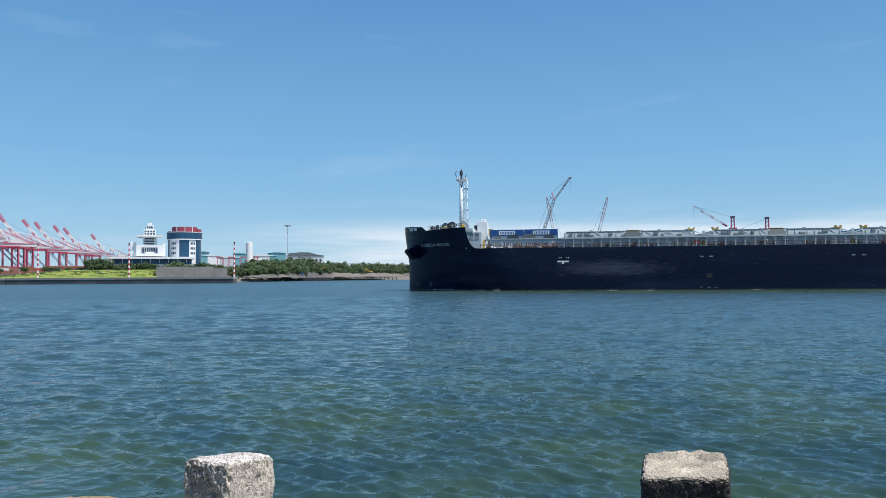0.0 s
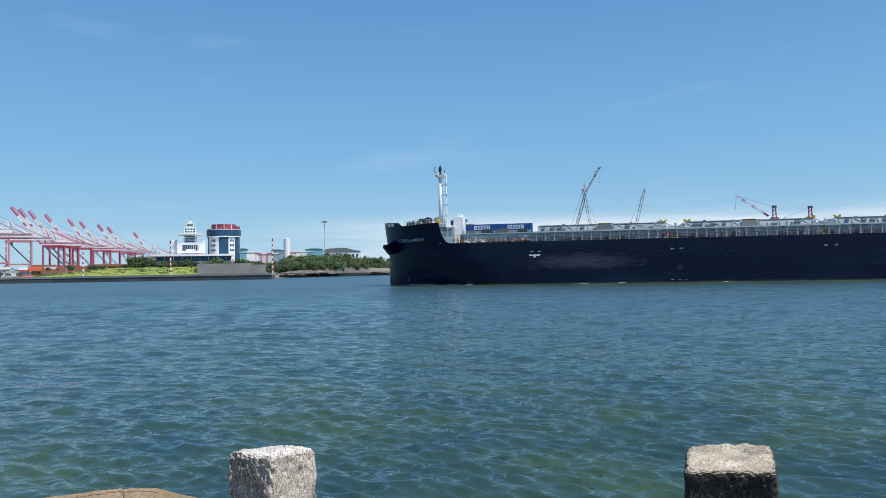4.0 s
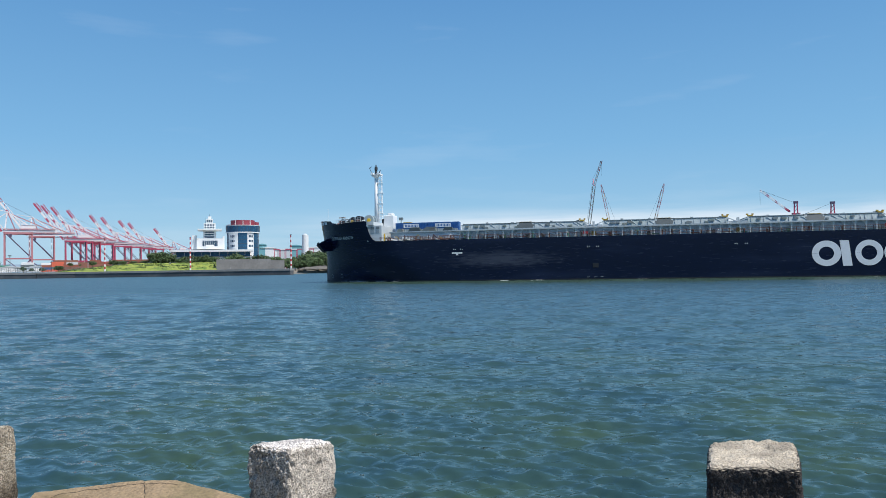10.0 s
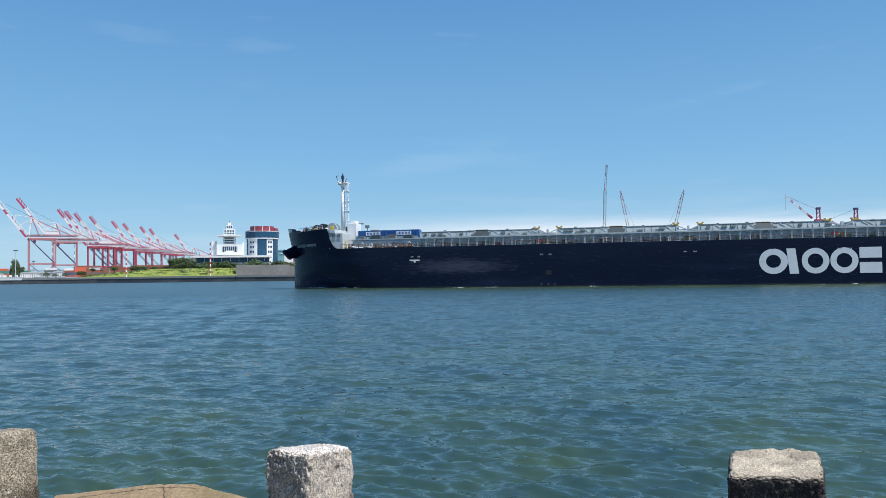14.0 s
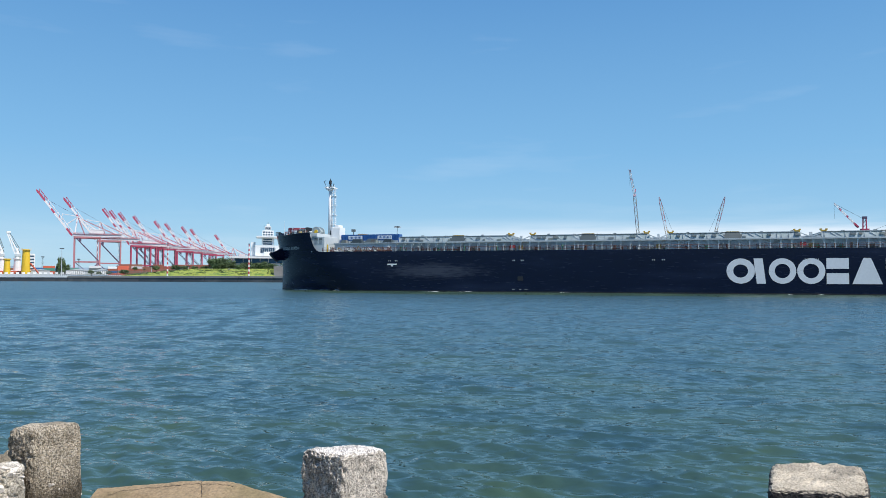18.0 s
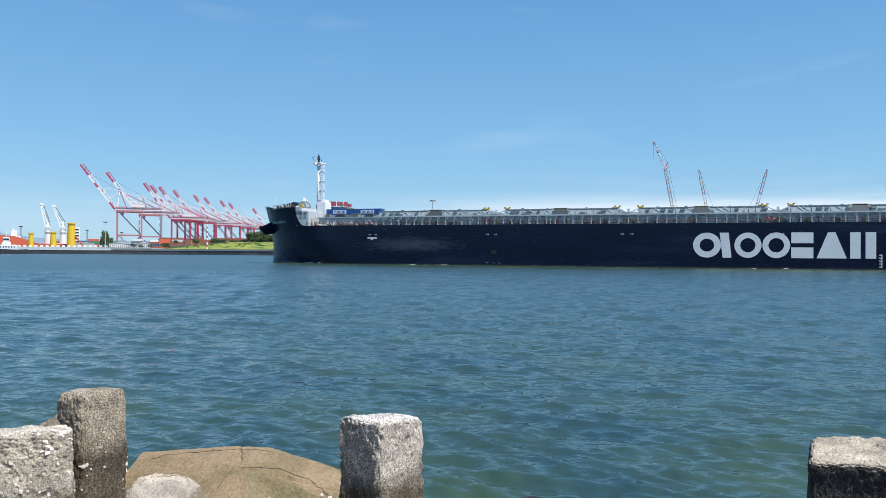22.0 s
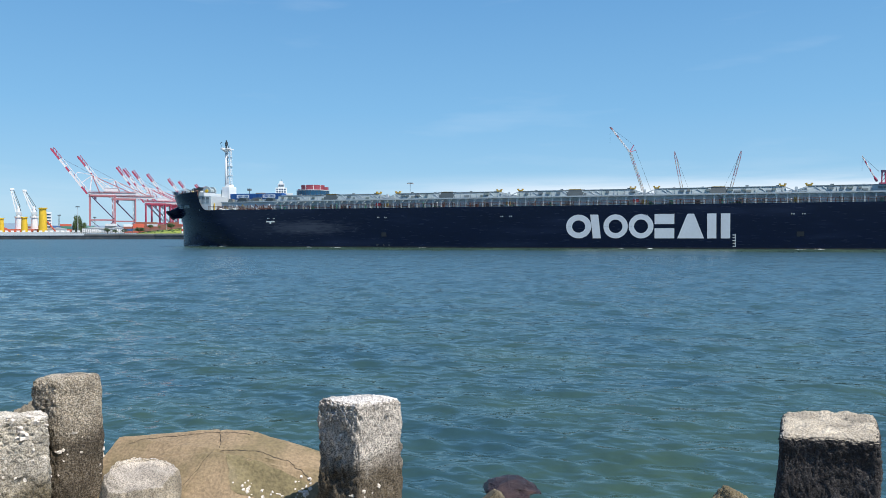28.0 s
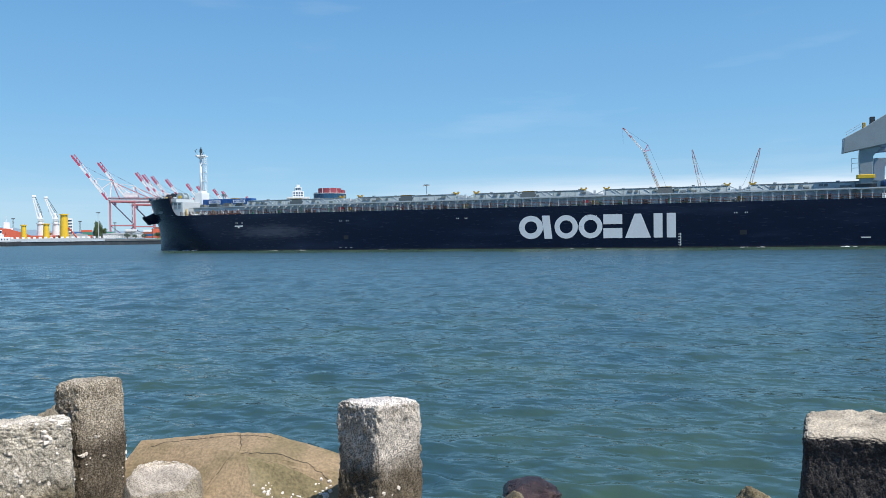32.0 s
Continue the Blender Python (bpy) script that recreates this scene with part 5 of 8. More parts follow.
def sts_crane(red, boom_angle=54.0):
    """A ship-to-shore container crane; x to the water (boom), y along the quay; z up from the rails."""
    R, W, D = M[red], M["crane_white"], M["crane_dark"]
    c = thing("container_crane", ("faded pink" if red == "crane_pink" else "crimson") + " and white ship-to-shore container crane with raised boom", "crane", "container cranes on the far quay")
    def bar(name, p, q, w, mt, h=None):
        bm = BM()
        beam(bm, p, q, w, h or w)
        return part(name, bm, mt, c)
    # one landside leg and the thin braces take the dark shade colour
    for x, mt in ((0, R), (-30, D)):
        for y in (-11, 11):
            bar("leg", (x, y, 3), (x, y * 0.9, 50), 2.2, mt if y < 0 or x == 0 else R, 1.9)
            bm = BM()
            box(bm, x - 1.3, x + 1.3, y - 5, y + 5, 0.3, 1.7)
            for k in range(4):
                box(bm, x - 1.0, x + 1.0, y - 4.6 + 2.5 * k, y - 2.9 + 2.5 * k, 1.7, 3)
            part("bogie", bm, D, c)
    for y in (-11, 11):
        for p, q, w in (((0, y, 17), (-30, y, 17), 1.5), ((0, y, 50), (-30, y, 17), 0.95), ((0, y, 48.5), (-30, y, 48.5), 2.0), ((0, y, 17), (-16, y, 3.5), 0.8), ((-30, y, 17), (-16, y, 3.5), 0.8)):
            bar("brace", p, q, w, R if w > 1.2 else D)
    for x in (0, -30):
        for z in (17, 34, 49):
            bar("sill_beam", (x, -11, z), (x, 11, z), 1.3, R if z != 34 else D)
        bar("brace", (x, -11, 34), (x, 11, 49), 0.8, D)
    # stair tower up a landside leg
    for k in range(9):
        z = 5 + 4.6 * k
        bar("stair", (-27, 10 if k % 2 else 5, z), (-27, 5 if k % 2 else 10, z + 4.6), 0.7, W)
    # trolley girders towards the land, with their ties, rails and machine house
    for y in (-3.4, 3.4):
        bar("girder", (2, y, 51.5), (-56, y, 51.5), 1.7, W if y > 0 else R, 2.8)
        bar("walkway", (2, y * 1.5, 53.4), (-56, y * 1.5, 53.4), 0.5, R)
        bar("handrail", (2, y * 1.6, 54.8), (-56, y * 1.6, 54.8), 0.22, R)
    for k in range(9):
        bar("girder_tie", (-2 - 6.4 * k, -5.4, 53.2), (-2 - 6.4 * k, 5.4, 53.2), 0.6, R if k % 2 else W)
        bar("hanger", (-2 - 6.4 * k, -4.8, 48.2), (-5 - 6.4 * k, -4.8, 53.2), 0.5, R)
    bar("festoon_rail", (2, -4.8, 48.2), (-54, -4.8, 48.2), 0.6, R)
    bm = BM()
    box(bm, -34, -18, -5, 5, 53.3, 59)
    box(bm, -34.4, -17.6, -5.4, 5.4, 59, 59.5)
    house = part("machine_house", bm, W, c, "white machinery house")
    for k in range(4):
        bm = BM()
        box(bm, -32.5 + 3.6 * k, -30.5 + 3.6 * k, -5.1, -5.0, 55, 57.2)
        part("louvre", bm, R, house)
    bm = BM()
    box(bm, -8, -5, 3.5, 6.5, 43.5, 47.5)
    part("cab", bm, D, c)
    # A-frame
    for y in (-4, 4):
        bar("a_frame", (0, y, 50), (-3, y * 0.5, 76), 1.4, W if y > 0 else R)
        bar("a_frame", (-12, y, 52), (-3, y * 0.5, 76), 1.0, W if y < 0 else R)
        bar("back_stay", (-3, y * 0.5, 76), (-32, y, 54), 1.0, W)
        bar("back_stay", (-3, y * 0.5, 75), (-50, y, 53), 0.7, R)
    for z, x in ((59, -1), (68, -2), (76, -3)):
        bar("apex_beam", (x, -3.4, z), (x, 3.4, z), 1.2, W if z > 70 else R)
    # raised boom: twin banded girders with top chords and lacing, red outer end
    ca, sa = math.cos(radians(boom_angle)), math.sin(radians(boom_angle))
    R = M["crane_red"]
    L = 70.0
    def on(t, y, up):
        return (3 + ca * L * t - sa * up, y, 51 + sa * L * t + ca * up)
    for y in (-2.9, 2.9):
        bands = ((0, 0.3, W), (0.3, 0.64, R), (0.64, 0.77, W), (0.77, 1.0, R)) if y < 0 else ((0, 0.16, R), (0.16, 0.5, W), (0.5, 0.6, R), (0.6, 0.77, W), (0.77, 1.0, R))
        for a, b, mt in bands:
            bar("boom_section", on(a, y, 0), on(b, y, 0), 1.5, mt, 2.4)
            bar("boom_chord", on(a, y * 0.75, 3.6), on(b, y * 0.75, 3.6), 0.7, W if mt is R and b < 0.7 else mt)
    for k in range(14):
        t = (k + 0.5) / 14
        mt = R if t > 0.75 or k % 4 == 1 else W
        bar("boom_tie", on(t, -2.9, 0), on(t + 0.05, 2.9, 0), 0.7, mt)
        bar("boom_lacing", on(t - 0.03, -2.9, 0), on(t + 0.04, -2.2, 3.6), 0.6, mt)
    # folded fore stays lying along the boom
    for y in (-2.2, 2.2):
        bar("fore_stay", (-3, y, 76), on(0.42, y, 7), 0.5, W)
        bar("fore_stay", on(0.42, y, 7), on(0.34, y, 1), 0.6, W)
        bar("fore_stay", (-3, y, 75), on(0.22, y, 2), 0.8, W)
    bar("fore_stay", (-3, 0, 76.5), on(0.8, 0, 2), 0.28, D)
    return c


def container_cranes():
    pink, red = sts_crane("crane_pink"), sts_crane("crane_red")
    rail_z = 6.0
    # bearings and distances of the boom tips give the crane places
    tips = [(36.53, 1081), (34.90, 1174), (32.48, 1335), (32.04, 1370), (31.46, 1405), (30.50, 1472), (29.10, 1584), (28.38, 1646), (27.25, 1742), (26.64, 1817), (24.93, 2041)]
    ca, sa = math.cos(radians(54)), math.sin(radians(54))
    for k, (b, d) in enumerate(tips):
        tip = shore(b, d)
        turn = 180 + 33           # boom towards the water on the left
        way = Vector((math.cos(radians(turn)), math.sin(radians(turn)), 0))
        foot = tip - way * (3 + ca * 70)
        m = pose(foot.x, foot.y, rail_z, 0, 0, turn)
        if k in (0, 2):
            (pink if k == 0 else red).matrix_world = m
        else:
            copy_thing(pink if k < 2 else red, m)


def control_tower():
    W, Gl = M["white"], M["glass"]
    m = facing(21.1, 700, 5.0)
    b = thing("harbour_control_building", "white stepped harbour control tower above a low glazed hall", "building", m=m)
    u = 700 * math.tan(radians(1.0))       # metres a degree
    def slab(name, x0, x1, y0, y1, z0, z1, mt, lab="", bev=0.0):
        bm = BM()
        box(bm, x0 * u, x1 * u, y0, y1, z0 - 5, z1 - 5)
        if bev:
            bevelled(bm, bev)
        return part(name, bm, mt, b, lab)
    # low hall with a glazed band and a white roof
    slab("hall_base", -2.5, 2.9, 2, 34, 5, 16.4, W)
    slab("hall_glazing", -2.45, 2.85, 1.2, 34, 16.4, 20.8, M["slate_blue"], "blue glazed band")
    slab("hall_roof", -2.75, 3.05, -2.5, 36, 20.8, 22.6, W, "white overhanging roof")
    for k in range(9):
        slab("mullion", -2.4 + k * 0.61, -2.4 + k * 0.61 + 0.025, 1.0, 1.3, 17.2, 20.8, W)
    # tower
    slab("tower_base", -0.92, 0.92, 6, 28, 23.4, 33.0, W)
    slab("tower_glazing", -0.55, 0.55, 5.8, 6.1, 26.0, 31.0, Gl)
    for k in range(8):
        slab("mullion", -0.52 + k * 0.145, -0.50 + k * 0.145, 5.6, 5.9, 26.0, 31.0, W)
    slab("porch", -0.3, 0.3, 5.0, 6.2, 23.4, 27.2, W)
    slab("tower_shaft", -0.46, 0.46, 8, 24, 33.0, 40.3, W)
    for k in range(3):
        slab("window_band", -0.36, 0.30, 7.85, 8.05, 33.8 + k * 2.2, 34.9 + k * 2.2, Gl)
    slab("gallery", -0.85, 0.85, 4, 26, 40.3, 41.6, W, "wide white gallery slab")
    slab("tower_top", -0.42, 0.42, 9, 23, 41.6, 47.0, W)
    for k in range(2):
        for j in range(4):
            slab("window", -0.36 + j * 0.19, -0.24 + j * 0.19, 8.85, 9.05, 42.4 + k * 2.2, 43.8 + k * 2.2, Gl)
    slab("lantern", -0.24, 0.24, 11, 21, 47.0, 51.0, W)
    for j in range(3):
        slab("window", -0.2 + j * 0.14, -0.1 + j * 0.14, 10.85, 11.05, 48.0, 50.0, Gl)
    slab("lantern_cap", -0.12, 0.12, 13, 19, 51.0, 53.4, W)
    bm = BM()
    tube(bm, (0, 16, 48), (0, 16, 50.5), 0.18, 0.08, 6)
    tube(bm, (-0.3 * u, 16, 42), (-0.3 * u, 16, 47), 0.1, 0.06, 6)
    part("aerial", bm, M["steel"], b)
    slab("side_wing", -1.25, -0.92, 10, 24, 23.4, 36.0, W)
    slab("side_wing", 0.92, 1.05, 10, 24, 23.4, 35.0, W)


def round_building():
    m = facing(18.75, 735, 5.0) @ Matrix.Diagonal((1.062, 1.062, 1.062, 1))
    b = thing("round_office_building", "round white office tower with blue glass and a red crown", "building", m=m)
    r = 14.0
    def drum(name, r_, z0, z1, mt, a0=0, a1=360, lab="", n=64, y=14.0):
        bm = BM()
        steps = max(3, int(n * (a1 - a0) / 360))
        outer = [(r_ * math.cos(radians(a0 + (a1 - a0) * k / steps)), y + r_ * math.sin(radians(a0 + (a1 - a0) * k / steps))) for k in range(steps + (a1 - a0 < 360))]
        if a1 - a0 < 360:
            ri = r_ - 0.8
            outer += [(ri * math.cos(radians(a0 + (a1 - a0) * k / steps)), y + ri * math.sin(radians(a0 + (a1 - a0) * k / steps))) for k in range(steps, -1, -1)]
        prism(bm, outer, "z", z0 - 5, z1 - 5)
        return part(name, bm, mt, b, lab)
    drum("body", r, 5, 39.5, M["white"])
    # glass strips on the curved wall: angles with 270 towards the viewer
    for a0, a1 in ((252, 286), (312, 358), (190, 206)):
        drum("glass_strip", r + 0.12, 14, 37.6, M["slate_blue"], a0, a1, "blue glass strip")
        for z in np.arange(17.5, 37, 3.4):
            drum("transom", r + 0.2, z, z + 0.25, M["steel"], a0, a1)
    for z in (20.5, 24.8, 29.1, 33.4):
        for a in (220, 227, 234, 291, 297, 303):
            drum("window", r + 0.1, z, z + 2.0, M["glass"], a, a + 4.5)
    drum("belt", r + 1.0, 37.6, 38.4, M["white"])
    drum("glass_crown", r + 0.9, 38.4, 44.0, M["slate_blue"], lab="blue glass top storeys")
    for k in range(40):
        a = k * 9
        drum("mullion", r + 1.0, 38.4, 44.0, M["steel"], a, a + 0.7)
    drum("roof_ring", r + 1.1, 44.0, 44.6, M["pale_grey"])
    drum("red_crown", r - 3.2, 44.6, 49.2, M["maroon"], lab="red drum on the roof")
    drum("red_screen", r + 0.3, 40.5, 45.2, M["maroon"], 176, 214, "red screen wall")
    drum("red_screen", r + 0.3, 42.5, 47.4, M["maroon"], 322, 360, "red screen wall")
    for a in (232, 270, 305):
        drum("fin", r - 2.9, 44.6, 49.4, M["white"], a, a + 2.2)


def striped_pole(bearing, dist, top):
    p = thing("marker_pole", "tall red and white banded marker pole on the quay", "pole", "marker poles", m=facing(bearing, dist, 4.55))
    n = 14
    h = (top - 4.55) / n
    for k in range(n):
        bm = BM()
        tube(bm, (0, 0, k * h), (0, 0, (k + 1) * h), 0.62 - 0.012 * k, 0.62 - 0.012 * (k + 1), 10)
        part("band", bm, M["red"] if k % 2 else M["white"], p)
    bm = BM()
    box(bm, -0.7, 0.7, -0.7, 0.7, n * h, n * h + 0.5)
    part("lamp_head", bm, M["steel"], p)


def far_things():
    for b, d, e in ((28.14, 648, 2.40), (22.46, 630, 2.47), (15.27, 606, 2.62)):
        striped_pole(b, d, high(e, d))
    # grey wall by the quay with panels
    w = thing("retaining_wall", "plain grey concrete retaining wall beside the lawn", "wall")
    for k in range(5):
        b0, b1 = 20.65 - 4.9 * k / 5, 20.65 - 4.9 * (k + 1) / 5 + 0.004
        p, q = shore(b0, 626 - 8 * k / 5), shore(b1, 626 - 8 * (k + 1) / 5)
        bm = BM()
        top = 12.7 - (1.2 if k > 3 else 0.0)
        vs = [bm.verts.new((v.x * s, v.y * s, z)) for z in (4.4, top) for v, s in ((p, 1), (q, 1), (q, 1.02), (p, 1.02))]
        for f in ((3, 2, 1, 0), (4, 5, 6, 7), (0, 1, 5, 4), (1, 2, 6, 5), (2, 3, 7, 6), (3, 0, 4, 7)):
            bm.faces.new([vs[j] for j in f])
        bmesh.ops.recalc_face_normals(bm, faces=bm.faces)
        part("wall_panel", bm, M["quay"], w)
    # tank
    t = thing("storage_silo", "tall white storage silo", "silo", m=facing(14.2, 900, 5.5))
    bm = BM()
    tube(bm, (0, 0, 0), (0, 0, high(2.62, 900) - 5.5), 3.9, 3.9, 24)
    part("shell", bm, M["white"], t, smooth=False)
    bm = BM()
    tube(bm, (0, 0, high(2.62, 900) - 5.5), (0, 0, high(2.72, 900) - 5.5), 3.2, 1.0, 20)
    part("cap", bm, M["pale_grey"], t)
    # large hall
    h = thing("large_hall", "white hall with a low grey pitched roof", "building", m=facing(10.1, 1000, 5.5))
    bm = BM()
    box(bm, -24.5, 24.5, 0, 40, 0, 26.5)
    body = part("wall", bm, M["white"], h)
    for k in range(9):
        bm = BM()
        box(bm, -23 + k * 5.2, -20.4 + k * 5.2, -0.3, 0.2, 19, 23)
        part("window", bm, M["glass"], h)
    bm = BM()
    prism(bm, [(-25, 26.5), (-21, 30.2), (-6, 31.6), (6, 31.2), (13, 28.9), (25, 26.9)], "y", -1, 40)
    part("roof", bm, M["dark_grey"], h, "grey low-pitched roof")
    # floodlight mast
    for b, e in ((11.4, 3.95),):
        lm = thing("floodlight_mast", "tall slim floodlight mast with a ring of lamps", "light mast", m=facing(b, 900, 5.5))
        top = high(e, 900) - 5.5
        bm = BM()
        tube(bm, (0, 0, 0), (0, 0, top), 0.6, 0.3, 8)
        part("pole", bm, M["pale_grey"], lm)
        bm = BM()
        tube(bm, (0, 0, top - 1.4), (0, 0, top), 3.4, 3.4, 12)
        part("lamp_ring", bm, M["steel"], lm)
        for k in range(6):
            bm = BM()
            box(bm, -4.0 + k * 1.5, -3.2 + k * 1.5, -3.6, -2.6, top - 1.9, top - 0.5)
            part("floodlight", bm, M["pale_grey"], lm)
    # stacked containers below the cranes
    rnd = random.Random(11)
    cols = (M["brown_box"], M["brown_box"], M["rust_box"], M["brown_box"], M["rust_box"], M["dark_grey"], M["rust_box"], M["brown_box"], M["pale_grey"])
    bm = BM()
    box(bm, -6.1, 6.1, 0, 2.44, 0, 2.6)
    proto = part("container", bevelled(bm, 0.08), M["orange"])
    meshes = []
    for mt in cols:
        me = proto.data.copy()
        me.materials.clear()
        me.materials.append(mt)
        meshes.append(me)
    bpy.data.objects.remove(proto)
    for k in range(9):
        b = 30.9 - 0.72 * k
        s = thing("container_stack", "stack of rust-red and orange freight containers", "container stack", "container stacks", m=facing(b, 960, 5.6))
        for row in range(2):
            for tier in range(rnd.choice((4, 5, 5)) - row):
                o = new("container", rnd.choice(meshes))
                o.parent = s
                o.location = (rnd.uniform(-0.2, 0.2), row * -2.7, tier * 2.62)
    # hills, with the haze put into their blue-grey colour
    bm = BM()
    prev = None
    for k in range(61):
        b = 52 - 20 * k / 60
        z = 52 + 30 * math.exp(-((b - 42) / 3.0) ** 2) + 20 * math.exp(-((b - 48) / 5.0) ** 2) + 14 * noise.noise(Vector((b * 0.9, 3, 0)))
        cur = (bm.verts.new(shore(b, 4100, -1)), bm.verts.new(shore(b, 4300, z)), bm.verts.new(shore(b, 4450, z * 0.6)))
        if prev:
            bm.faces.new((prev[0], cur[0], cur[1], prev[1]))
            bm.faces.new((prev[1], cur[1], cur[2], prev[2]))
        prev = cur
    tagged(part("backdrop", bm, M["hill"], smooth=True), "low hazy blue hills on the horizon", "hills", kind="structure")


def crawler_crane(dist, foot_b, tip, lattice=2.2, colour="red"):
    """A lattice boom from the ground to its tip, given as bearings and elevations."""
    c = thing("crawler_crane", "red and white lattice-boom crawler crane beyond the ship", "crane", "lattice cranes")
    p = shore(foot_b, dist, 5.5)
    q = shore(tip[0], dist, high(tip[1], dist))
    n = 16
    d = (q - p)
    side = Vector((d.z, 0, -d.x)).normalized() * lattice / 2
    deep = Vector((0, lattice / 2, 0))
    for k in range(n):
        a, b = k / n, (k + 1) / n
        w0, w1 = min(1, a * 6 + 0.35, (1 - a) * 8 + 0.3), min(1, b * 6 + 0.35, (1 - b) * 8 + 0.3)
        bm = BM()
        corners = []
        for t, w in ((a, w0), (b, w1)):
            c0 = p.lerp(q, t)
            corners.append([c0 + side * w + deep * w, c0 - side * w + deep * w, c0 - side * w - deep * w, c0 + side * w - deep * w])
        for i in range(4):
            beam(bm, corners[0][i], corners[1][i], 0.26)
            beam(bm, corners[0][i], corners[1][(i + 1) % 4], 0.14)
        part("boom_section", bm, M[colour] if k > 10 and k != 13 else M["crane_white"] if (k // 2) % 2 else M["tan_paint"], c)
    bm = BM()
    box(bm, -3.5, 3.5, -4, 4, 0.3, 4.5, facing(foot_b, dist + 1, 5.2))
    part("machine_house", bm, M[colour], c)
    back = p + (Vector((p.x - q.x, 0, 0)).normalized() * 9 if abs(p.x - q.x) > 0.1 else Vector((9, 0, 0)))
    bm = BM()
    beam(bm, back + Vector((0, 0, 14)), q, 0.15)
    beam(bm, back + Vector((0, 0, 14)), p, 0.4)
    part("pendant", bm, M["steel"], c)
    return c


land()
quay_wall()
lawn()
container_cranes()
control_tower()
round_building()
far_things()

# ---- vessels, trees, works and cranes along the far shore ----
def excavator(first, m):
    if first is not None:
        return copy_thing(first, m)
    Y, S = M["yellow"], M["steel"]
    e = thing("excavator", "yellow tracked excavator on the far bank", "excavator", "excavators")
    for y in (-1.3, 1.3):
        bm = BM()
        prism(bm, [(-2.3, 0.4), (-1.9, 0.0), (1.9, 0.0), (2.3, 0.4), (1.9, 0.9), (-1.9, 0.9)], "y", y - 0.35, y + 0.35)
        part("track", bm, S, e)
    bm = BM()
    box(bm, -2.6, 1.4, -1.4, 1.4, 1.0, 2.3)
    part("body", bevelled(bm, 0.15), Y, e)
    bm = BM()
    box(bm, 0.2, 1.7, 0.2, 1.4, 2.2, 3.4)
    part("cab", bevelled(bm, 0.1), M["glass"], e)
    for name, p, q, w in (("boom", (1.2, 0, 2.0), (4.6, 0, 5.0), 0.6), ("boom_head", (4.6, 0, 5.0), (6.4, 0, 4.6), 0.55), ("arm", (6.4, 0, 4.7), (7.3, 0, 1.8), 0.45)):
        bm = BM()
        beam(bm, p, q, w, w * 1.3)
        part(name, bm, Y, e)
    bm = BM()
    prism(bm, [(7.0, 1.9), (7.8, 1.6), (7.6, 0.5), (6.6, 0.6)], "y", -0.6, 0.6)
    part("bucket", bm, S, e)
    e.matrix_world = m
    return e


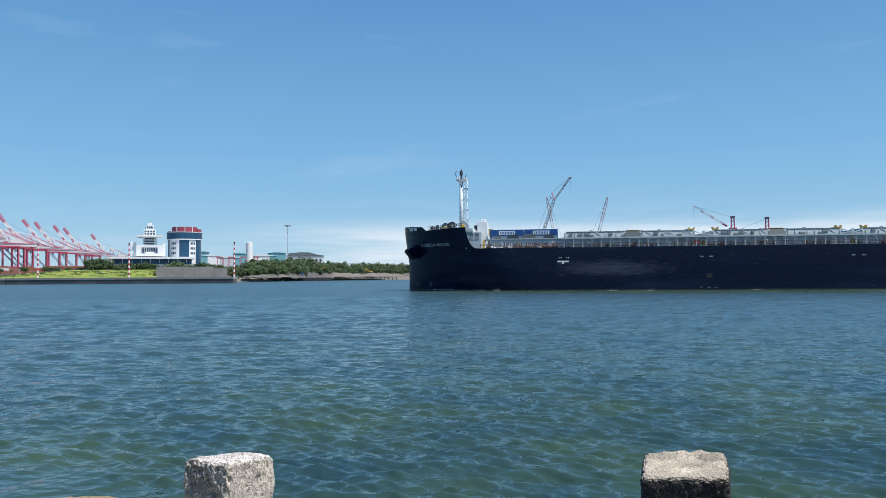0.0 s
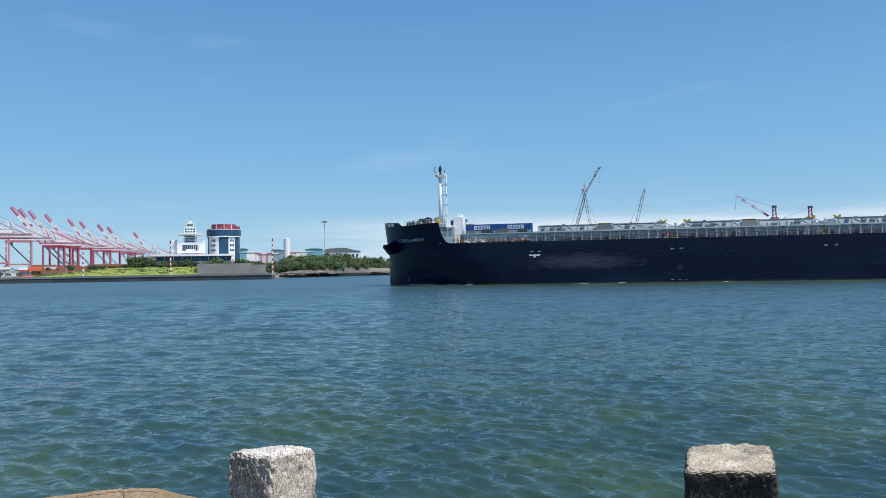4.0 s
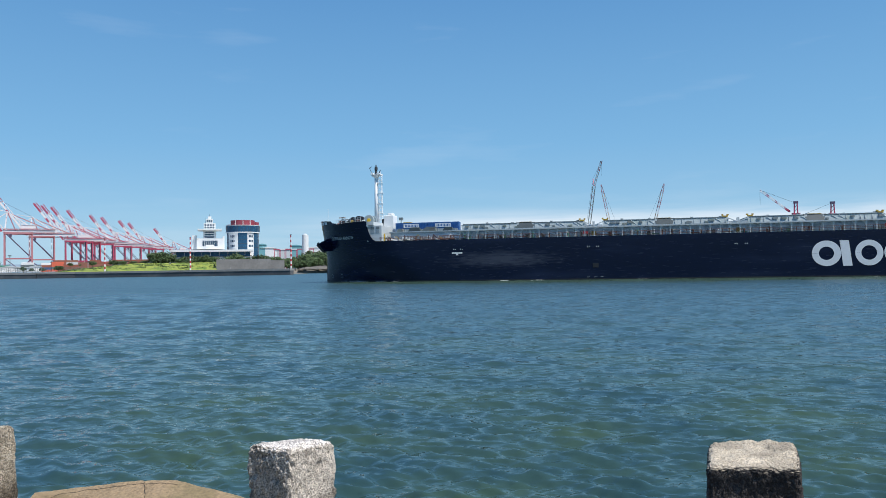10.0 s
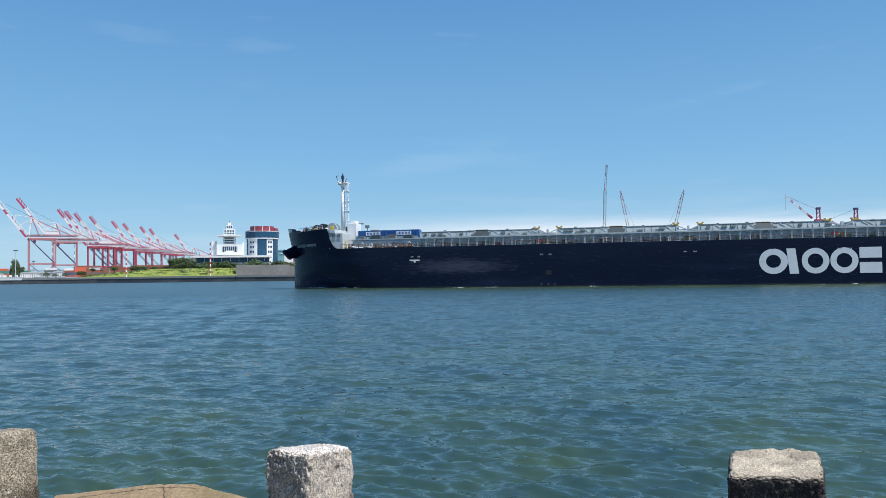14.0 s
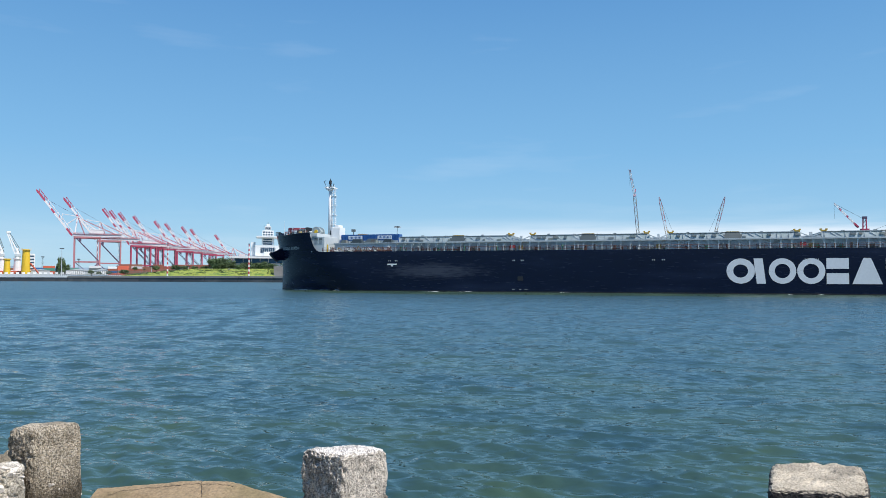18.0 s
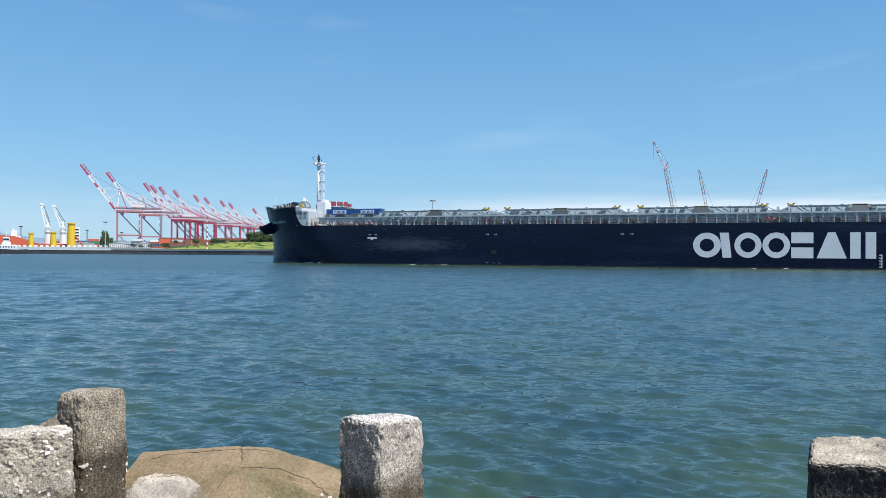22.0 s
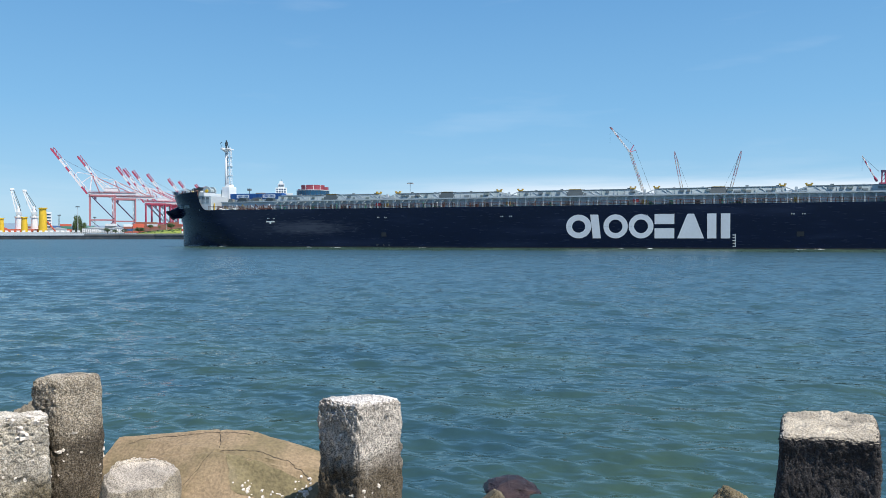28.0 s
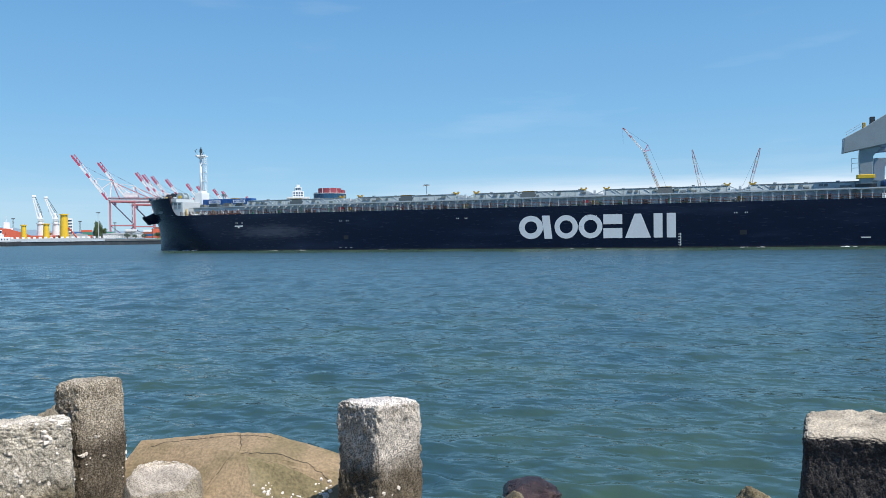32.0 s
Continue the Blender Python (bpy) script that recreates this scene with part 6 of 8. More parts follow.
def bank_works():
    # spoil heaps
    for b, d, w, h, seed in ((8.3, 880, 95, 6.5, 1), (5.0, 950, 90, 5.0, 2), (13.0, 760, 50, 4.0, 3)):
        bm = BM()
        grid = []
        for i in range(31):
            col = []
            for j in range(11):
                u, v = i / 30 * 2 - 1, j / 10 * 2 - 1
                r = max(0.0, 1 - abs(u) ** 2.2) * max(0.0, 1 - v * v)
                z = h * r * (0.75 + 0.4 * noise.noise(Vector((u * 5, v * 2, seed)))) - 0.6
                col.append(bm.verts.new((u * w / 2, v * 12, z)))
            grid.append(col)
        for a, c in zip(grid, grid[1:]):
            for j in range(10):
                bm.faces.new((a[j], c[j], c[j + 1], a[j + 1]))
        bmesh.ops.recalc_face_normals(bm, faces=bm.faces)
        ob = part("earth_mound", bm, M["land"], smooth=True)
        ob.matrix_world = facing(b, d, 5.0)
        tagged(ob, "grey-brown heap of excavated earth", "earth mound")
    first = excavator(None, facing(14.0, 742, 6.0, 170))
    excavator(first, facing(9.0, 862, 10.6, 20))
    excavator(first, facing(5.2, 935, 9.0, 190))
    bm = BM()
    prism(bm, [(-8, 0), (8, 0), (7, 3.4), (2, 3.9), (-6, 3.2)], "y", -2, 2)
    ob = part("tarpaulin_heap", bm, M["blue"])
    ob.matrix_world = facing(10.8, 800, 5.6)
    tagged(ob, "heap covered with a bright blue tarpaulin", "tarpaulin")
    # pontoon
    p = thing("pontoon_barge", "dark flat pontoon barge moored at the bank", "barge", m=facing(9.6, 800, 0))
    bm = BM()
    prism(bm, [(-21, 0.9), (-18, -0.6), (19, -0.6), (21, 0.9), (21, 3.4), (-21, 3.4)], "y", 0, 10)
    part("hull", bevelled(bm, 0.1), M["steel"], p)
    for k in range(7):
        bm = BM()
        tube(bm, (-18 + 6 * k, 0.4, 3.4), (-18 + 6 * k, 0.4, 4.2), 0.3, 0.3, 8)
        part("bollard", bm, M["steel"], p)
    # timber landing stage
    s = thing("landing_stage", "low dark landing stage on piles", "jetty", m=facing(4.9, 905, 0))
    bm = BM()
    box(bm, -28, 28, 0, 5, 2.0, 2.6)
    part("decking", bm, M["quay"], s)
    for k in range(12):
        bm = BM()
        tube(bm, (-27 + 4.9 * k, 0.5, -1), (-27 + 4.9 * k, 0.5, 3.8), 0.35, 0.35, 8)
        part("pile", bm, M["steel"], s)
    # pale port sheds and red-white framework behind the trees
    rnd = random.Random(8)
    for k, (b, w, e, c) in enumerate(((16.9, 24, 1.75, "white"), (15.6, 30, 1.62, "pale_grey"), (14.9, 18, 1.9, "blue_glass"), (13.2, 40, 1.75, "white"), (12.2, 26, 1.95, "blue_glass"), (17.4, 14, 2.0, "blue_glass"))):
        d = 1150
        t = thing("port_shed", ("teal" if c == "blue_glass" else "pale") + " port shed far behind the trees", "shed", "port sheds", m=facing(b, d, 5.5))
        top = high(e, d) - 5.5
        bm = BM()
        box(bm, -w / 2, w / 2, 0, 20, 0, top - 2)
        part("wall", bm, M[c if c != "blue_glass" else "teal"], t)
        bm = BM()
        prism(bm, [(-w / 2 - 1, top - 2), (w / 2 + 1, top - 2), (0, top)], "y", -1, 21)
        part("roof", bm, M[c if c != "blue_glass" else "teal"], t)
    for k in range(7):
        b = 16.3 - 0.42 * k
        t = thing("yard_gantry", "red and white yard gantry frame", "gantry", "yard gantries", m=facing(b, 1000, 5.5))
        top = high(1.55, 1000) - 5.5
        for x in (-3, 3):
            bm = BM()
            beam(bm, (x, 0, 0), (x, 0, top), 0.8)
            part("leg", bm, M["crane_red"], t)
        bm = BM()
        beam(bm, (-4.5, 0, top), (4.5, 0, top), 1.2)
        part("beam", bm, M["crane_white"] if k % 2 else M["crane_red"], t)


def spoil_bank():
    """A long uneven heap of grey spoil in front of the trees."""
    bm = BM()
    prev = None
    for k in range(320):
        b = 14.7 - 14.3 * k / 319
        d = 640 + (15.2 - b) * 31
        h = 4.6 + 2.0 * noise.noise(Vector((b * 1.3, 1, 0))) + 1.1 * noise.noise(Vector((b * 4, 5, 0))) + 0.6 * noise.noise(Vector((b * 13, 9, 0)))
        h *= min(1.0, k / 30, (319 - k) / 20 + 0.2) * (0.55 if b > 12.2 else min(1.0, 0.55 + (12.2 - b) * 0.4))
        cur = []
        for o, q in ((3, -0.3), (4, 0.0), (6, 0.2), (8, 0.35), (10, 0.55), (12, 0.75), (14, 0.9), (17, 1.0), (21, 0.8), (26, -0.1)):
            rough = 0.55 * noise.noise(Vector((b * 9, o * 0.5, 2))) + 0.4 * noise.noise(Vector((b * 24, o, 6)))
            cur.append(bm.verts.new(shore(b, d + o, 4.4 + h * q + rough)))
        if prev:
            for i in range(9):
                bm.faces.new((prev[i], cur[i], cur[i + 1], prev[i + 1]))
        prev = cur
    bmesh.ops.recalc_face_normals(bm, faces=bm.faces)
    tagged(part("spoil_heap", bm, M["spoil"], smooth=False), "long grey-brown heap of spoil on the far bank", "earth heap")


spoil_bank()


def trees():
    # the bank of broad-leaved trees right of the quay's end
    tops = [(15.6, 0.85), (14.9, 1.05), (14.2, 1.35), (13.5, 1.5), (12.8, 1.6), (12.2, 1.5), (11.5, 1.5), (10.9, 1.68), (10.3, 1.72), (9.7, 1.5), (9.1, 1.36), (8.5, 1.3),
            (7.8, 1.3), (7.1, 1.26), (6.4, 1.24), (5.7, 1.22), (5.0, 1.2), (4.3, 1.16), (3.6, 1.14), (2.9, 1.12), (2.2, 1.1), (1.4, 1.1), (0.6, 1.1)]
    rnd = random.Random(21)
    protos = []
    for k in range(6):
        protos.append(tree(40, 60, -40, 1.0, 1.15, 50 + k, M["leaf"], clumps=34))
    for i, (b, e) in enumerate(tops):
        for row in range(3):
            bb = b + rnd.uniform(-0.35, 0.35)
            d = 640 + (15.2 - min(15.2, bb)) * 31 + 25 + row * 24
            z = 5.0
            h = max(3.5, (high(e * (0.68 + 0.16 * row) + rnd.uniform(-0.1, 0.06), d) - z))
            o = copy_thing(protos[(i * 3 + row) % 6], facing(bb, d, z, rnd.uniform(0, 360)))
            o.scale = (h * rnd.uniform(1.0, 1.45),) * 2 + (h,)
    # planted trees and shrubs above the lawn and the wall
    for b, e, d in ((24.6, 1.56, 690), (24.1, 1.5, 694), (31.0, 0.6, 680), (30.3, 0.75, 690), (29.7, 0.62, 690), (28.9, 0.85, 690), (27.6, 0.95, 690), (27.0, 0.9, 690), (26.3, 0.86, 692),
                    (25.6, 0.9, 692), (22.9, 1.12, 680), (22.4, 1.2, 676), (21.8, 1.16, 676), (21.3, 1.22, 674), (20.9, 1.12, 672), (19.5, 1.3, 660), (19.1, 1.22, 660), (17.6, 1.26, 660),
                    (17.1, 1.12, 655), (16.6, 1.2, 655), (16.1, 0.98, 650), (15.8, 0.9, 645), (32.0, 0.45, 740), (32.6, 0.4, 745), (33.1, 0.5, 760), (35.0, 1.45, 880), (34.6, 1.0, 880), (23.4, 1.0, 690), (18.4, 1.15, 660)):
        z = 9.5 if 20.7 < b < 31 else 6.0
        h = high(e, d) - z
        o = copy_thing(protos[int(b * 10) % 6], facing(b, d, z, b * 77))
        o.scale = (h * (1.5 if b < 34 else 0.45),) * 2 + (h,)
        tagged(o, "low dark green shrub tree behind the quay", "tree")
    for p in protos:
        for ch in list(p.children):
            bpy.data.objects.remove(ch)
        bpy.data.objects.remove(p)


def vessels():
    W, Y, O, S = M["white"], M["yellow"], M["orange"], M["steel"]
    # pale apron of the pier with a low parapet
    for k in range(16):
        b0, b1 = 45.0 - 10.6 * k / 16, 45.0 - 10.6 * (k + 1) / 16
        p, q = shore(b0, 748 + (b0 - 36) * 4), shore(b1, 748 + (b1 - 36) * 4)
        if k == 0:
            ap = thing("pier_apron", "pale concrete pier apron with a low parapet", "pier", kind="structure")
        bm = BM()
        vs = [bm.verts.new((v.x * s, v.y * s, z)) for z in (3.2, 6.0) for v, s in ((p, 1), (q, 1), (q, 1.02), (p, 1.02))]
        for f in ((3, 2, 1, 0), (4, 5, 6, 7), (0, 1, 5, 4), (1, 2, 6, 5), (2, 3, 7, 6), (3, 0, 4, 7)):
            bm.faces.new([vs[j] for j in f])
        bmesh.ops.recalc_face_normals(bm, faces=bm.faces)
        part("apron_block", bm, M["pale_grey"], ap)
        for t in (0.25, 0.75):
            c = p.lerp(q, t)
            bm = BM()
            box(bm, -1.2, 1.2, 0.5, 1.5, 6.0, 7.4, pose(c.x, c.y, 0, 0, 0, 40))
            part("parapet", bm, W, ap)
    # heavy-lift vessel behind the pier
    d = 810
    u = d * math.tan(radians(1))
    v = thing("heavy_lift_vessel", "orange-red heavy-lift ship with white deck cranes behind the pier", "ship", m=facing(37.8, d, 0))
    bm = BM()
    prism(bm, [(-2.4 * u, 7.5), (-2.2 * u, -0.5), (2.2 * u, -0.5), (2.5 * u, 9.0), (-2.3 * u, 9.0)], "y", 0, 22)
    part("hull", bm, O, v)
    bm = BM()
    box(bm, 0.55 * u, 1.25 * u, 4, 18, 9, 25.5)
    sup = part("superstructure", bm, W, v, "white superstructure")
    for k in range(5):
        bm = BM()
        box(bm, 0.6 * u, 1.2 * u, 3.7, 4.1, 10.6 + 3 * k, 11.8 + 3 * k)
        part("window_band", bm, M["glass"], sup)
    for x, lean, hh in ((-0.70, -0.42, 3.06), (0.22, -0.62, 2.98)):
        top = high(hh, d)
        tip = Vector(((x + lean) * u, 5, top))
        heel = Vector((x * u - 0.8, 5, 25))
        bm = BM()
        tube(bm, (x * u, 6, 8), (x * u, 6, 20), 3.3, 2.9, 14)
        tube(bm, (x * u, 6, 20), (x * u, 6, 21.2), 3.7, 3.7, 14)
        tube(bm, (x * u, 6, 21.2), (x * u - 0.3, 6, 31), 2.5, 1.2, 12)
        cr = part("deck_crane", bm, W, v, "white pedestal deck crane")
        bm = BM()
        box(bm, x * u - 2.4, x * u + 2.6, 3.4, 5.0, 22.4, 25.4)
        part("operator_cab", bevelled(bm, 0.3), M["pale_grey"], cr)
        bm = BM()
        for a, b in (((-1.4, 0), (-0.5, 0)), ((1.4, 0), (0.5, 0))):
            beam(bm, heel + Vector((a[0], 0, 0)), tip + Vector((b[0], 0, 0)), 0.95)
        part("jib", bm, W, cr, "white box-girder jib")
        bm = BM()
        for k in range(9):
            f, g = k / 9, (k + 1) / 9
            sx = 1 if k % 2 else -1
            beam(bm, heel.lerp(tip, f) + Vector((sx * (1.4 - 0.9 * f), 0, 0)), heel.lerp(tip, g) - Vector((sx * (1.4 - 0.9 * g), 0, 0)), 0.4)
        part("jib_lacing", bm, M["pale_grey"], cr)
        bm = BM()
        box(bm, tip.x - 0.9, tip.x + 2.6, 4.2, 5.8, top - 1.2, top + 0.9)
        part("jib_head", bevelled(bm, 0.3), W, cr)
        bm = BM()
        beam(bm, tip + Vector((2.2, 0, -1)), (x * u + 1.4, 5, 30.5), 0.55)
        beam(bm, tip.lerp(heel, 0.3) + Vector((1.4, 0, 0)), (x * u + 2.0, 5, 26.5), 0.45)
        beam(bm, tip + Vector((2.4, 0, -1)), (tip.x + 2.6, 5, top - 14), 0.22)
        part("jib_stay", bm, M["dark_grey"], cr, "dark luffing wires and ram")
    # yellow foundation pieces
    for b, dia, el in ((37.08, 0.47, 1.84), (38.17, 0.36, 1.20), (39.50, 0.30, 1.12)):
        dd = 795
        f = thing("foundation_piece", "tall yellow steel foundation piece standing on the pier", "steel column", "foundation pieces", m=facing(b, dd, 5.5))
        r = dia / 2 * dd * math.tan(radians(1))
        top = high(el, dd) - 5.5
        bm = BM()
        tube(bm, (0, 0, 0), (0, 0, top), r * 1.2, r * 0.92, 24)
        part("shell", bm, Y, f)
        bm = BM()
        tube(bm, (0, 0, top - 0.9), (0, 0, top - 0.4), r * 1.25, r * 1.25, 24)
        part("platform", bm, Y, f)
        for k in range(10):
            a = k * 0.628
            bm = BM()
            tube(bm, (r * 1.2 * math.cos(a), r * 1.2 * math.sin(a), top - 0.4), (r * 1.2 * math.cos(a), r * 1.2 * math.sin(a), top + 0.8), 0.08, 0.08, 5)
            part("guard_post", bm, Y, f)
        if el > 1.5:
            bm = BM()
            tube(bm, (r * 1.1, -2, top * 0.45), (r * 3.4, -2, 0.5), 0.7, 0.7, 10)
            part("tube_brace", bm, O, f)
    # orange ship further along
    o = thing("orange_ship", "orange-hulled work ship lying beyond the pier", "ship", m=facing(41.6, 860, 0))
    u2 = 860 * math.tan(radians(1))
    bm = BM()
    prism(bm, [(-3.2 * u2, 0), (2.7 * u2, 0), (2.9 * u2, 7.0), (2.2 * u2, 11.5), (1.2 * u2, 16.5), (-1.0 * u2, 19), (-3.2 * u2, 18)], "y", 0, 20)
    part("hull", bm, O, o)
    bm = BM()
    box(bm, 0.7 * u2, 1.5 * u2, 5, 15, 9, 17)
    box(bm, 0.95 * u2, 1.3 * u2, 7, 13, 17, 23)
    part("deckhouse", bm, W, o)
    bm = BM()
    tube(bm, (1.1 * u2, 10, 23), (1.1 * u2, 10, 29), 0.4, 0.2, 6)
    part("mast", bm, W, o)
    # tug on the water
    t = thing("tugboat", "small harbour tug with a dark hull and a white wheelhouse", "boat", m=facing(40.75, 636, 0))
    bm = BM()
    prism(bm, [(-19, 4.6), (-16.5, -0.6), (15, -0.6), (17, 3.4), (5, 2.9), (-6, 3.4)], "y", 0, 10)
    part("hull", bm, S, t)
    bm = BM()
    box(bm, -10, 7, 1, 9, 3.2, 6.4)
    hs = part("deckhouse", bevelled(bm, 0.3), W, t)
    for k in range(6):
        bm = BM()
        box(bm, -8.6 + 2.5 * k, -7.5 + 2.5 * k, 0.9, 1.05, 4.4, 5.4)
        part("porthole", bm, M["glass"], hs)
    bm = BM()
    box(bm, -7, 1.5, 2, 8, 6.4, 8.4)
    part("bridge_deck", bevelled(bm, 0.3), W, t)
    bm = BM()
    box(bm, -6, 0.0, 2.4, 7.6, 8.4, 11.6)
    wh = part("wheelhouse", bevelled(bm, 0.3), W, t)
    bm = BM()
    box(bm, -5.7, -0.3, 2.25, 2.45, 9.6, 10.9)
    part("window_band", bm, M["glass"], wh)
    bm = BM()
    tube(bm, (-3, 5, 11.6), (-3, 5, 17.5), 0.22, 0.12, 6)
    beam(bm, (-4.5, 5, 14), (-1.5, 5, 14), 0.2)
    part("mast", bm, W, t)
    bm = BM()
    tube(bm, (4, 5, 6.4), (4, 5, 10), 1.2, 1.0, 12)
    part("funnel", bm, O, t)
    for k in range(9):
        bm = BM()
        tube(bm, (-15 + 3.6 * k, -0.2, 1.0), (-15 + 3.6 * k, -0.2, 2.4), 0.55, 0.55, 10)
        part("fender", bm, S, t)
    t.scale = (0.70, 0.70, 1.05)
    # a mixed yard of low container stacks behind the pier
    rnd = random.Random(17)
    cols = [M[c] for c in ("brown_box", "blue", "pale_grey", "rust_box", "white", "green_box", "dark_grey", "orange")]
    boxes = []
    for mt in cols:
        bm = BM()
        box(bm, -6.1, 6.1, 0, 2.44, 0, 2.6)
        me = bpy.data.meshes.new("container")
        bevelled(bm, 0.08).to_mesh(me)
        bm.free()
        me.materials.append(mt)
        boxes.append(me)
    for k in range(11):
        b = 37.6 - 0.66 * k + rnd.uniform(-0.1, 0.1)
        st = thing("container_stack", "low mixed stack of blue, grey and rust-red containers", "container stack", "container stacks", m=facing(b, 940 + rnd.uniform(-30, 60), 5.6, rnd.uniform(-25, 25)))
        for tier in range(rnd.choice((2, 3, 3, 4))):
            o = new("container", rnd.choice(boxes))
            o.parent = st
            o.location = (rnd.uniform(-0.4, 0.4), 0, tier * 2.62)
    for b, e in ((36.1, 1.32), (33.9, 1.2), (40.1, 1.5)):
        dd = 900
        mp_ = thing("yard_mast", "slim dark lattice mast in the port yard", "mast", "yard masts", m=facing(b, dd, 5.5))
        top = high(e, dd) - 5.5
        bm = BM()
        for sx in (-0.7, 0.7):
            beam(bm, (sx, 0, 0), (sx * 0.5, 0, top), 0.3)
        for k in range(7):
            beam(bm, (-0.7, 0, top * k / 7), (0.6, 0, top * (k + 1) / 7), 0.2)
        part("lattice", bm, M["dark_grey"], mp_)
        bm = BM()
        box(bm, -1.6, 1.6, -0.6, 0.6, top, top + 0.9)
        part("head", bm, M["steel"], mp_)
    # sheds and a fence under the first cranes
    for b, w, z, c in ((33.9, 22, 4.4, "white"), (33.1, 14, 3.6, "pale_grey"), (36.2, 16, 4.0, "pale_grey"), (32.4, 10, 4.8, "white")):
        s = thing("quay_shed", "low white shed on the quay", "shed", "quay sheds", m=facing(b, 800, 5.5))
        bm = BM()
        box(bm, -w / 2, w / 2, 0, 10, 0, z)
        part("wall", bm, M[c], s)
        bm = BM()
        prism(bm, [(-w / 2 - 0.5, z), (w / 2 + 0.5, z), (0, z + 1.2)], "y", -0.5, 10.5)
        part("roof", bm, M["pale_grey"], s)
    fn = thing("security_fence", "tall grey mesh fence along the quay", "fence")
    for k in range(46):
        b = 35.4 - 6.0 * k / 46
        dd = 700 + (b - 32) * 9
        bm = BM()
        tube(bm, shore(b, dd, 4.4), shore(b, dd, 8.6), 0.14, 0.14, 5)
        part("fence_post", bm, M["dark_grey"], fn)
    for z in (5.6, 6.6, 7.6, 8.5):
        bm = BM()
        for k in range(12):
            b, b2 = 35.4 - 6.0 * k / 12, 35.4 - 6.0 * (k + 1) / 12
            tube(bm, shore(b, 700 + (b - 32) * 9, z), shore(b2, 700 + (b2 - 32) * 9, z), 0.1, 0.1, 5)
        part("fence_rail", bm, M["dark_grey"], fn)
    for b in (34.95, 29.2, 26.7, 23.9):
        st = thing("lamp_post", "slim grey lamp post on the quay", "lamp post", "lamp posts", m=facing(b, 690, 4.5))
        hh = 22 if b > 34 else 8
        bm = BM()
        tube(bm, (0, 0, 0), (0, 0, hh), 0.3, 0.18, 8)
        part("pole", bm, M["pale_grey"], st)
        bm = BM()
        box(bm, -1.6, 1.6, -0.4, 0.4, hh - 0.1, hh + 0.6)
        part("lamp_head", bm, M["steel"], st)


def tower_derrick(bearing, top_el, jib_tip, jib_foot):
    d = 800
    c = thing("luffing_derrick", "red and white luffing derrick beyond the ship", "crane", "derricks")
    p, t = shore(bearing, d, 5.0), shore(bearing, d, high(top_el, d))
    for sx in (-1.6, 1.6):
        bm = BM()
        side = Vector((sx, 0, 0))
        beam(bm, p + side * 2.2, t + side * 0.8, 0.9)
        part("tower_leg", bm, M["crane_red"], c)
    for k in range(6):
        z0, z1 = 0.55 + 0.07 * k, 0.62 + 0.07 * k
        bm = BM()
        beam(bm, p.lerp(t, z0) + Vector((-2.4 + k * 0.2, 0, 0)), p.lerp(t, z1) + Vector((2.4 - k * 0.2, 0, 0)), 0.4)
        part("tower_brace", bm, M["crane_dark"], c)
    bm = BM()
    box(bm, t.x - 1.8, t.x + 1.8, t.y - 1.5, t.y + 1.5, t.z - 1.0, t.z + 1.2)
    part("tower_head", bm, M["crane_dark"], c)
    bm = BM()
    mid = p.lerp(t, 0.78)
    box(bm, mid.x - 3.4, mid.x + 3.4, mid.y - 2, mid.y + 2, mid.z - 2.5, mid.z + 2)
    part("machine_house", bm, M["crane_red"], c)
    if jib_tip:
        a, b = shore(jib_foot[0], d, high(jib_foot[1], d)), shore(jib_tip[0], d, high(jib_tip[1], d))
        reach, zero = b - a, Vector((0, 0, 0))
        bm = BM()
        beam(bm, zero, reach * 0.12, 1.6)
        jib = part("jib", bm, M["crane_red"], c, "red and white lattice jib")
        jib.location = a
        side = Vector((-reach.z, 0, reach.x)).normalized() * 0.9
        for k in range(9):
            p0, p1 = reach * (0.1 + 0.1 * k), reach * (0.2 + 0.1 * k)
            mt = M["crane_white"] if k % 3 else M["crane_red"]
            for q0, q1, w in ((p0 + side, p1 + side, 0.4), (p0 - side, p1 - side, 0.4), (p0 + side, p1 - side, 0.3)):
                bm = BM()
                beam(bm, q0, q1, w)
                part("jib_chord" if w > 0.35 else "lacing", bm, mt, jib)
        for q0, q1, w in ((t - a, reach, 0.18), (reach, reach - Vector((0, 0, 14)), 0.14)):
            bm = BM()
            beam(bm, q0, q1, w)
            part("hoist_rope", bm, M["steel"], jib)
        return jib, a


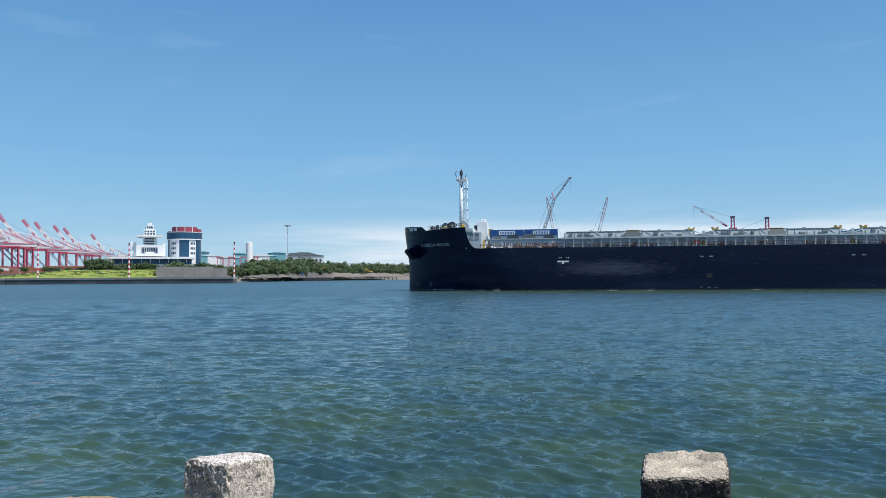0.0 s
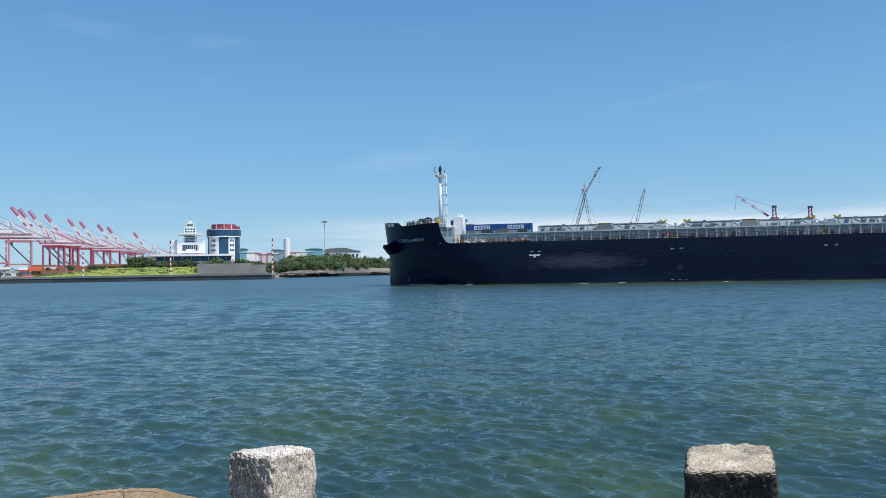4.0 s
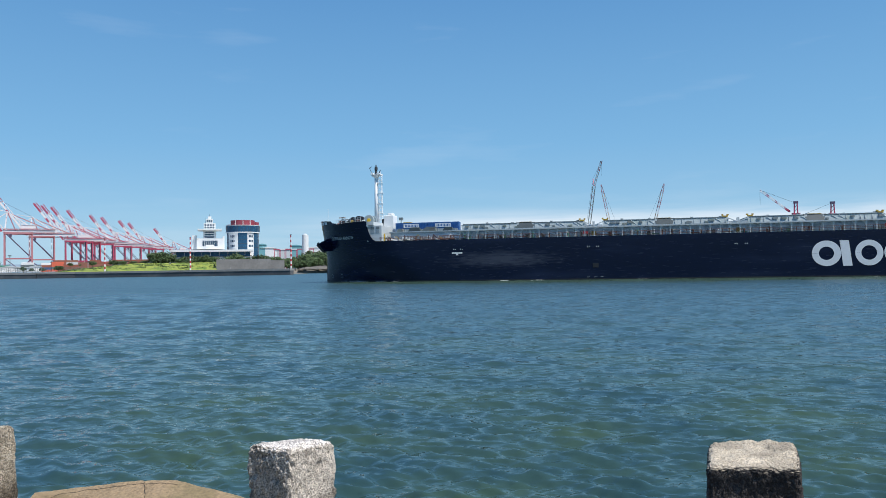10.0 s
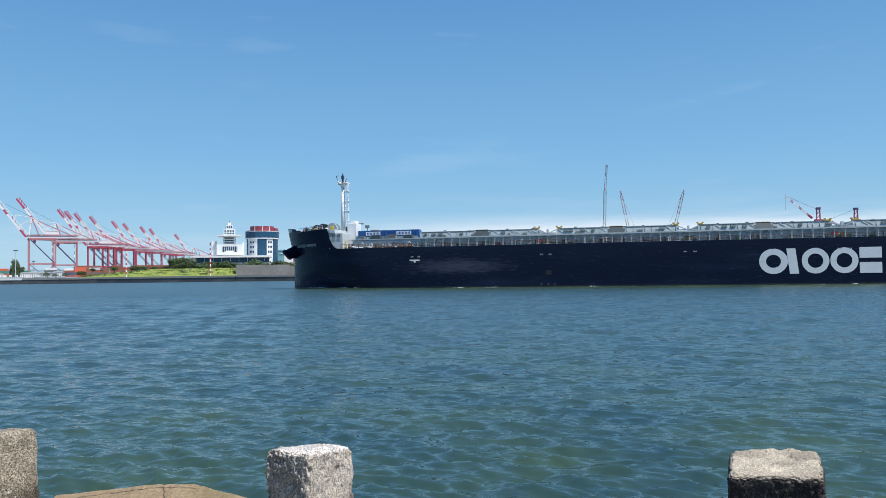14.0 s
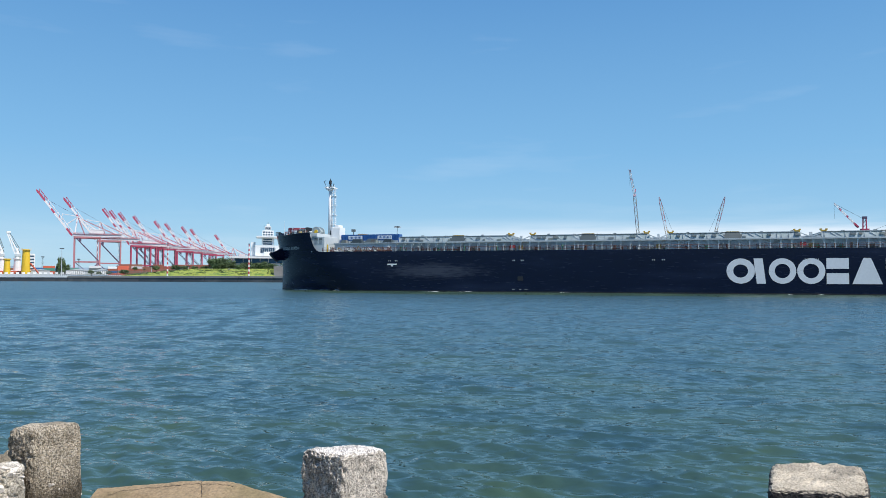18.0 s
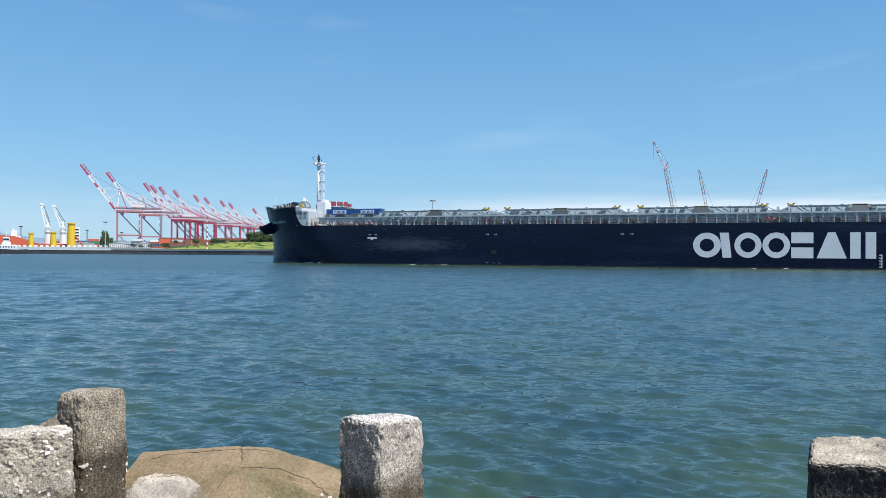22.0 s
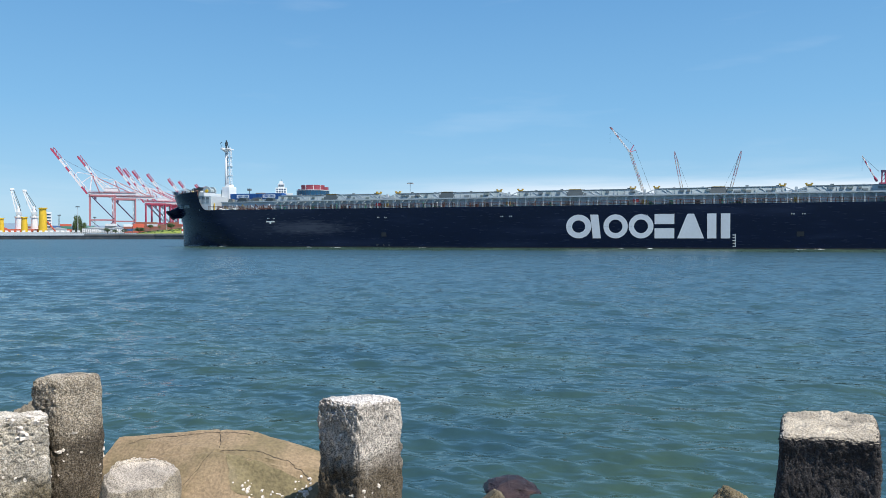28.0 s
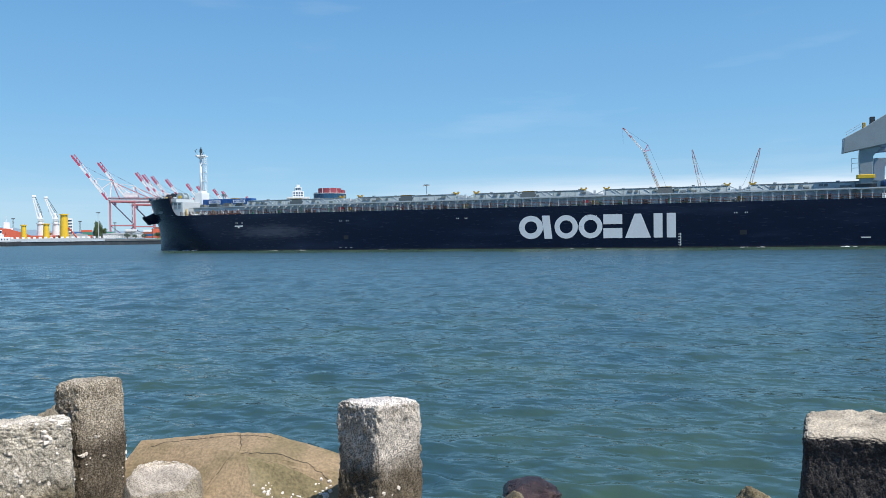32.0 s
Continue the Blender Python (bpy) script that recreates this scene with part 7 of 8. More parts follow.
def slewing_crane():
    """The tall crane that swings its boom during the shot; boom towards -y, built about its slewing axis."""
    c = thing("slewing_crane", "tall red and white lattice crane slowly swinging its jib", "crane")
    paint = {"mast_chord": (M["tan_paint"], M["crane_pink"]), "jib_chord": (M["crane_white"], M["crane_pink"])}
    def lattice(p, q, w, n, name):
        p, q = Vector(p), Vector(q)
        for k in range(n):
            a, b = p.lerp(q, k / n), p.lerp(q, (k + 1) / n)
            h = w / 2
            for x0, x1, y, thick in ((-h, -h, 0, 0.28), (h, h, 0, 0.28), (-h, -h, h, 0.28), (h, h, h, 0.28), (-h, h, 0, 0.16), (h, -h, h, 0.16)):
                bm = BM()
                beam(bm, a + Vector((x0, y, 0)), b + Vector((x1, y, 0)), thick)
                part(name if thick > 0.2 else "lacing", bm, paint[name][1 if k % 3 == 0 and k > n // 2 else 0], c)
    lattice((0, 0, 4), (0, -31.5, 81.5), 2.6, 18, "mast_chord")
    lattice((0, -31.5, 81.5), (0, -55, 106), 1.6, 10, "jib_chord")
    for p, q, w in (((0, -31.5, 81.5), (0, -26.5, 89), 0.6), ((0, -26.5, 89), (0, -54.5, 106), 0.14), ((0, -26.5, 89), (0, 8, 14), 0.14), ((0, -31.5, 81.5), (0, -24, 84), 0.5), ((0, -55, 106), (0, -55, 90), 0.1)):
        bm = BM()
        beam(bm, p, q, w)
        part("stay" if w < 0.3 else "strut", bm, M["crane_red"] if w > 0.3 else M["steel"], c)
    bm = BM()
    box(bm, -3.5, 3.5, -5, 8, 0.5, 5)
    part("machine_house", bm, M["crane_red"], c)
    return c


bank_works()
trees()
vessels()
crawler_crane(800, -9.45, (-8.32, 6.02), colour="crane_pink")
crawler_crane(800, -11.4, (-12.87, 5.9), colour="crane_pink")
luffing_jib, jib_heel = tower_derrick(-21.64, 4.12, (-18.98, 4.98), (-21.25, 3.5))
tower_derrick(-23.9, 3.98, (-22.2, 3.3), (-23.5, 2.6))
swinging = slewing_crane()

# ---- the near shore: sea wall behind the camera, rubble bank, concrete posts and armour blocks ----
def armour_material(name, dry, wet, wet_z, top, grit=(0.50, 0.475, 0.43), top_mix=0.55, hollow=0.34, grains=0.62):
    """Old sea concrete: gravel showing through the washed skin, paler upward faces, damp algae-brown towards the tide
    line.
    """
    m = bpy.data.materials.new(name)
    m.use_nodes = True
    n, l = m.node_tree.nodes, m.node_tree.links
    b = n["Principled BSDF"]
    co = n.new("ShaderNodeTexCoord")
    vor = n.new("ShaderNodeTexVoronoi")
    vor.inputs["Scale"].default_value = 88
    big = n.new("ShaderNodeTexNoise")
    big.inputs["Scale"].default_value, big.inputs["Detail"].default_value = 3.2, 6
    pit = n.new("ShaderNodeTexNoise")
    pit.inputs["Scale"].default_value, pit.inputs["Detail"].default_value, pit.inputs["Roughness"].default_value = 78, 6, 0.72
    for t in (vor, big, pit):
        l.new(co.outputs["Object"], t.inputs["Vector"])
    geo = n.new("ShaderNodeNewGeometry")
    sep = n.new("ShaderNodeSeparateXYZ")
    l.new(geo.outputs["Position"], sep.inputs[0])
    wob = n.new("ShaderNodeMath")
    wob.operation = "MULTIPLY_ADD"
    wob.inputs[1].default_value = 0.5
    l.new(big.outputs["Fac"], wob.inputs[0])
    l.new(sep.outputs["Z"], wob.inputs[2])
    damp = n.new("ShaderNodeMapRange")
    damp.inputs["From Min"].default_value, damp.inputs["From Max"].default_value = wet_z + 0.12, wet_z + 0.42
    l.new(wob.outputs[0], damp.inputs["Value"])
    c1 = n.new("ShaderNodeMix")
    c1.data_type = "RGBA"
    c1.inputs[6].default_value, c1.inputs[7].default_value = (*wet, 1), (*dry, 1)
    l.new(damp.outputs["Result"], c1.inputs[0])
    # gravel grains, each of its own tone
    grain = n.new("ShaderNodeMix")
    grain.data_type = "RGBA"
    gm = n.new("ShaderNodeMapRange")
    gm.inputs["From Min"].default_value, gm.inputs["From Max"].default_value = 0.52, 0.66
    gm.inputs["To Max"].default_value = grains
    l.new(vor.outputs["Color"], gm.inputs["Value"])
    film = n.new("ShaderNodeMapRange")       # algae film dulls the grains below the tide mark
    film.inputs["To Min"].default_value, film.inputs["To Max"].default_value = 0.32, 1.0
    l.new(damp.outputs["Result"], film.inputs["Value"])
    dull = n.new("ShaderNodeMath")
    dull.operation = "MULTIPLY"
    l.new(gm.outputs["Result"], dull.inputs[0])
    l.new(film.outputs["Result"], dull.inputs[1])
    l.new(dull.outputs[0], grain.inputs[0])
    grain.inputs[7].default_value = (*grit, 1)
    l.new(c1.outputs[2], grain.inputs[6])
    # dark pits
    dk = n.new("ShaderNodeMapRange")
    dk.inputs["From Min"].default_value, dk.inputs["From Max"].default_value = 0.43, 0.535
    dk.inputs["To Min"].default_value, dk.inputs["To Max"].default_value = hollow, 1.12
    l.new(pit.outputs["Fac"], dk.inputs["Value"])
    sc = n.new("ShaderNodeVectorMath")
    sc.operation = "SCALE"
    patch = n.new("ShaderNodeMapRange")      # broad stains
    patch.inputs["From Min"].default_value, patch.inputs["From Max"].default_value = 0.36, 0.64
    patch.inputs["To Min"].default_value, patch.inputs["To Max"].default_value = 0.62, 1.22
    l.new(big.outputs["Fac"], patch.inputs["Value"])
    both = n.new("ShaderNodeMath")
    both.operation = "MULTIPLY"
    l.new(patch.outputs["Result"], both.inputs[0])
    l.new(dk.outputs["Result"], both.inputs[1])
    l.new(both.outputs[0], sc.inputs["Scale"])
    # paler crust colour on upward faces above the damp part
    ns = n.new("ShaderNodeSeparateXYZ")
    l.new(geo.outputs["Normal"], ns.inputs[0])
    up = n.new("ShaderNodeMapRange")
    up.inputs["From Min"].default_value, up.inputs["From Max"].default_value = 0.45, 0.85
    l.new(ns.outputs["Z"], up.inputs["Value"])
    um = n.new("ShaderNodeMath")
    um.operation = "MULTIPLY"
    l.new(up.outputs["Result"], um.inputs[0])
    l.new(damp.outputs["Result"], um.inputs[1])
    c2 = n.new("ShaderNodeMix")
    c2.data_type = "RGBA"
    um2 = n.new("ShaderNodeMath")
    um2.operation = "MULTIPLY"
    um2.inputs[1].default_value = top_mix
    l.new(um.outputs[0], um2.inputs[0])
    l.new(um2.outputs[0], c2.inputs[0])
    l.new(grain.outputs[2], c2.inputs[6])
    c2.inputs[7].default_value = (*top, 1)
    l.new(c2.outputs[2], sc.inputs[0])
    l.new(sc.outputs[0], b.inputs["Base Color"])
    b.inputs["Roughness"].default_value = 0.9
    b1 = n.new("ShaderNodeBump")
    b1.inputs["Strength"].default_value, b1.inputs["Distance"].default_value = 0.9, 0.010
    l.new(pit.outputs["Fac"], b1.inputs["Height"])
    b2 = n.new("ShaderNodeBump")
    b2.inputs["Strength"].default_value, b2.inputs["Distance"].default_value = 0.6, 0.006
    b2.invert = True
    l.new(vor.outputs["Distance"], b2.inputs["Height"])
    l.new(b1.outputs["Normal"], b2.inputs["Normal"])
    l.new(b2.outputs["Normal"], b.inputs["Normal"])
    return m


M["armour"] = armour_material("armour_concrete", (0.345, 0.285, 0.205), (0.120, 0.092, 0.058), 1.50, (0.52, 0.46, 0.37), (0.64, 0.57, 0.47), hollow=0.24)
M["armour_white"] = armour_material("white_topped_concrete", (0.56, 0.495, 0.42), (0.155, 0.118, 0.072), 1.38, (0.90, 0.84, 0.79), (0.72, 0.66, 0.58), 0.85, hollow=0.30, grains=0.38)
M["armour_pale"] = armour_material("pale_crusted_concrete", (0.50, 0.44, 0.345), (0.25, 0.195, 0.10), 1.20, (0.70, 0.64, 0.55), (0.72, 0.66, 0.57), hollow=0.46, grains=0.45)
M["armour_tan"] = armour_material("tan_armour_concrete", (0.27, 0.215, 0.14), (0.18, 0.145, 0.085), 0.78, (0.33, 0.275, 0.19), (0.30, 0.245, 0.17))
# very dark sides, pale upward faces
M["armour_dark"] = armour_material("dark_sided_concrete", (0.036, 0.031, 0.031), (0.026, 0.021, 0.021), 1.30, (0.66, 0.57, 0.44), (0.11, 0.10, 0.09), 0.88, hollow=0.6)
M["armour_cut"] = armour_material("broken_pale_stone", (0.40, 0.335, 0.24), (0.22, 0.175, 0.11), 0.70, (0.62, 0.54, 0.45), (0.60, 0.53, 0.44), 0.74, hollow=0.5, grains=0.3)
M["slab_tan"] = mat("tan_worn_concrete", (0.315, 0.228, 0.135), 0.88, var=0.5, scale=1.9, fine=34, second=(0.175, 0.135, 0.072), second_at=0.54, bump=0.8, dist=0.012)
M["olive_skin"] = mat("olive_concrete", (0.20, 0.162, 0.082), 0.9, var=0.5, scale=3.0, fine=30, second=(0.21, 0.17, 0.10), second_at=0.58, bump=0.8, dist=0.015)
# unseen ground, coloured dark to keep bounce light off the posts
M["dark_ground"] = mat("low_bounce_ground", (0.06, 0.058, 0.055), 0.9, var=0.2, scale=1.5, fine=20)
M["crack"] = mat("crack_shadow", (0.055, 0.042, 0.03), 0.95, var=0.3, scale=5, fine=40)
M["weed"] = mat("seaweed_rock", (0.035, 0.020, 0.022), 0.35, var=0.5, scale=6, fine=60, second=(0.06, 0.035, 0.03), bump=1.0, dist=0.03)
M["shell"] = mat("oyster_shell", (0.68, 0.61, 0.53), 0.7, var=0.2, scale=20, fine=90, random_tone=0.1)


def rough_block(name, hx, hy, z0, z1, m, material, seed, round_=0.07, rough=0.016, coarse=0.03, cuts=84, taper=0.03, crust=0.0, bearing=None, rugged=None, squash=1.0, tilt=(0, 0), lump=0.0, chip=0.010, chip_size=0.030):
    """A worn upright block: rounded edges, faces of gravel lumps and pits, crusted or broken top. The mesh is finest at the top."""
    bm = BM()
    bmesh.ops.create_cube(bm, size=2)
    tall = (z1 - z0) / 2
    bmesh.ops.subdivide_edges(bm, edges=bm.edges, cuts=cuts, use_grid_fill=True)
    off = Vector((seed * 7.13, seed * 3.7, seed * 1.9))
    turned = m.to_euler().z
    across = None if bearing is None else Vector((math.cos(radians(bearing) - turned), math.sin(radians(bearing) - turned), 0))
    for v in bm.verts:
        fine = 1 - (0.5 - 0.5 * v.co.z) ** 1.7
        p = Vector((v.co.x * hx, v.co.y * hy, (fine * 2 - 1) * tall))
        inner = Vector((max(-hx + round_, min(hx - round_, p.x)), max(-hy + round_, min(hy - round_, p.y)), max(-tall + round_, min(tall - round_, p.z))))
        nn = p - inner
        nn.normalize()
        p = inner + nn * round_
        q = p + off
        hole = max(0.0, noise.noise(q * 12) - 0.15) + 0.7 * max(0.0, noise.noise(q * 27) - 0.15)
        warp = q + 0.012 * Vector((noise.noise(q * 30), noise.noise(q * 30 + Vector((9, 0, 0))), 0))
        near, far = noise.voronoi(warp / chip_size)[0][:2]
        stone = min(1.0, (far - near) * 1.6)
        tone = noise.cell(noise.voronoi(warp / chip_size)[1][0] * 3.1)
        wear = 1.0 if rugged is None else 1.0 + 1.6 * max(0.0, nn.dot(Vector(rugged)))
        p = p + nn * (coarse * noise.noise(q * 2.6) + rough * 0.6 * noise.noise(q * 9) - wear * rough * 2.2 * hole + wear * chip * (stone - 0.7) * (0.6 + 0.7 * tone))
        if lump:
            p = p + nn * lump * max(0.0, noise.noise(q * 7.0)) ** 1.5
        k = (p.z + tall) / (2 * tall)
        s = 1 + taper * (1 - k)
        p.x, p.y = p.x * s, p.y * s
        if p.z > tall * 0.6:
            p.z += crust * max(0, noise.noise(q * 9))
        if across is not None:
            # flatter from front to back than it is wide, its worn top tilted
            wide, deep = p.x * across.x + p.y * across.y, -p.x * across.y + p.y * across.x
            deep *= squash
            p.x, p.y = wide * across.x - deep * across.y, wide * across.y + deep * across.x
            if p.z > tall * 0.6:
                p.z += tilt[0] * wide + tilt[1] * deep
        v.co = p + Vector((0, 0, (z0 + z1) / 2))
    ob = part(name, bm, material, smooth=True)
    ob.matrix_world = m
    return ob


def shells(parent, spots, seed, normal):
    """Small white oyster shells stuck on a block, one mesh each spot."""
    rnd = random.Random(seed)
    for p in spots:
        bm = BM()
        n = 7
        r = 0.013 + 0.02 * rnd.random() ** 1.5
        a = Vector(normal).orthogonal().normalized()
        b = Vector(normal).cross(a)
        lo = [bm.verts.new(Vector(p) - Vector(normal) * 0.03 + (a * math.cos(6.283 * k / n) + b * math.sin(6.283 * k / n)) * r * (0.55 + 0.8 * rnd.random())) for k in range(n)]
        hi = [bm.verts.new(Vector(p) + Vector(normal) * r * rnd.uniform(0.1, 0.5) + (a * math.cos(6.283 * k / n) + b * math.sin(6.283 * k / n)) * r * rnd.uniform(0.35, 0.75)) for k in range(n)]
        for k in range(n):
            bm.faces.new((lo[k], lo[(k + 1) % n], hi[(k + 1) % n], hi[k]))
        bm.faces.new(hi)
        part("oyster_shell", bm, M["shell"], parent)


def near_shore():
    # bank of rubble under the blocks, running into the water, and the sea wall on which one stands
    bm = BM()
    grid = []
    for i in range(49):
        x = -24 + i
        col = []
        for j in range(41):
            y = 2.4 + j * 0.3
            z = 0.62 - 0.17 * (y - 3.5) + 0.13 * noise.noise(Vector((x * 0.8, y * 0.8, 2)))
            col.append(bm.verts.new((x, y, z)))
        grid.append(col)
    for a, b in zip(grid, grid[1:]):
        for j in range(40):
            bm.faces.new((a[j], b[j], b[j + 1], a[j + 1]))
    bmesh.ops.recalc_face_normals(bm, faces=bm.faces)
    tagged(part("rubble_bank", bm, M["tar"], smooth=True), "grey rubble bank running into the water", "rubble", kind="structure")
    bm = BM()
    box(bm, -30, 30, -40, 2.5, -1.5, 1.72)
    tagged(part("pavement", bm, M["dark_ground"]), "unseen top of the sea wall, dark to cut bounce light", "pavement", kind="structure")
    # unseen dark bank, added behind so that the glossy hull mirrors it
    bm = BM()
    rows = [[bm.verts.new((-260 + 13 * i, -55 - 9 * j, 1.5 + (20 + 7 * noise.noise(Vector((i * 0.7, j * 0.9, 4)))) * (0, 0.75, 1.0)[j])) for i in range(41)] for j in range(3)]
    for a, b in zip(rows, rows[1:]):
        for i in range(40):
            bm.faces.new((a[i], a[i + 1], b[i + 1], b[i]))
    ground = [bm.verts.new((x, y, 1.5)) for x, y in ((-260, -120), (260, -120))]
    bm.faces.new(rows[-1] + [ground[1], ground[0]])
    bmesh.ops.recalc_face_normals(bm, faces=bm.faces)
    tagged(part("backdrop", bm, M["leaf"], smooth=True), "unseen dark bank added behind for the hull to mirror", "backdrop", kind="structure")
    A, PALE, TAN = M["armour"], M["armour_pale"], M["armour_tan"]
    post_label = "square weathered concrete post with worn gravelly faces"
    def post(hx, hy, z1, x, y, rz, seed, label, **kw):
        o = rough_block("concrete_post", hx, hy, -0.4, z1, pose(x, y, 0, 0, 0, rz), kw.pop("material", A), seed, **kw)
        return tagged(o, label, "post", "concrete posts on the shore")
    pa = post(0.275, 0.275, 1.915, -1.78, 6.5, 57.5, 1, post_label + ", white on top", material=M["armour_white"], bearing=15.3, rugged=(-1, 0, 0), squash=0.72, tilt=(-0.03, -0.08), round_=0.05, crust=0.012, chip=0.012, chip_size=0.022, rough=0.02)
    post(0.325, 0.43, 2.0, 1.945, 5.84, -17.5, 2, "square concrete post with pale gravelly top, dark sides", round_=0.06, chip=0.013, chip_size=0.020, rough=0.012, crust=0.012, bearing=-18.5, tilt=(0.07, 0.0), material=M["armour_dark"])
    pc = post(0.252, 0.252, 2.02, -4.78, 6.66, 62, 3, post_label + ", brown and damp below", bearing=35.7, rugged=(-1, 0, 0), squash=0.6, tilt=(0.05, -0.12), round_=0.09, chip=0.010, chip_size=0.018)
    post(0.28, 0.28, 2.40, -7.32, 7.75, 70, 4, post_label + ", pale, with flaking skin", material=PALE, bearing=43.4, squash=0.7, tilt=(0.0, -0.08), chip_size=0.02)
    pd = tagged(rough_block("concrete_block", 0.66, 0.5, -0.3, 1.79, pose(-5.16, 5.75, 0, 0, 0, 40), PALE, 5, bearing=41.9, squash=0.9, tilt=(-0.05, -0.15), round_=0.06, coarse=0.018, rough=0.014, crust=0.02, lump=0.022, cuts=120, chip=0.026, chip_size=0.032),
                "pale broken concrete block crusted with shells", "block")
    rnd = random.Random(77)
    def scatter(ob, face, count, lo, hi, wide, seed):
        # face: local outward direction; place shells over a patch of that face
        f = Vector(face)
        side = Vector((-f.y, f.x, 0))
        spots = []
        for c in range(count):
            if c % 5 == 0:
                z0, w0 = lo + (hi - lo) * rnd.random() ** 1.3, rnd.uniform(-wide, wide)
            z, w = z0 + rnd.gauss(0, 0.07), max(-wide, min(wide, w0 + rnd.gauss(0, 0.07)))
            hit, at, nrm, _i = ob.ray_cast(f * 2 + side * w + Vector((0, 0, z)), -f)
            if hit:
                spots.append(at)
        shells(ob, spots, seed, face)
    bpy.context.view_layer.update()
    scatter(pc, (0, -1, 0), 16, 1.15, 1.5, 0.25, 1)
    scatter(pc, (1, 0, 0), 12, 1.1, 1.55, 0.25, 2)
    scatter(pd, (0, -1, 0), 110, 1.15, 1.85, 0.62, 3)
    scatter(pd, (1, 0, 0), 30, 0.95, 1.9, 0.45, 4)
    # a crust of shells along the worn rim
    rim = []
    for _ in range(64):
        hit, at, nrm, _i = pd.ray_cast(Vector((rnd.uniform(-0.64, 0.64), rnd.uniform(-0.48, -0.36), 3)), Vector((0, 0, -1)))
        if hit:
            rim.append(at)
    for _ in range(30):
        hit, at, nrm, _i = pd.ray_cast(Vector((rnd.uniform(0.52, 0.64), rnd.uniform(-0.45, 0.45), 3)), Vector((0, 0, -1)))
        if hit:
            rim.append(at)
    shells(pd, rim, 11, Vector((0.1, -0.6, 0.79)).normalized())
    scatter(pa, (-1, 0, 0), 6, 1.15, 1.7, 0.2, 5)
    scatter(pa, (0, -1, 0), 5, 1.15, 1.4, 0.2, 6)
    # a large cracked armour unit behind
    slab = tagged(armour_unit(M["slab_tan"]), "tan cracked concrete armour block with faceted sides", "block")
    bpy.context.view_layer.update()
    spots = []
    for k in range(60):
        if k % 3 == 0:
            cx = rnd.uniform(0.3, 1.04)
            cy = -0.42 + 0.30 * (cx - 0.3) + rnd.uniform(-0.04, 0.05)
        x, y = cx + rnd.uniform(-0.07, 0.07), cy + rnd.uniform(-0.05, 0.05)
        hit, at, nrm, _i = slab.ray_cast(Vector((x, y, 3)), Vector((0, 0, -1)))
        if hit:
            spots.append(at)
    # dark strips laid on the surface paint the shade inside the cracks
    for c, line in enumerate((((-0.12, 0.36), (0.05, -0.1)), ((0.05, -0.1), (0.42, -0.05), (0.75, -0.07), (0.98, -0.16)), ((-0.02, -0.12), (-0.2, -0.42), (-0.24, -0.7)), ((-1.02, 0.13), (-0.5, 0.19), (-0.12, 0.22), (0.3, 0.2)), ((-1.0, -0.1), (-0.78, -0.16), (-0.62, -0.1)))):
        bm = BM()
        prev = None
        pts = []
        for (ax, ay), (bx, by) in zip(line, line[1:]):
            for k in range(14):
                t = k / 14
                pts.append((ax + (bx - ax) * t, ay + (by - ay) * t))
        for k, (x, y) in enumerate(pts):
            x += 0.02 * noise.noise(Vector((k * 0.35, c * 9, 0)))
            y += 0.02 * noise.noise(Vector((k * 0.35, c * 9, 7)))
            w = 0.0045 * (0.55 + 0.7 * abs(noise.noise(Vector((k * 0.6, c, 3))))) * (0.5 if c in (2, 4) else 0.8 if c == 3 else 1)
            hit, at, nrm, _i = slab.ray_cast(Vector((x, y, 3)), Vector((0, 0, -1)))
            if not hit:
                continue
            at = at + nrm * 0.004
            side = Vector((1, 0.3, 0)) if c in (0, 2) else Vector((0.2, 1, 0.3))
            cur = (bm.verts.new(at - side * w), bm.verts.new(at + side * w))
            if prev:
                bm.faces.new((prev[0], prev[1], cur[1], cur[0]))
            prev = cur
        bmesh.ops.recalc_face_normals(bm, faces=bm.faces)
        part("crack", bm, M["crack"], slab, "dark strip for the shade in a crack")
    # darker olive patch laid on the face below the crack
    corner = [Vector((0.12, -0.13, 0)), Vector((0.96, -0.19, 0)), Vector((0.98, -0.36, 0)), Vector((0.28, -0.42, 0))]
    bm = BM()
    rows = []
    for i in range(19):
        row = []
        for j in range(13):
            u, v = i / 18, j / 12
            p = corner[0].lerp(corner[1], u).lerp(corner[3].lerp(corner[2], u), v)
            p += Vector((0.03 * noise.noise(Vector((u * 5, v * 5, 1))), 0.03 * noise.noise(Vector((u * 5, v * 5, 8))), 0))
            hit, at, nrm, _i = slab.ray_cast(Vector((p.x, p.y, 3)), Vector((0, 0, -1)))
            row.append(bm.verts.new(at + nrm * 0.004) if hit else None)
        rows.append(row)
    for a, b in zip(rows, rows[1:]):
        for j in range(12):
            q = (a[j], a[j + 1], b[j + 1], b[j])
            if all(q):
                bm.faces.new(q)
    bmesh.ops.recalc_face_normals(bm, faces=bm.faces)
    part("flaked_patch", bm, M["olive_skin"], slab, "darker olive patch on the concrete")
    shells(slab, spots, 9, (0, -0.45, 0.89))
    boulder("boulder", (-3.80, 6.25, 0.70), (0.385, 0.37, 0.86), M["armour_cut"], 7, "pale boulder broken off flat on top", 0.11, 0.93, broken=0.50)
    boulder("wet_rock", (-0.66, 9.85, -0.06), (0.43, 0.4, 0.20), M["weed"], 8, "dark seaweed-covered rock awash", 0.12)
    boulder("boulder", (1.76, 8.0, 0.32), (0.26, 0.27, 0.46), PALE, 9, "small pale stone at the water's edge", 0.10)
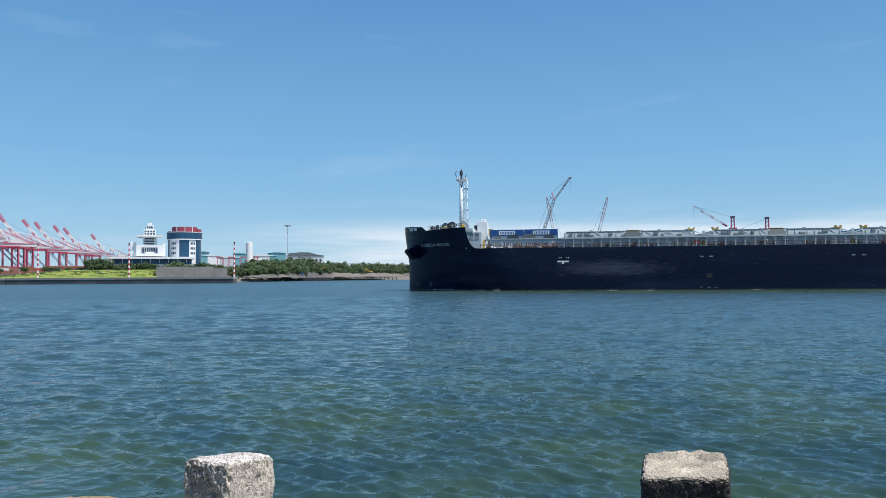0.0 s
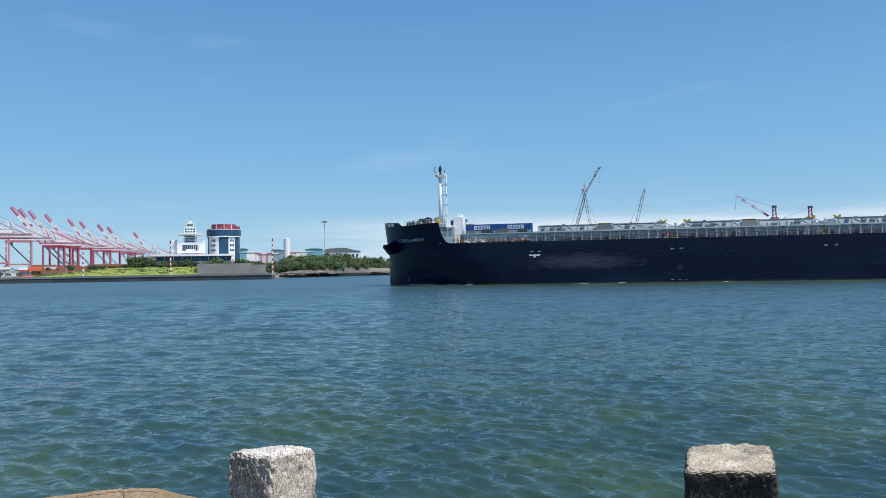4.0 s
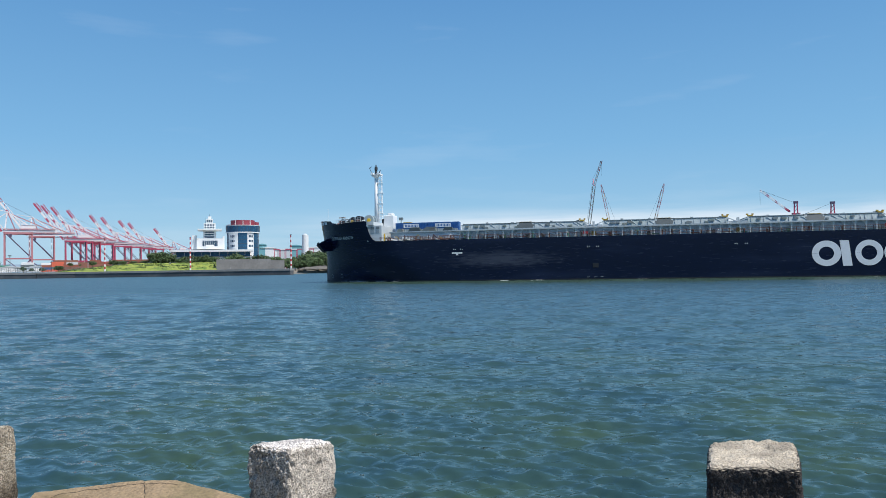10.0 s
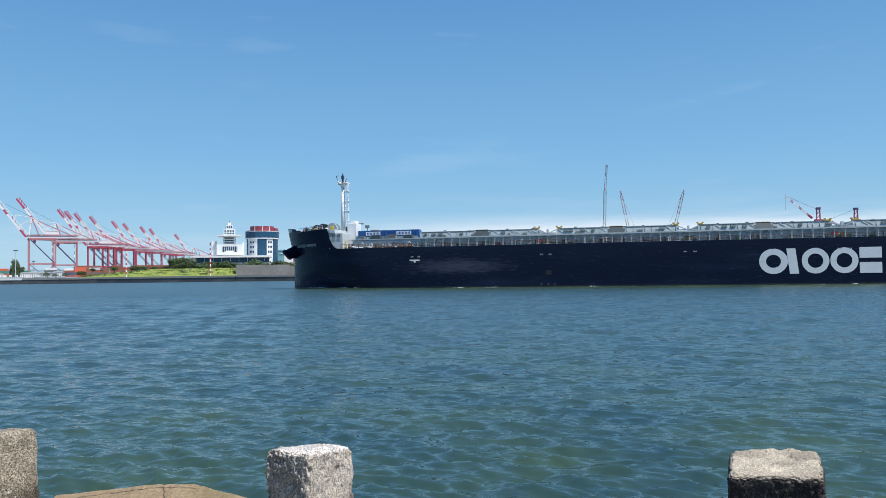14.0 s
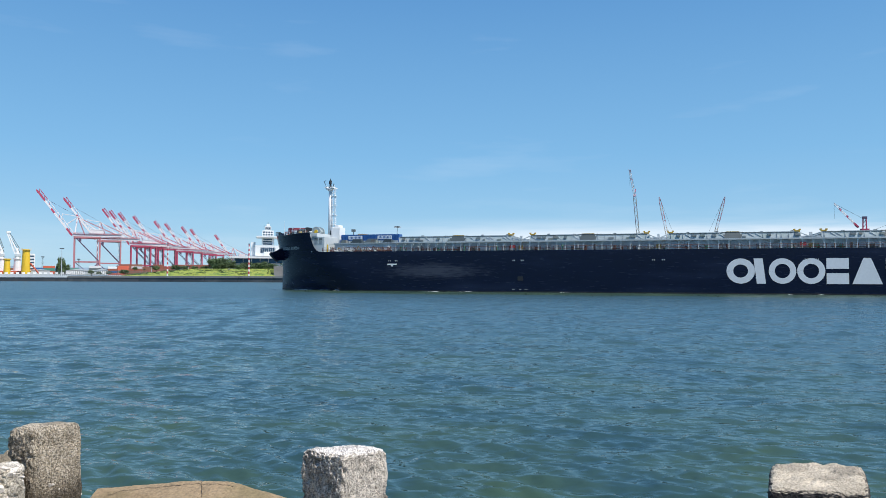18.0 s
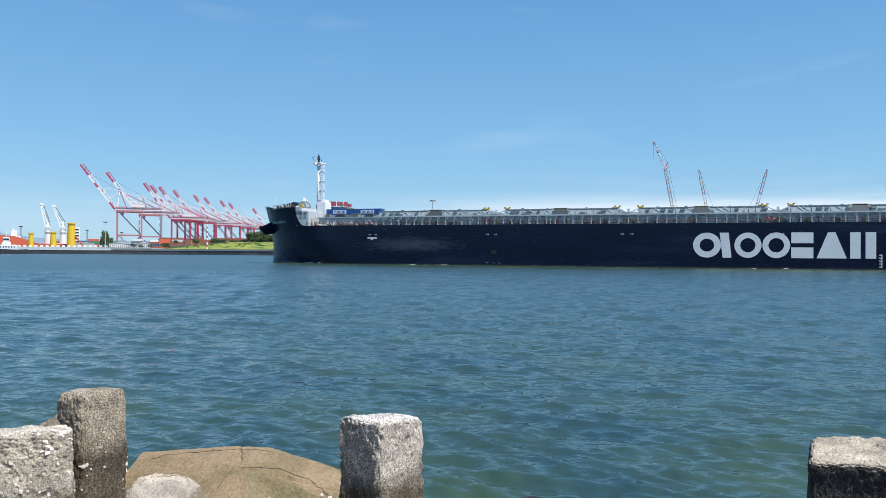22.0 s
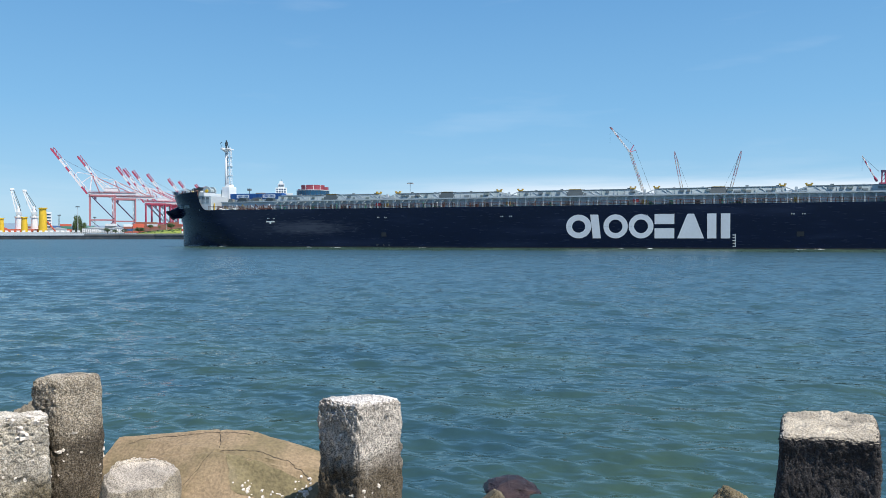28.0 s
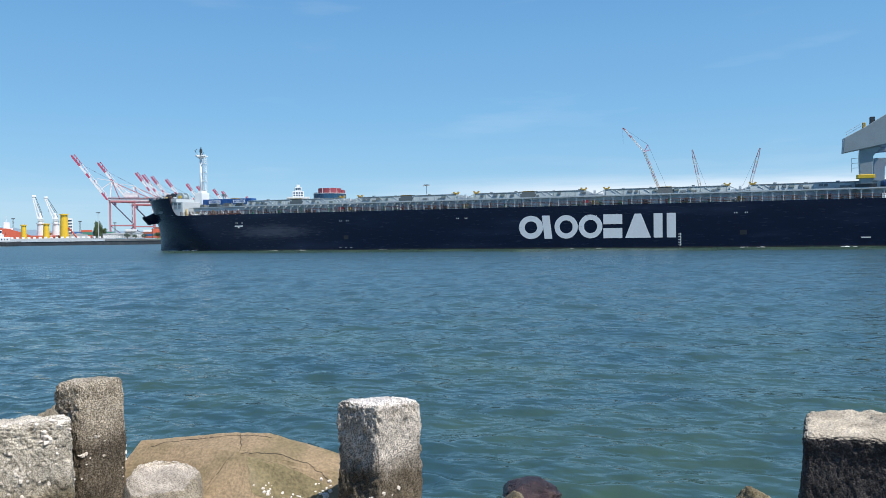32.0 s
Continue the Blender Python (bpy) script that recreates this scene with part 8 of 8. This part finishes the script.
    boulder("boulder", (-0.72, 7.7, 0.26), (0.30, 0.26, 0.43), TAN, 10, "small tan stone at the water's edge", 0.10)
    boulder("boulder", (-6.15, 7.9, 0.62), (0.80, 0.45, 0.80), TAN, 12, "brown rock behind the posts", 0.10)


def boulder(name, at, size, material, seed, label, amount, facet=0.84, broken=None):
    bm = BM()
    bmesh.ops.create_icosphere(bm, subdivisions=6, radius=1.0)
    for v in bm.verts:
        d = v.co.normalized()
        q = d * 1.3 + Vector((seed * 5.1, seed, 0))
        r = 1 + amount * (1.6 * noise.noise(q) + 0.8 * noise.noise(q * 2.4) + 0.35 * noise.noise(q * 6) + 0.22 * noise.noise(q * 14) + 0.16 * noise.noise(q * 30))
        # flatten to facets
        for f in range(5):
            fn = Vector((math.sin(f * 2.1 + seed), math.cos(f * 1.7 + seed * 2), 0.5 * math.sin(f * 3.3) + (1.2 if f == 0 else 0))).normalized()
            k = d.dot(fn) * r
            if k > facet:
                r *= facet / k
        v.co = Vector((d.x * r * size[0], d.y * r * size[1], d.z * r * size[2]))
        if broken:
            # a flat, slightly tilted break across the top
            up = Vector((0.18, 0.07, 0.98))
            over = v.co.dot(up) - broken - 0.045 * noise.noise(v.co * 4) - 0.016 * noise.noise(v.co * 13) - 0.008 * noise.noise(v.co * 31)
            if over > 0:
                v.co -= up * over * 0.94
    ob = part(name, bm, material, smooth=True)
    ob.matrix_world = pose(*at, 0, 0, seed * 40)
    return tagged(ob, label, "rock")


def armour_unit(material):
    """A faceted block: broad ridge behind, sides falling to the viewer, chamfered ends."""
    bm = BM()
    ridge = [(-1.2, 0.25, 1.33), (-0.1, 0.32, 1.41), (0.28, 0.3, 1.395), (1.12, 0.2, 1.21)]
    mid = [(-1.3, -0.05, 1.1), (0.0, -0.12, 1.3), (0.2, -0.15, 1.28), (1.15, -0.1, 1.08)]
    low = [(-1.28, -0.45, 0.55), (-0.35, -0.75, 0.75), (0.3, -0.75, 0.7), (1.0, -0.55, 0.55)]
    base = [(-1.25, -0.5, 0.0), (-0.35, -0.85, 0.0), (0.3, -0.85, 0.0), (1.0, -0.6, 0.0)]
    back = [(-1.0, 0.9, 0.0), (-0.1, 1.0, 0.0), (0.28, 1.0, 0.0), (1.0, 0.9, 0.0)]
    rows = [[bm.verts.new(p) for p in r] for r in (base, low, mid, ridge, back)]
    for a, b in zip(rows, rows[1:]):
        for k in range(3):
            bm.faces.new((a[k], a[k + 1], b[k + 1], b[k]))
    bm.faces.new([r[0] for r in rows][::-1])
    bm.faces.new([r[-1] for r in rows])
    bm.faces.new(rows[0][::-1] + rows[-1])
    bmesh.ops.recalc_face_normals(bm, faces=bm.faces)
    bmesh.ops.bevel(bm, geom=list(bm.edges), offset=0.035, segments=2, affect="EDGES")
    bmesh.ops.triangulate(bm, faces=bm.faces)
    for _ in range(4):
        bmesh.ops.subdivide_edges(bm, edges=[e for e in bm.edges if e.calc_length() > 0.07], cuts=1)
        bmesh.ops.triangulate(bm, faces=[f for f in bm.faces if len(f.verts) > 3])
    bm.normal_update()
    for v in bm.verts:
        q = v.co * 1.0
        v.co += v.normal * (0.011 * noise.noise(q * 3) + 0.006 * noise.noise(q * 12) + 0.003 * noise.noise(q * 40))
        # cracks across the top
        for (ax, ay, bx, by) in ((-0.1, 0.35, 0.05, -0.1), (0.05, -0.1, 0.55, -0.12), (0.55, -0.12, 0.8, -0.35), (-0.05, -0.1, -0.3, -0.6)):
            ex, ey = bx - ax, by - ay
            t = max(0, min(1, ((v.co.x - ax) * ex + (v.co.y - ay) * ey) / (ex * ex + ey * ey)))
            dd = math.hypot(v.co.x - ax - t * ex + 0.02 * noise.noise(q * 9), v.co.y - ay - t * ey + 0.02 * noise.noise(q * 9 + Vector((5, 0, 0))))
            if dd < 0.022:
                v.co -= v.normal * 0.006
    ob = part("armour_block", bm, material, smooth=False)
    ob.matrix_world = pose(-3.42, 7.1, -0.06, 0, 0, 4)
    return ob


near_shore()

def motions():
    track = [(0, 55.06, 165.52), (3, 44.17, 167.21), (6, 33.19, 168.91), (9, 22.14, 170.62), (12, 11.15, 172.34), (14.5, 2.0, 173.78), (17, -7.2, 175.22),
             (20, -18.3, 176.94), (23, -29.42, 178.67), (25, -36.85, 179.81), (28, -48.0, 181.52), (30, -55.4, 182.66), (32, -62.88, 183.79)]
    s, c = math.sin(radians(8.8)), math.cos(radians(8.8))
    walk(ship, [(t, pose(x + s * HALF, y + c * HALF, 0.0, 0, 0, SHIP_HEADING)) for t, x, y in track])
    # boom bearing off the slewing axis, and how far it is luffed down
    swing = [(0, -35.5, 9), (3, -31.5, 8), (6, -26.4, 7.5), (9, -18.5, 7), (12, -10, 5), (14, -4.5, 4), (17, 6, 2.5), (20, 18.5, 1), (23, 30.5, 0), (25, 40, 0), (28, 52, 0.5), (30, 55, 1.5), (32, 54.8, 2)]
    walk(swinging, [(t, facing(-7.0, 800, 5.0, -a) @ pose(0, 0, 0, low)) for t, a, low in swing])
    # the derrick's jib slews towards the shore
    turn = [(0, 10), (2, 15), (8, 30), (14, 44), (20, 56), (24, 62.5), (28, 67.5), (32, 72)]
    walk(luffing_jib, [(t, pose(jib_heel.x, jib_heel.y, jib_heel.z, 0, 0, a)) for t, a in turn])
    walk(sea, [(t, pose(3.0 - 0.28 * t, 7.0 - 0.42 * t, 0.0)) for t in (0, 8, 16, 24, 32)])


motions()
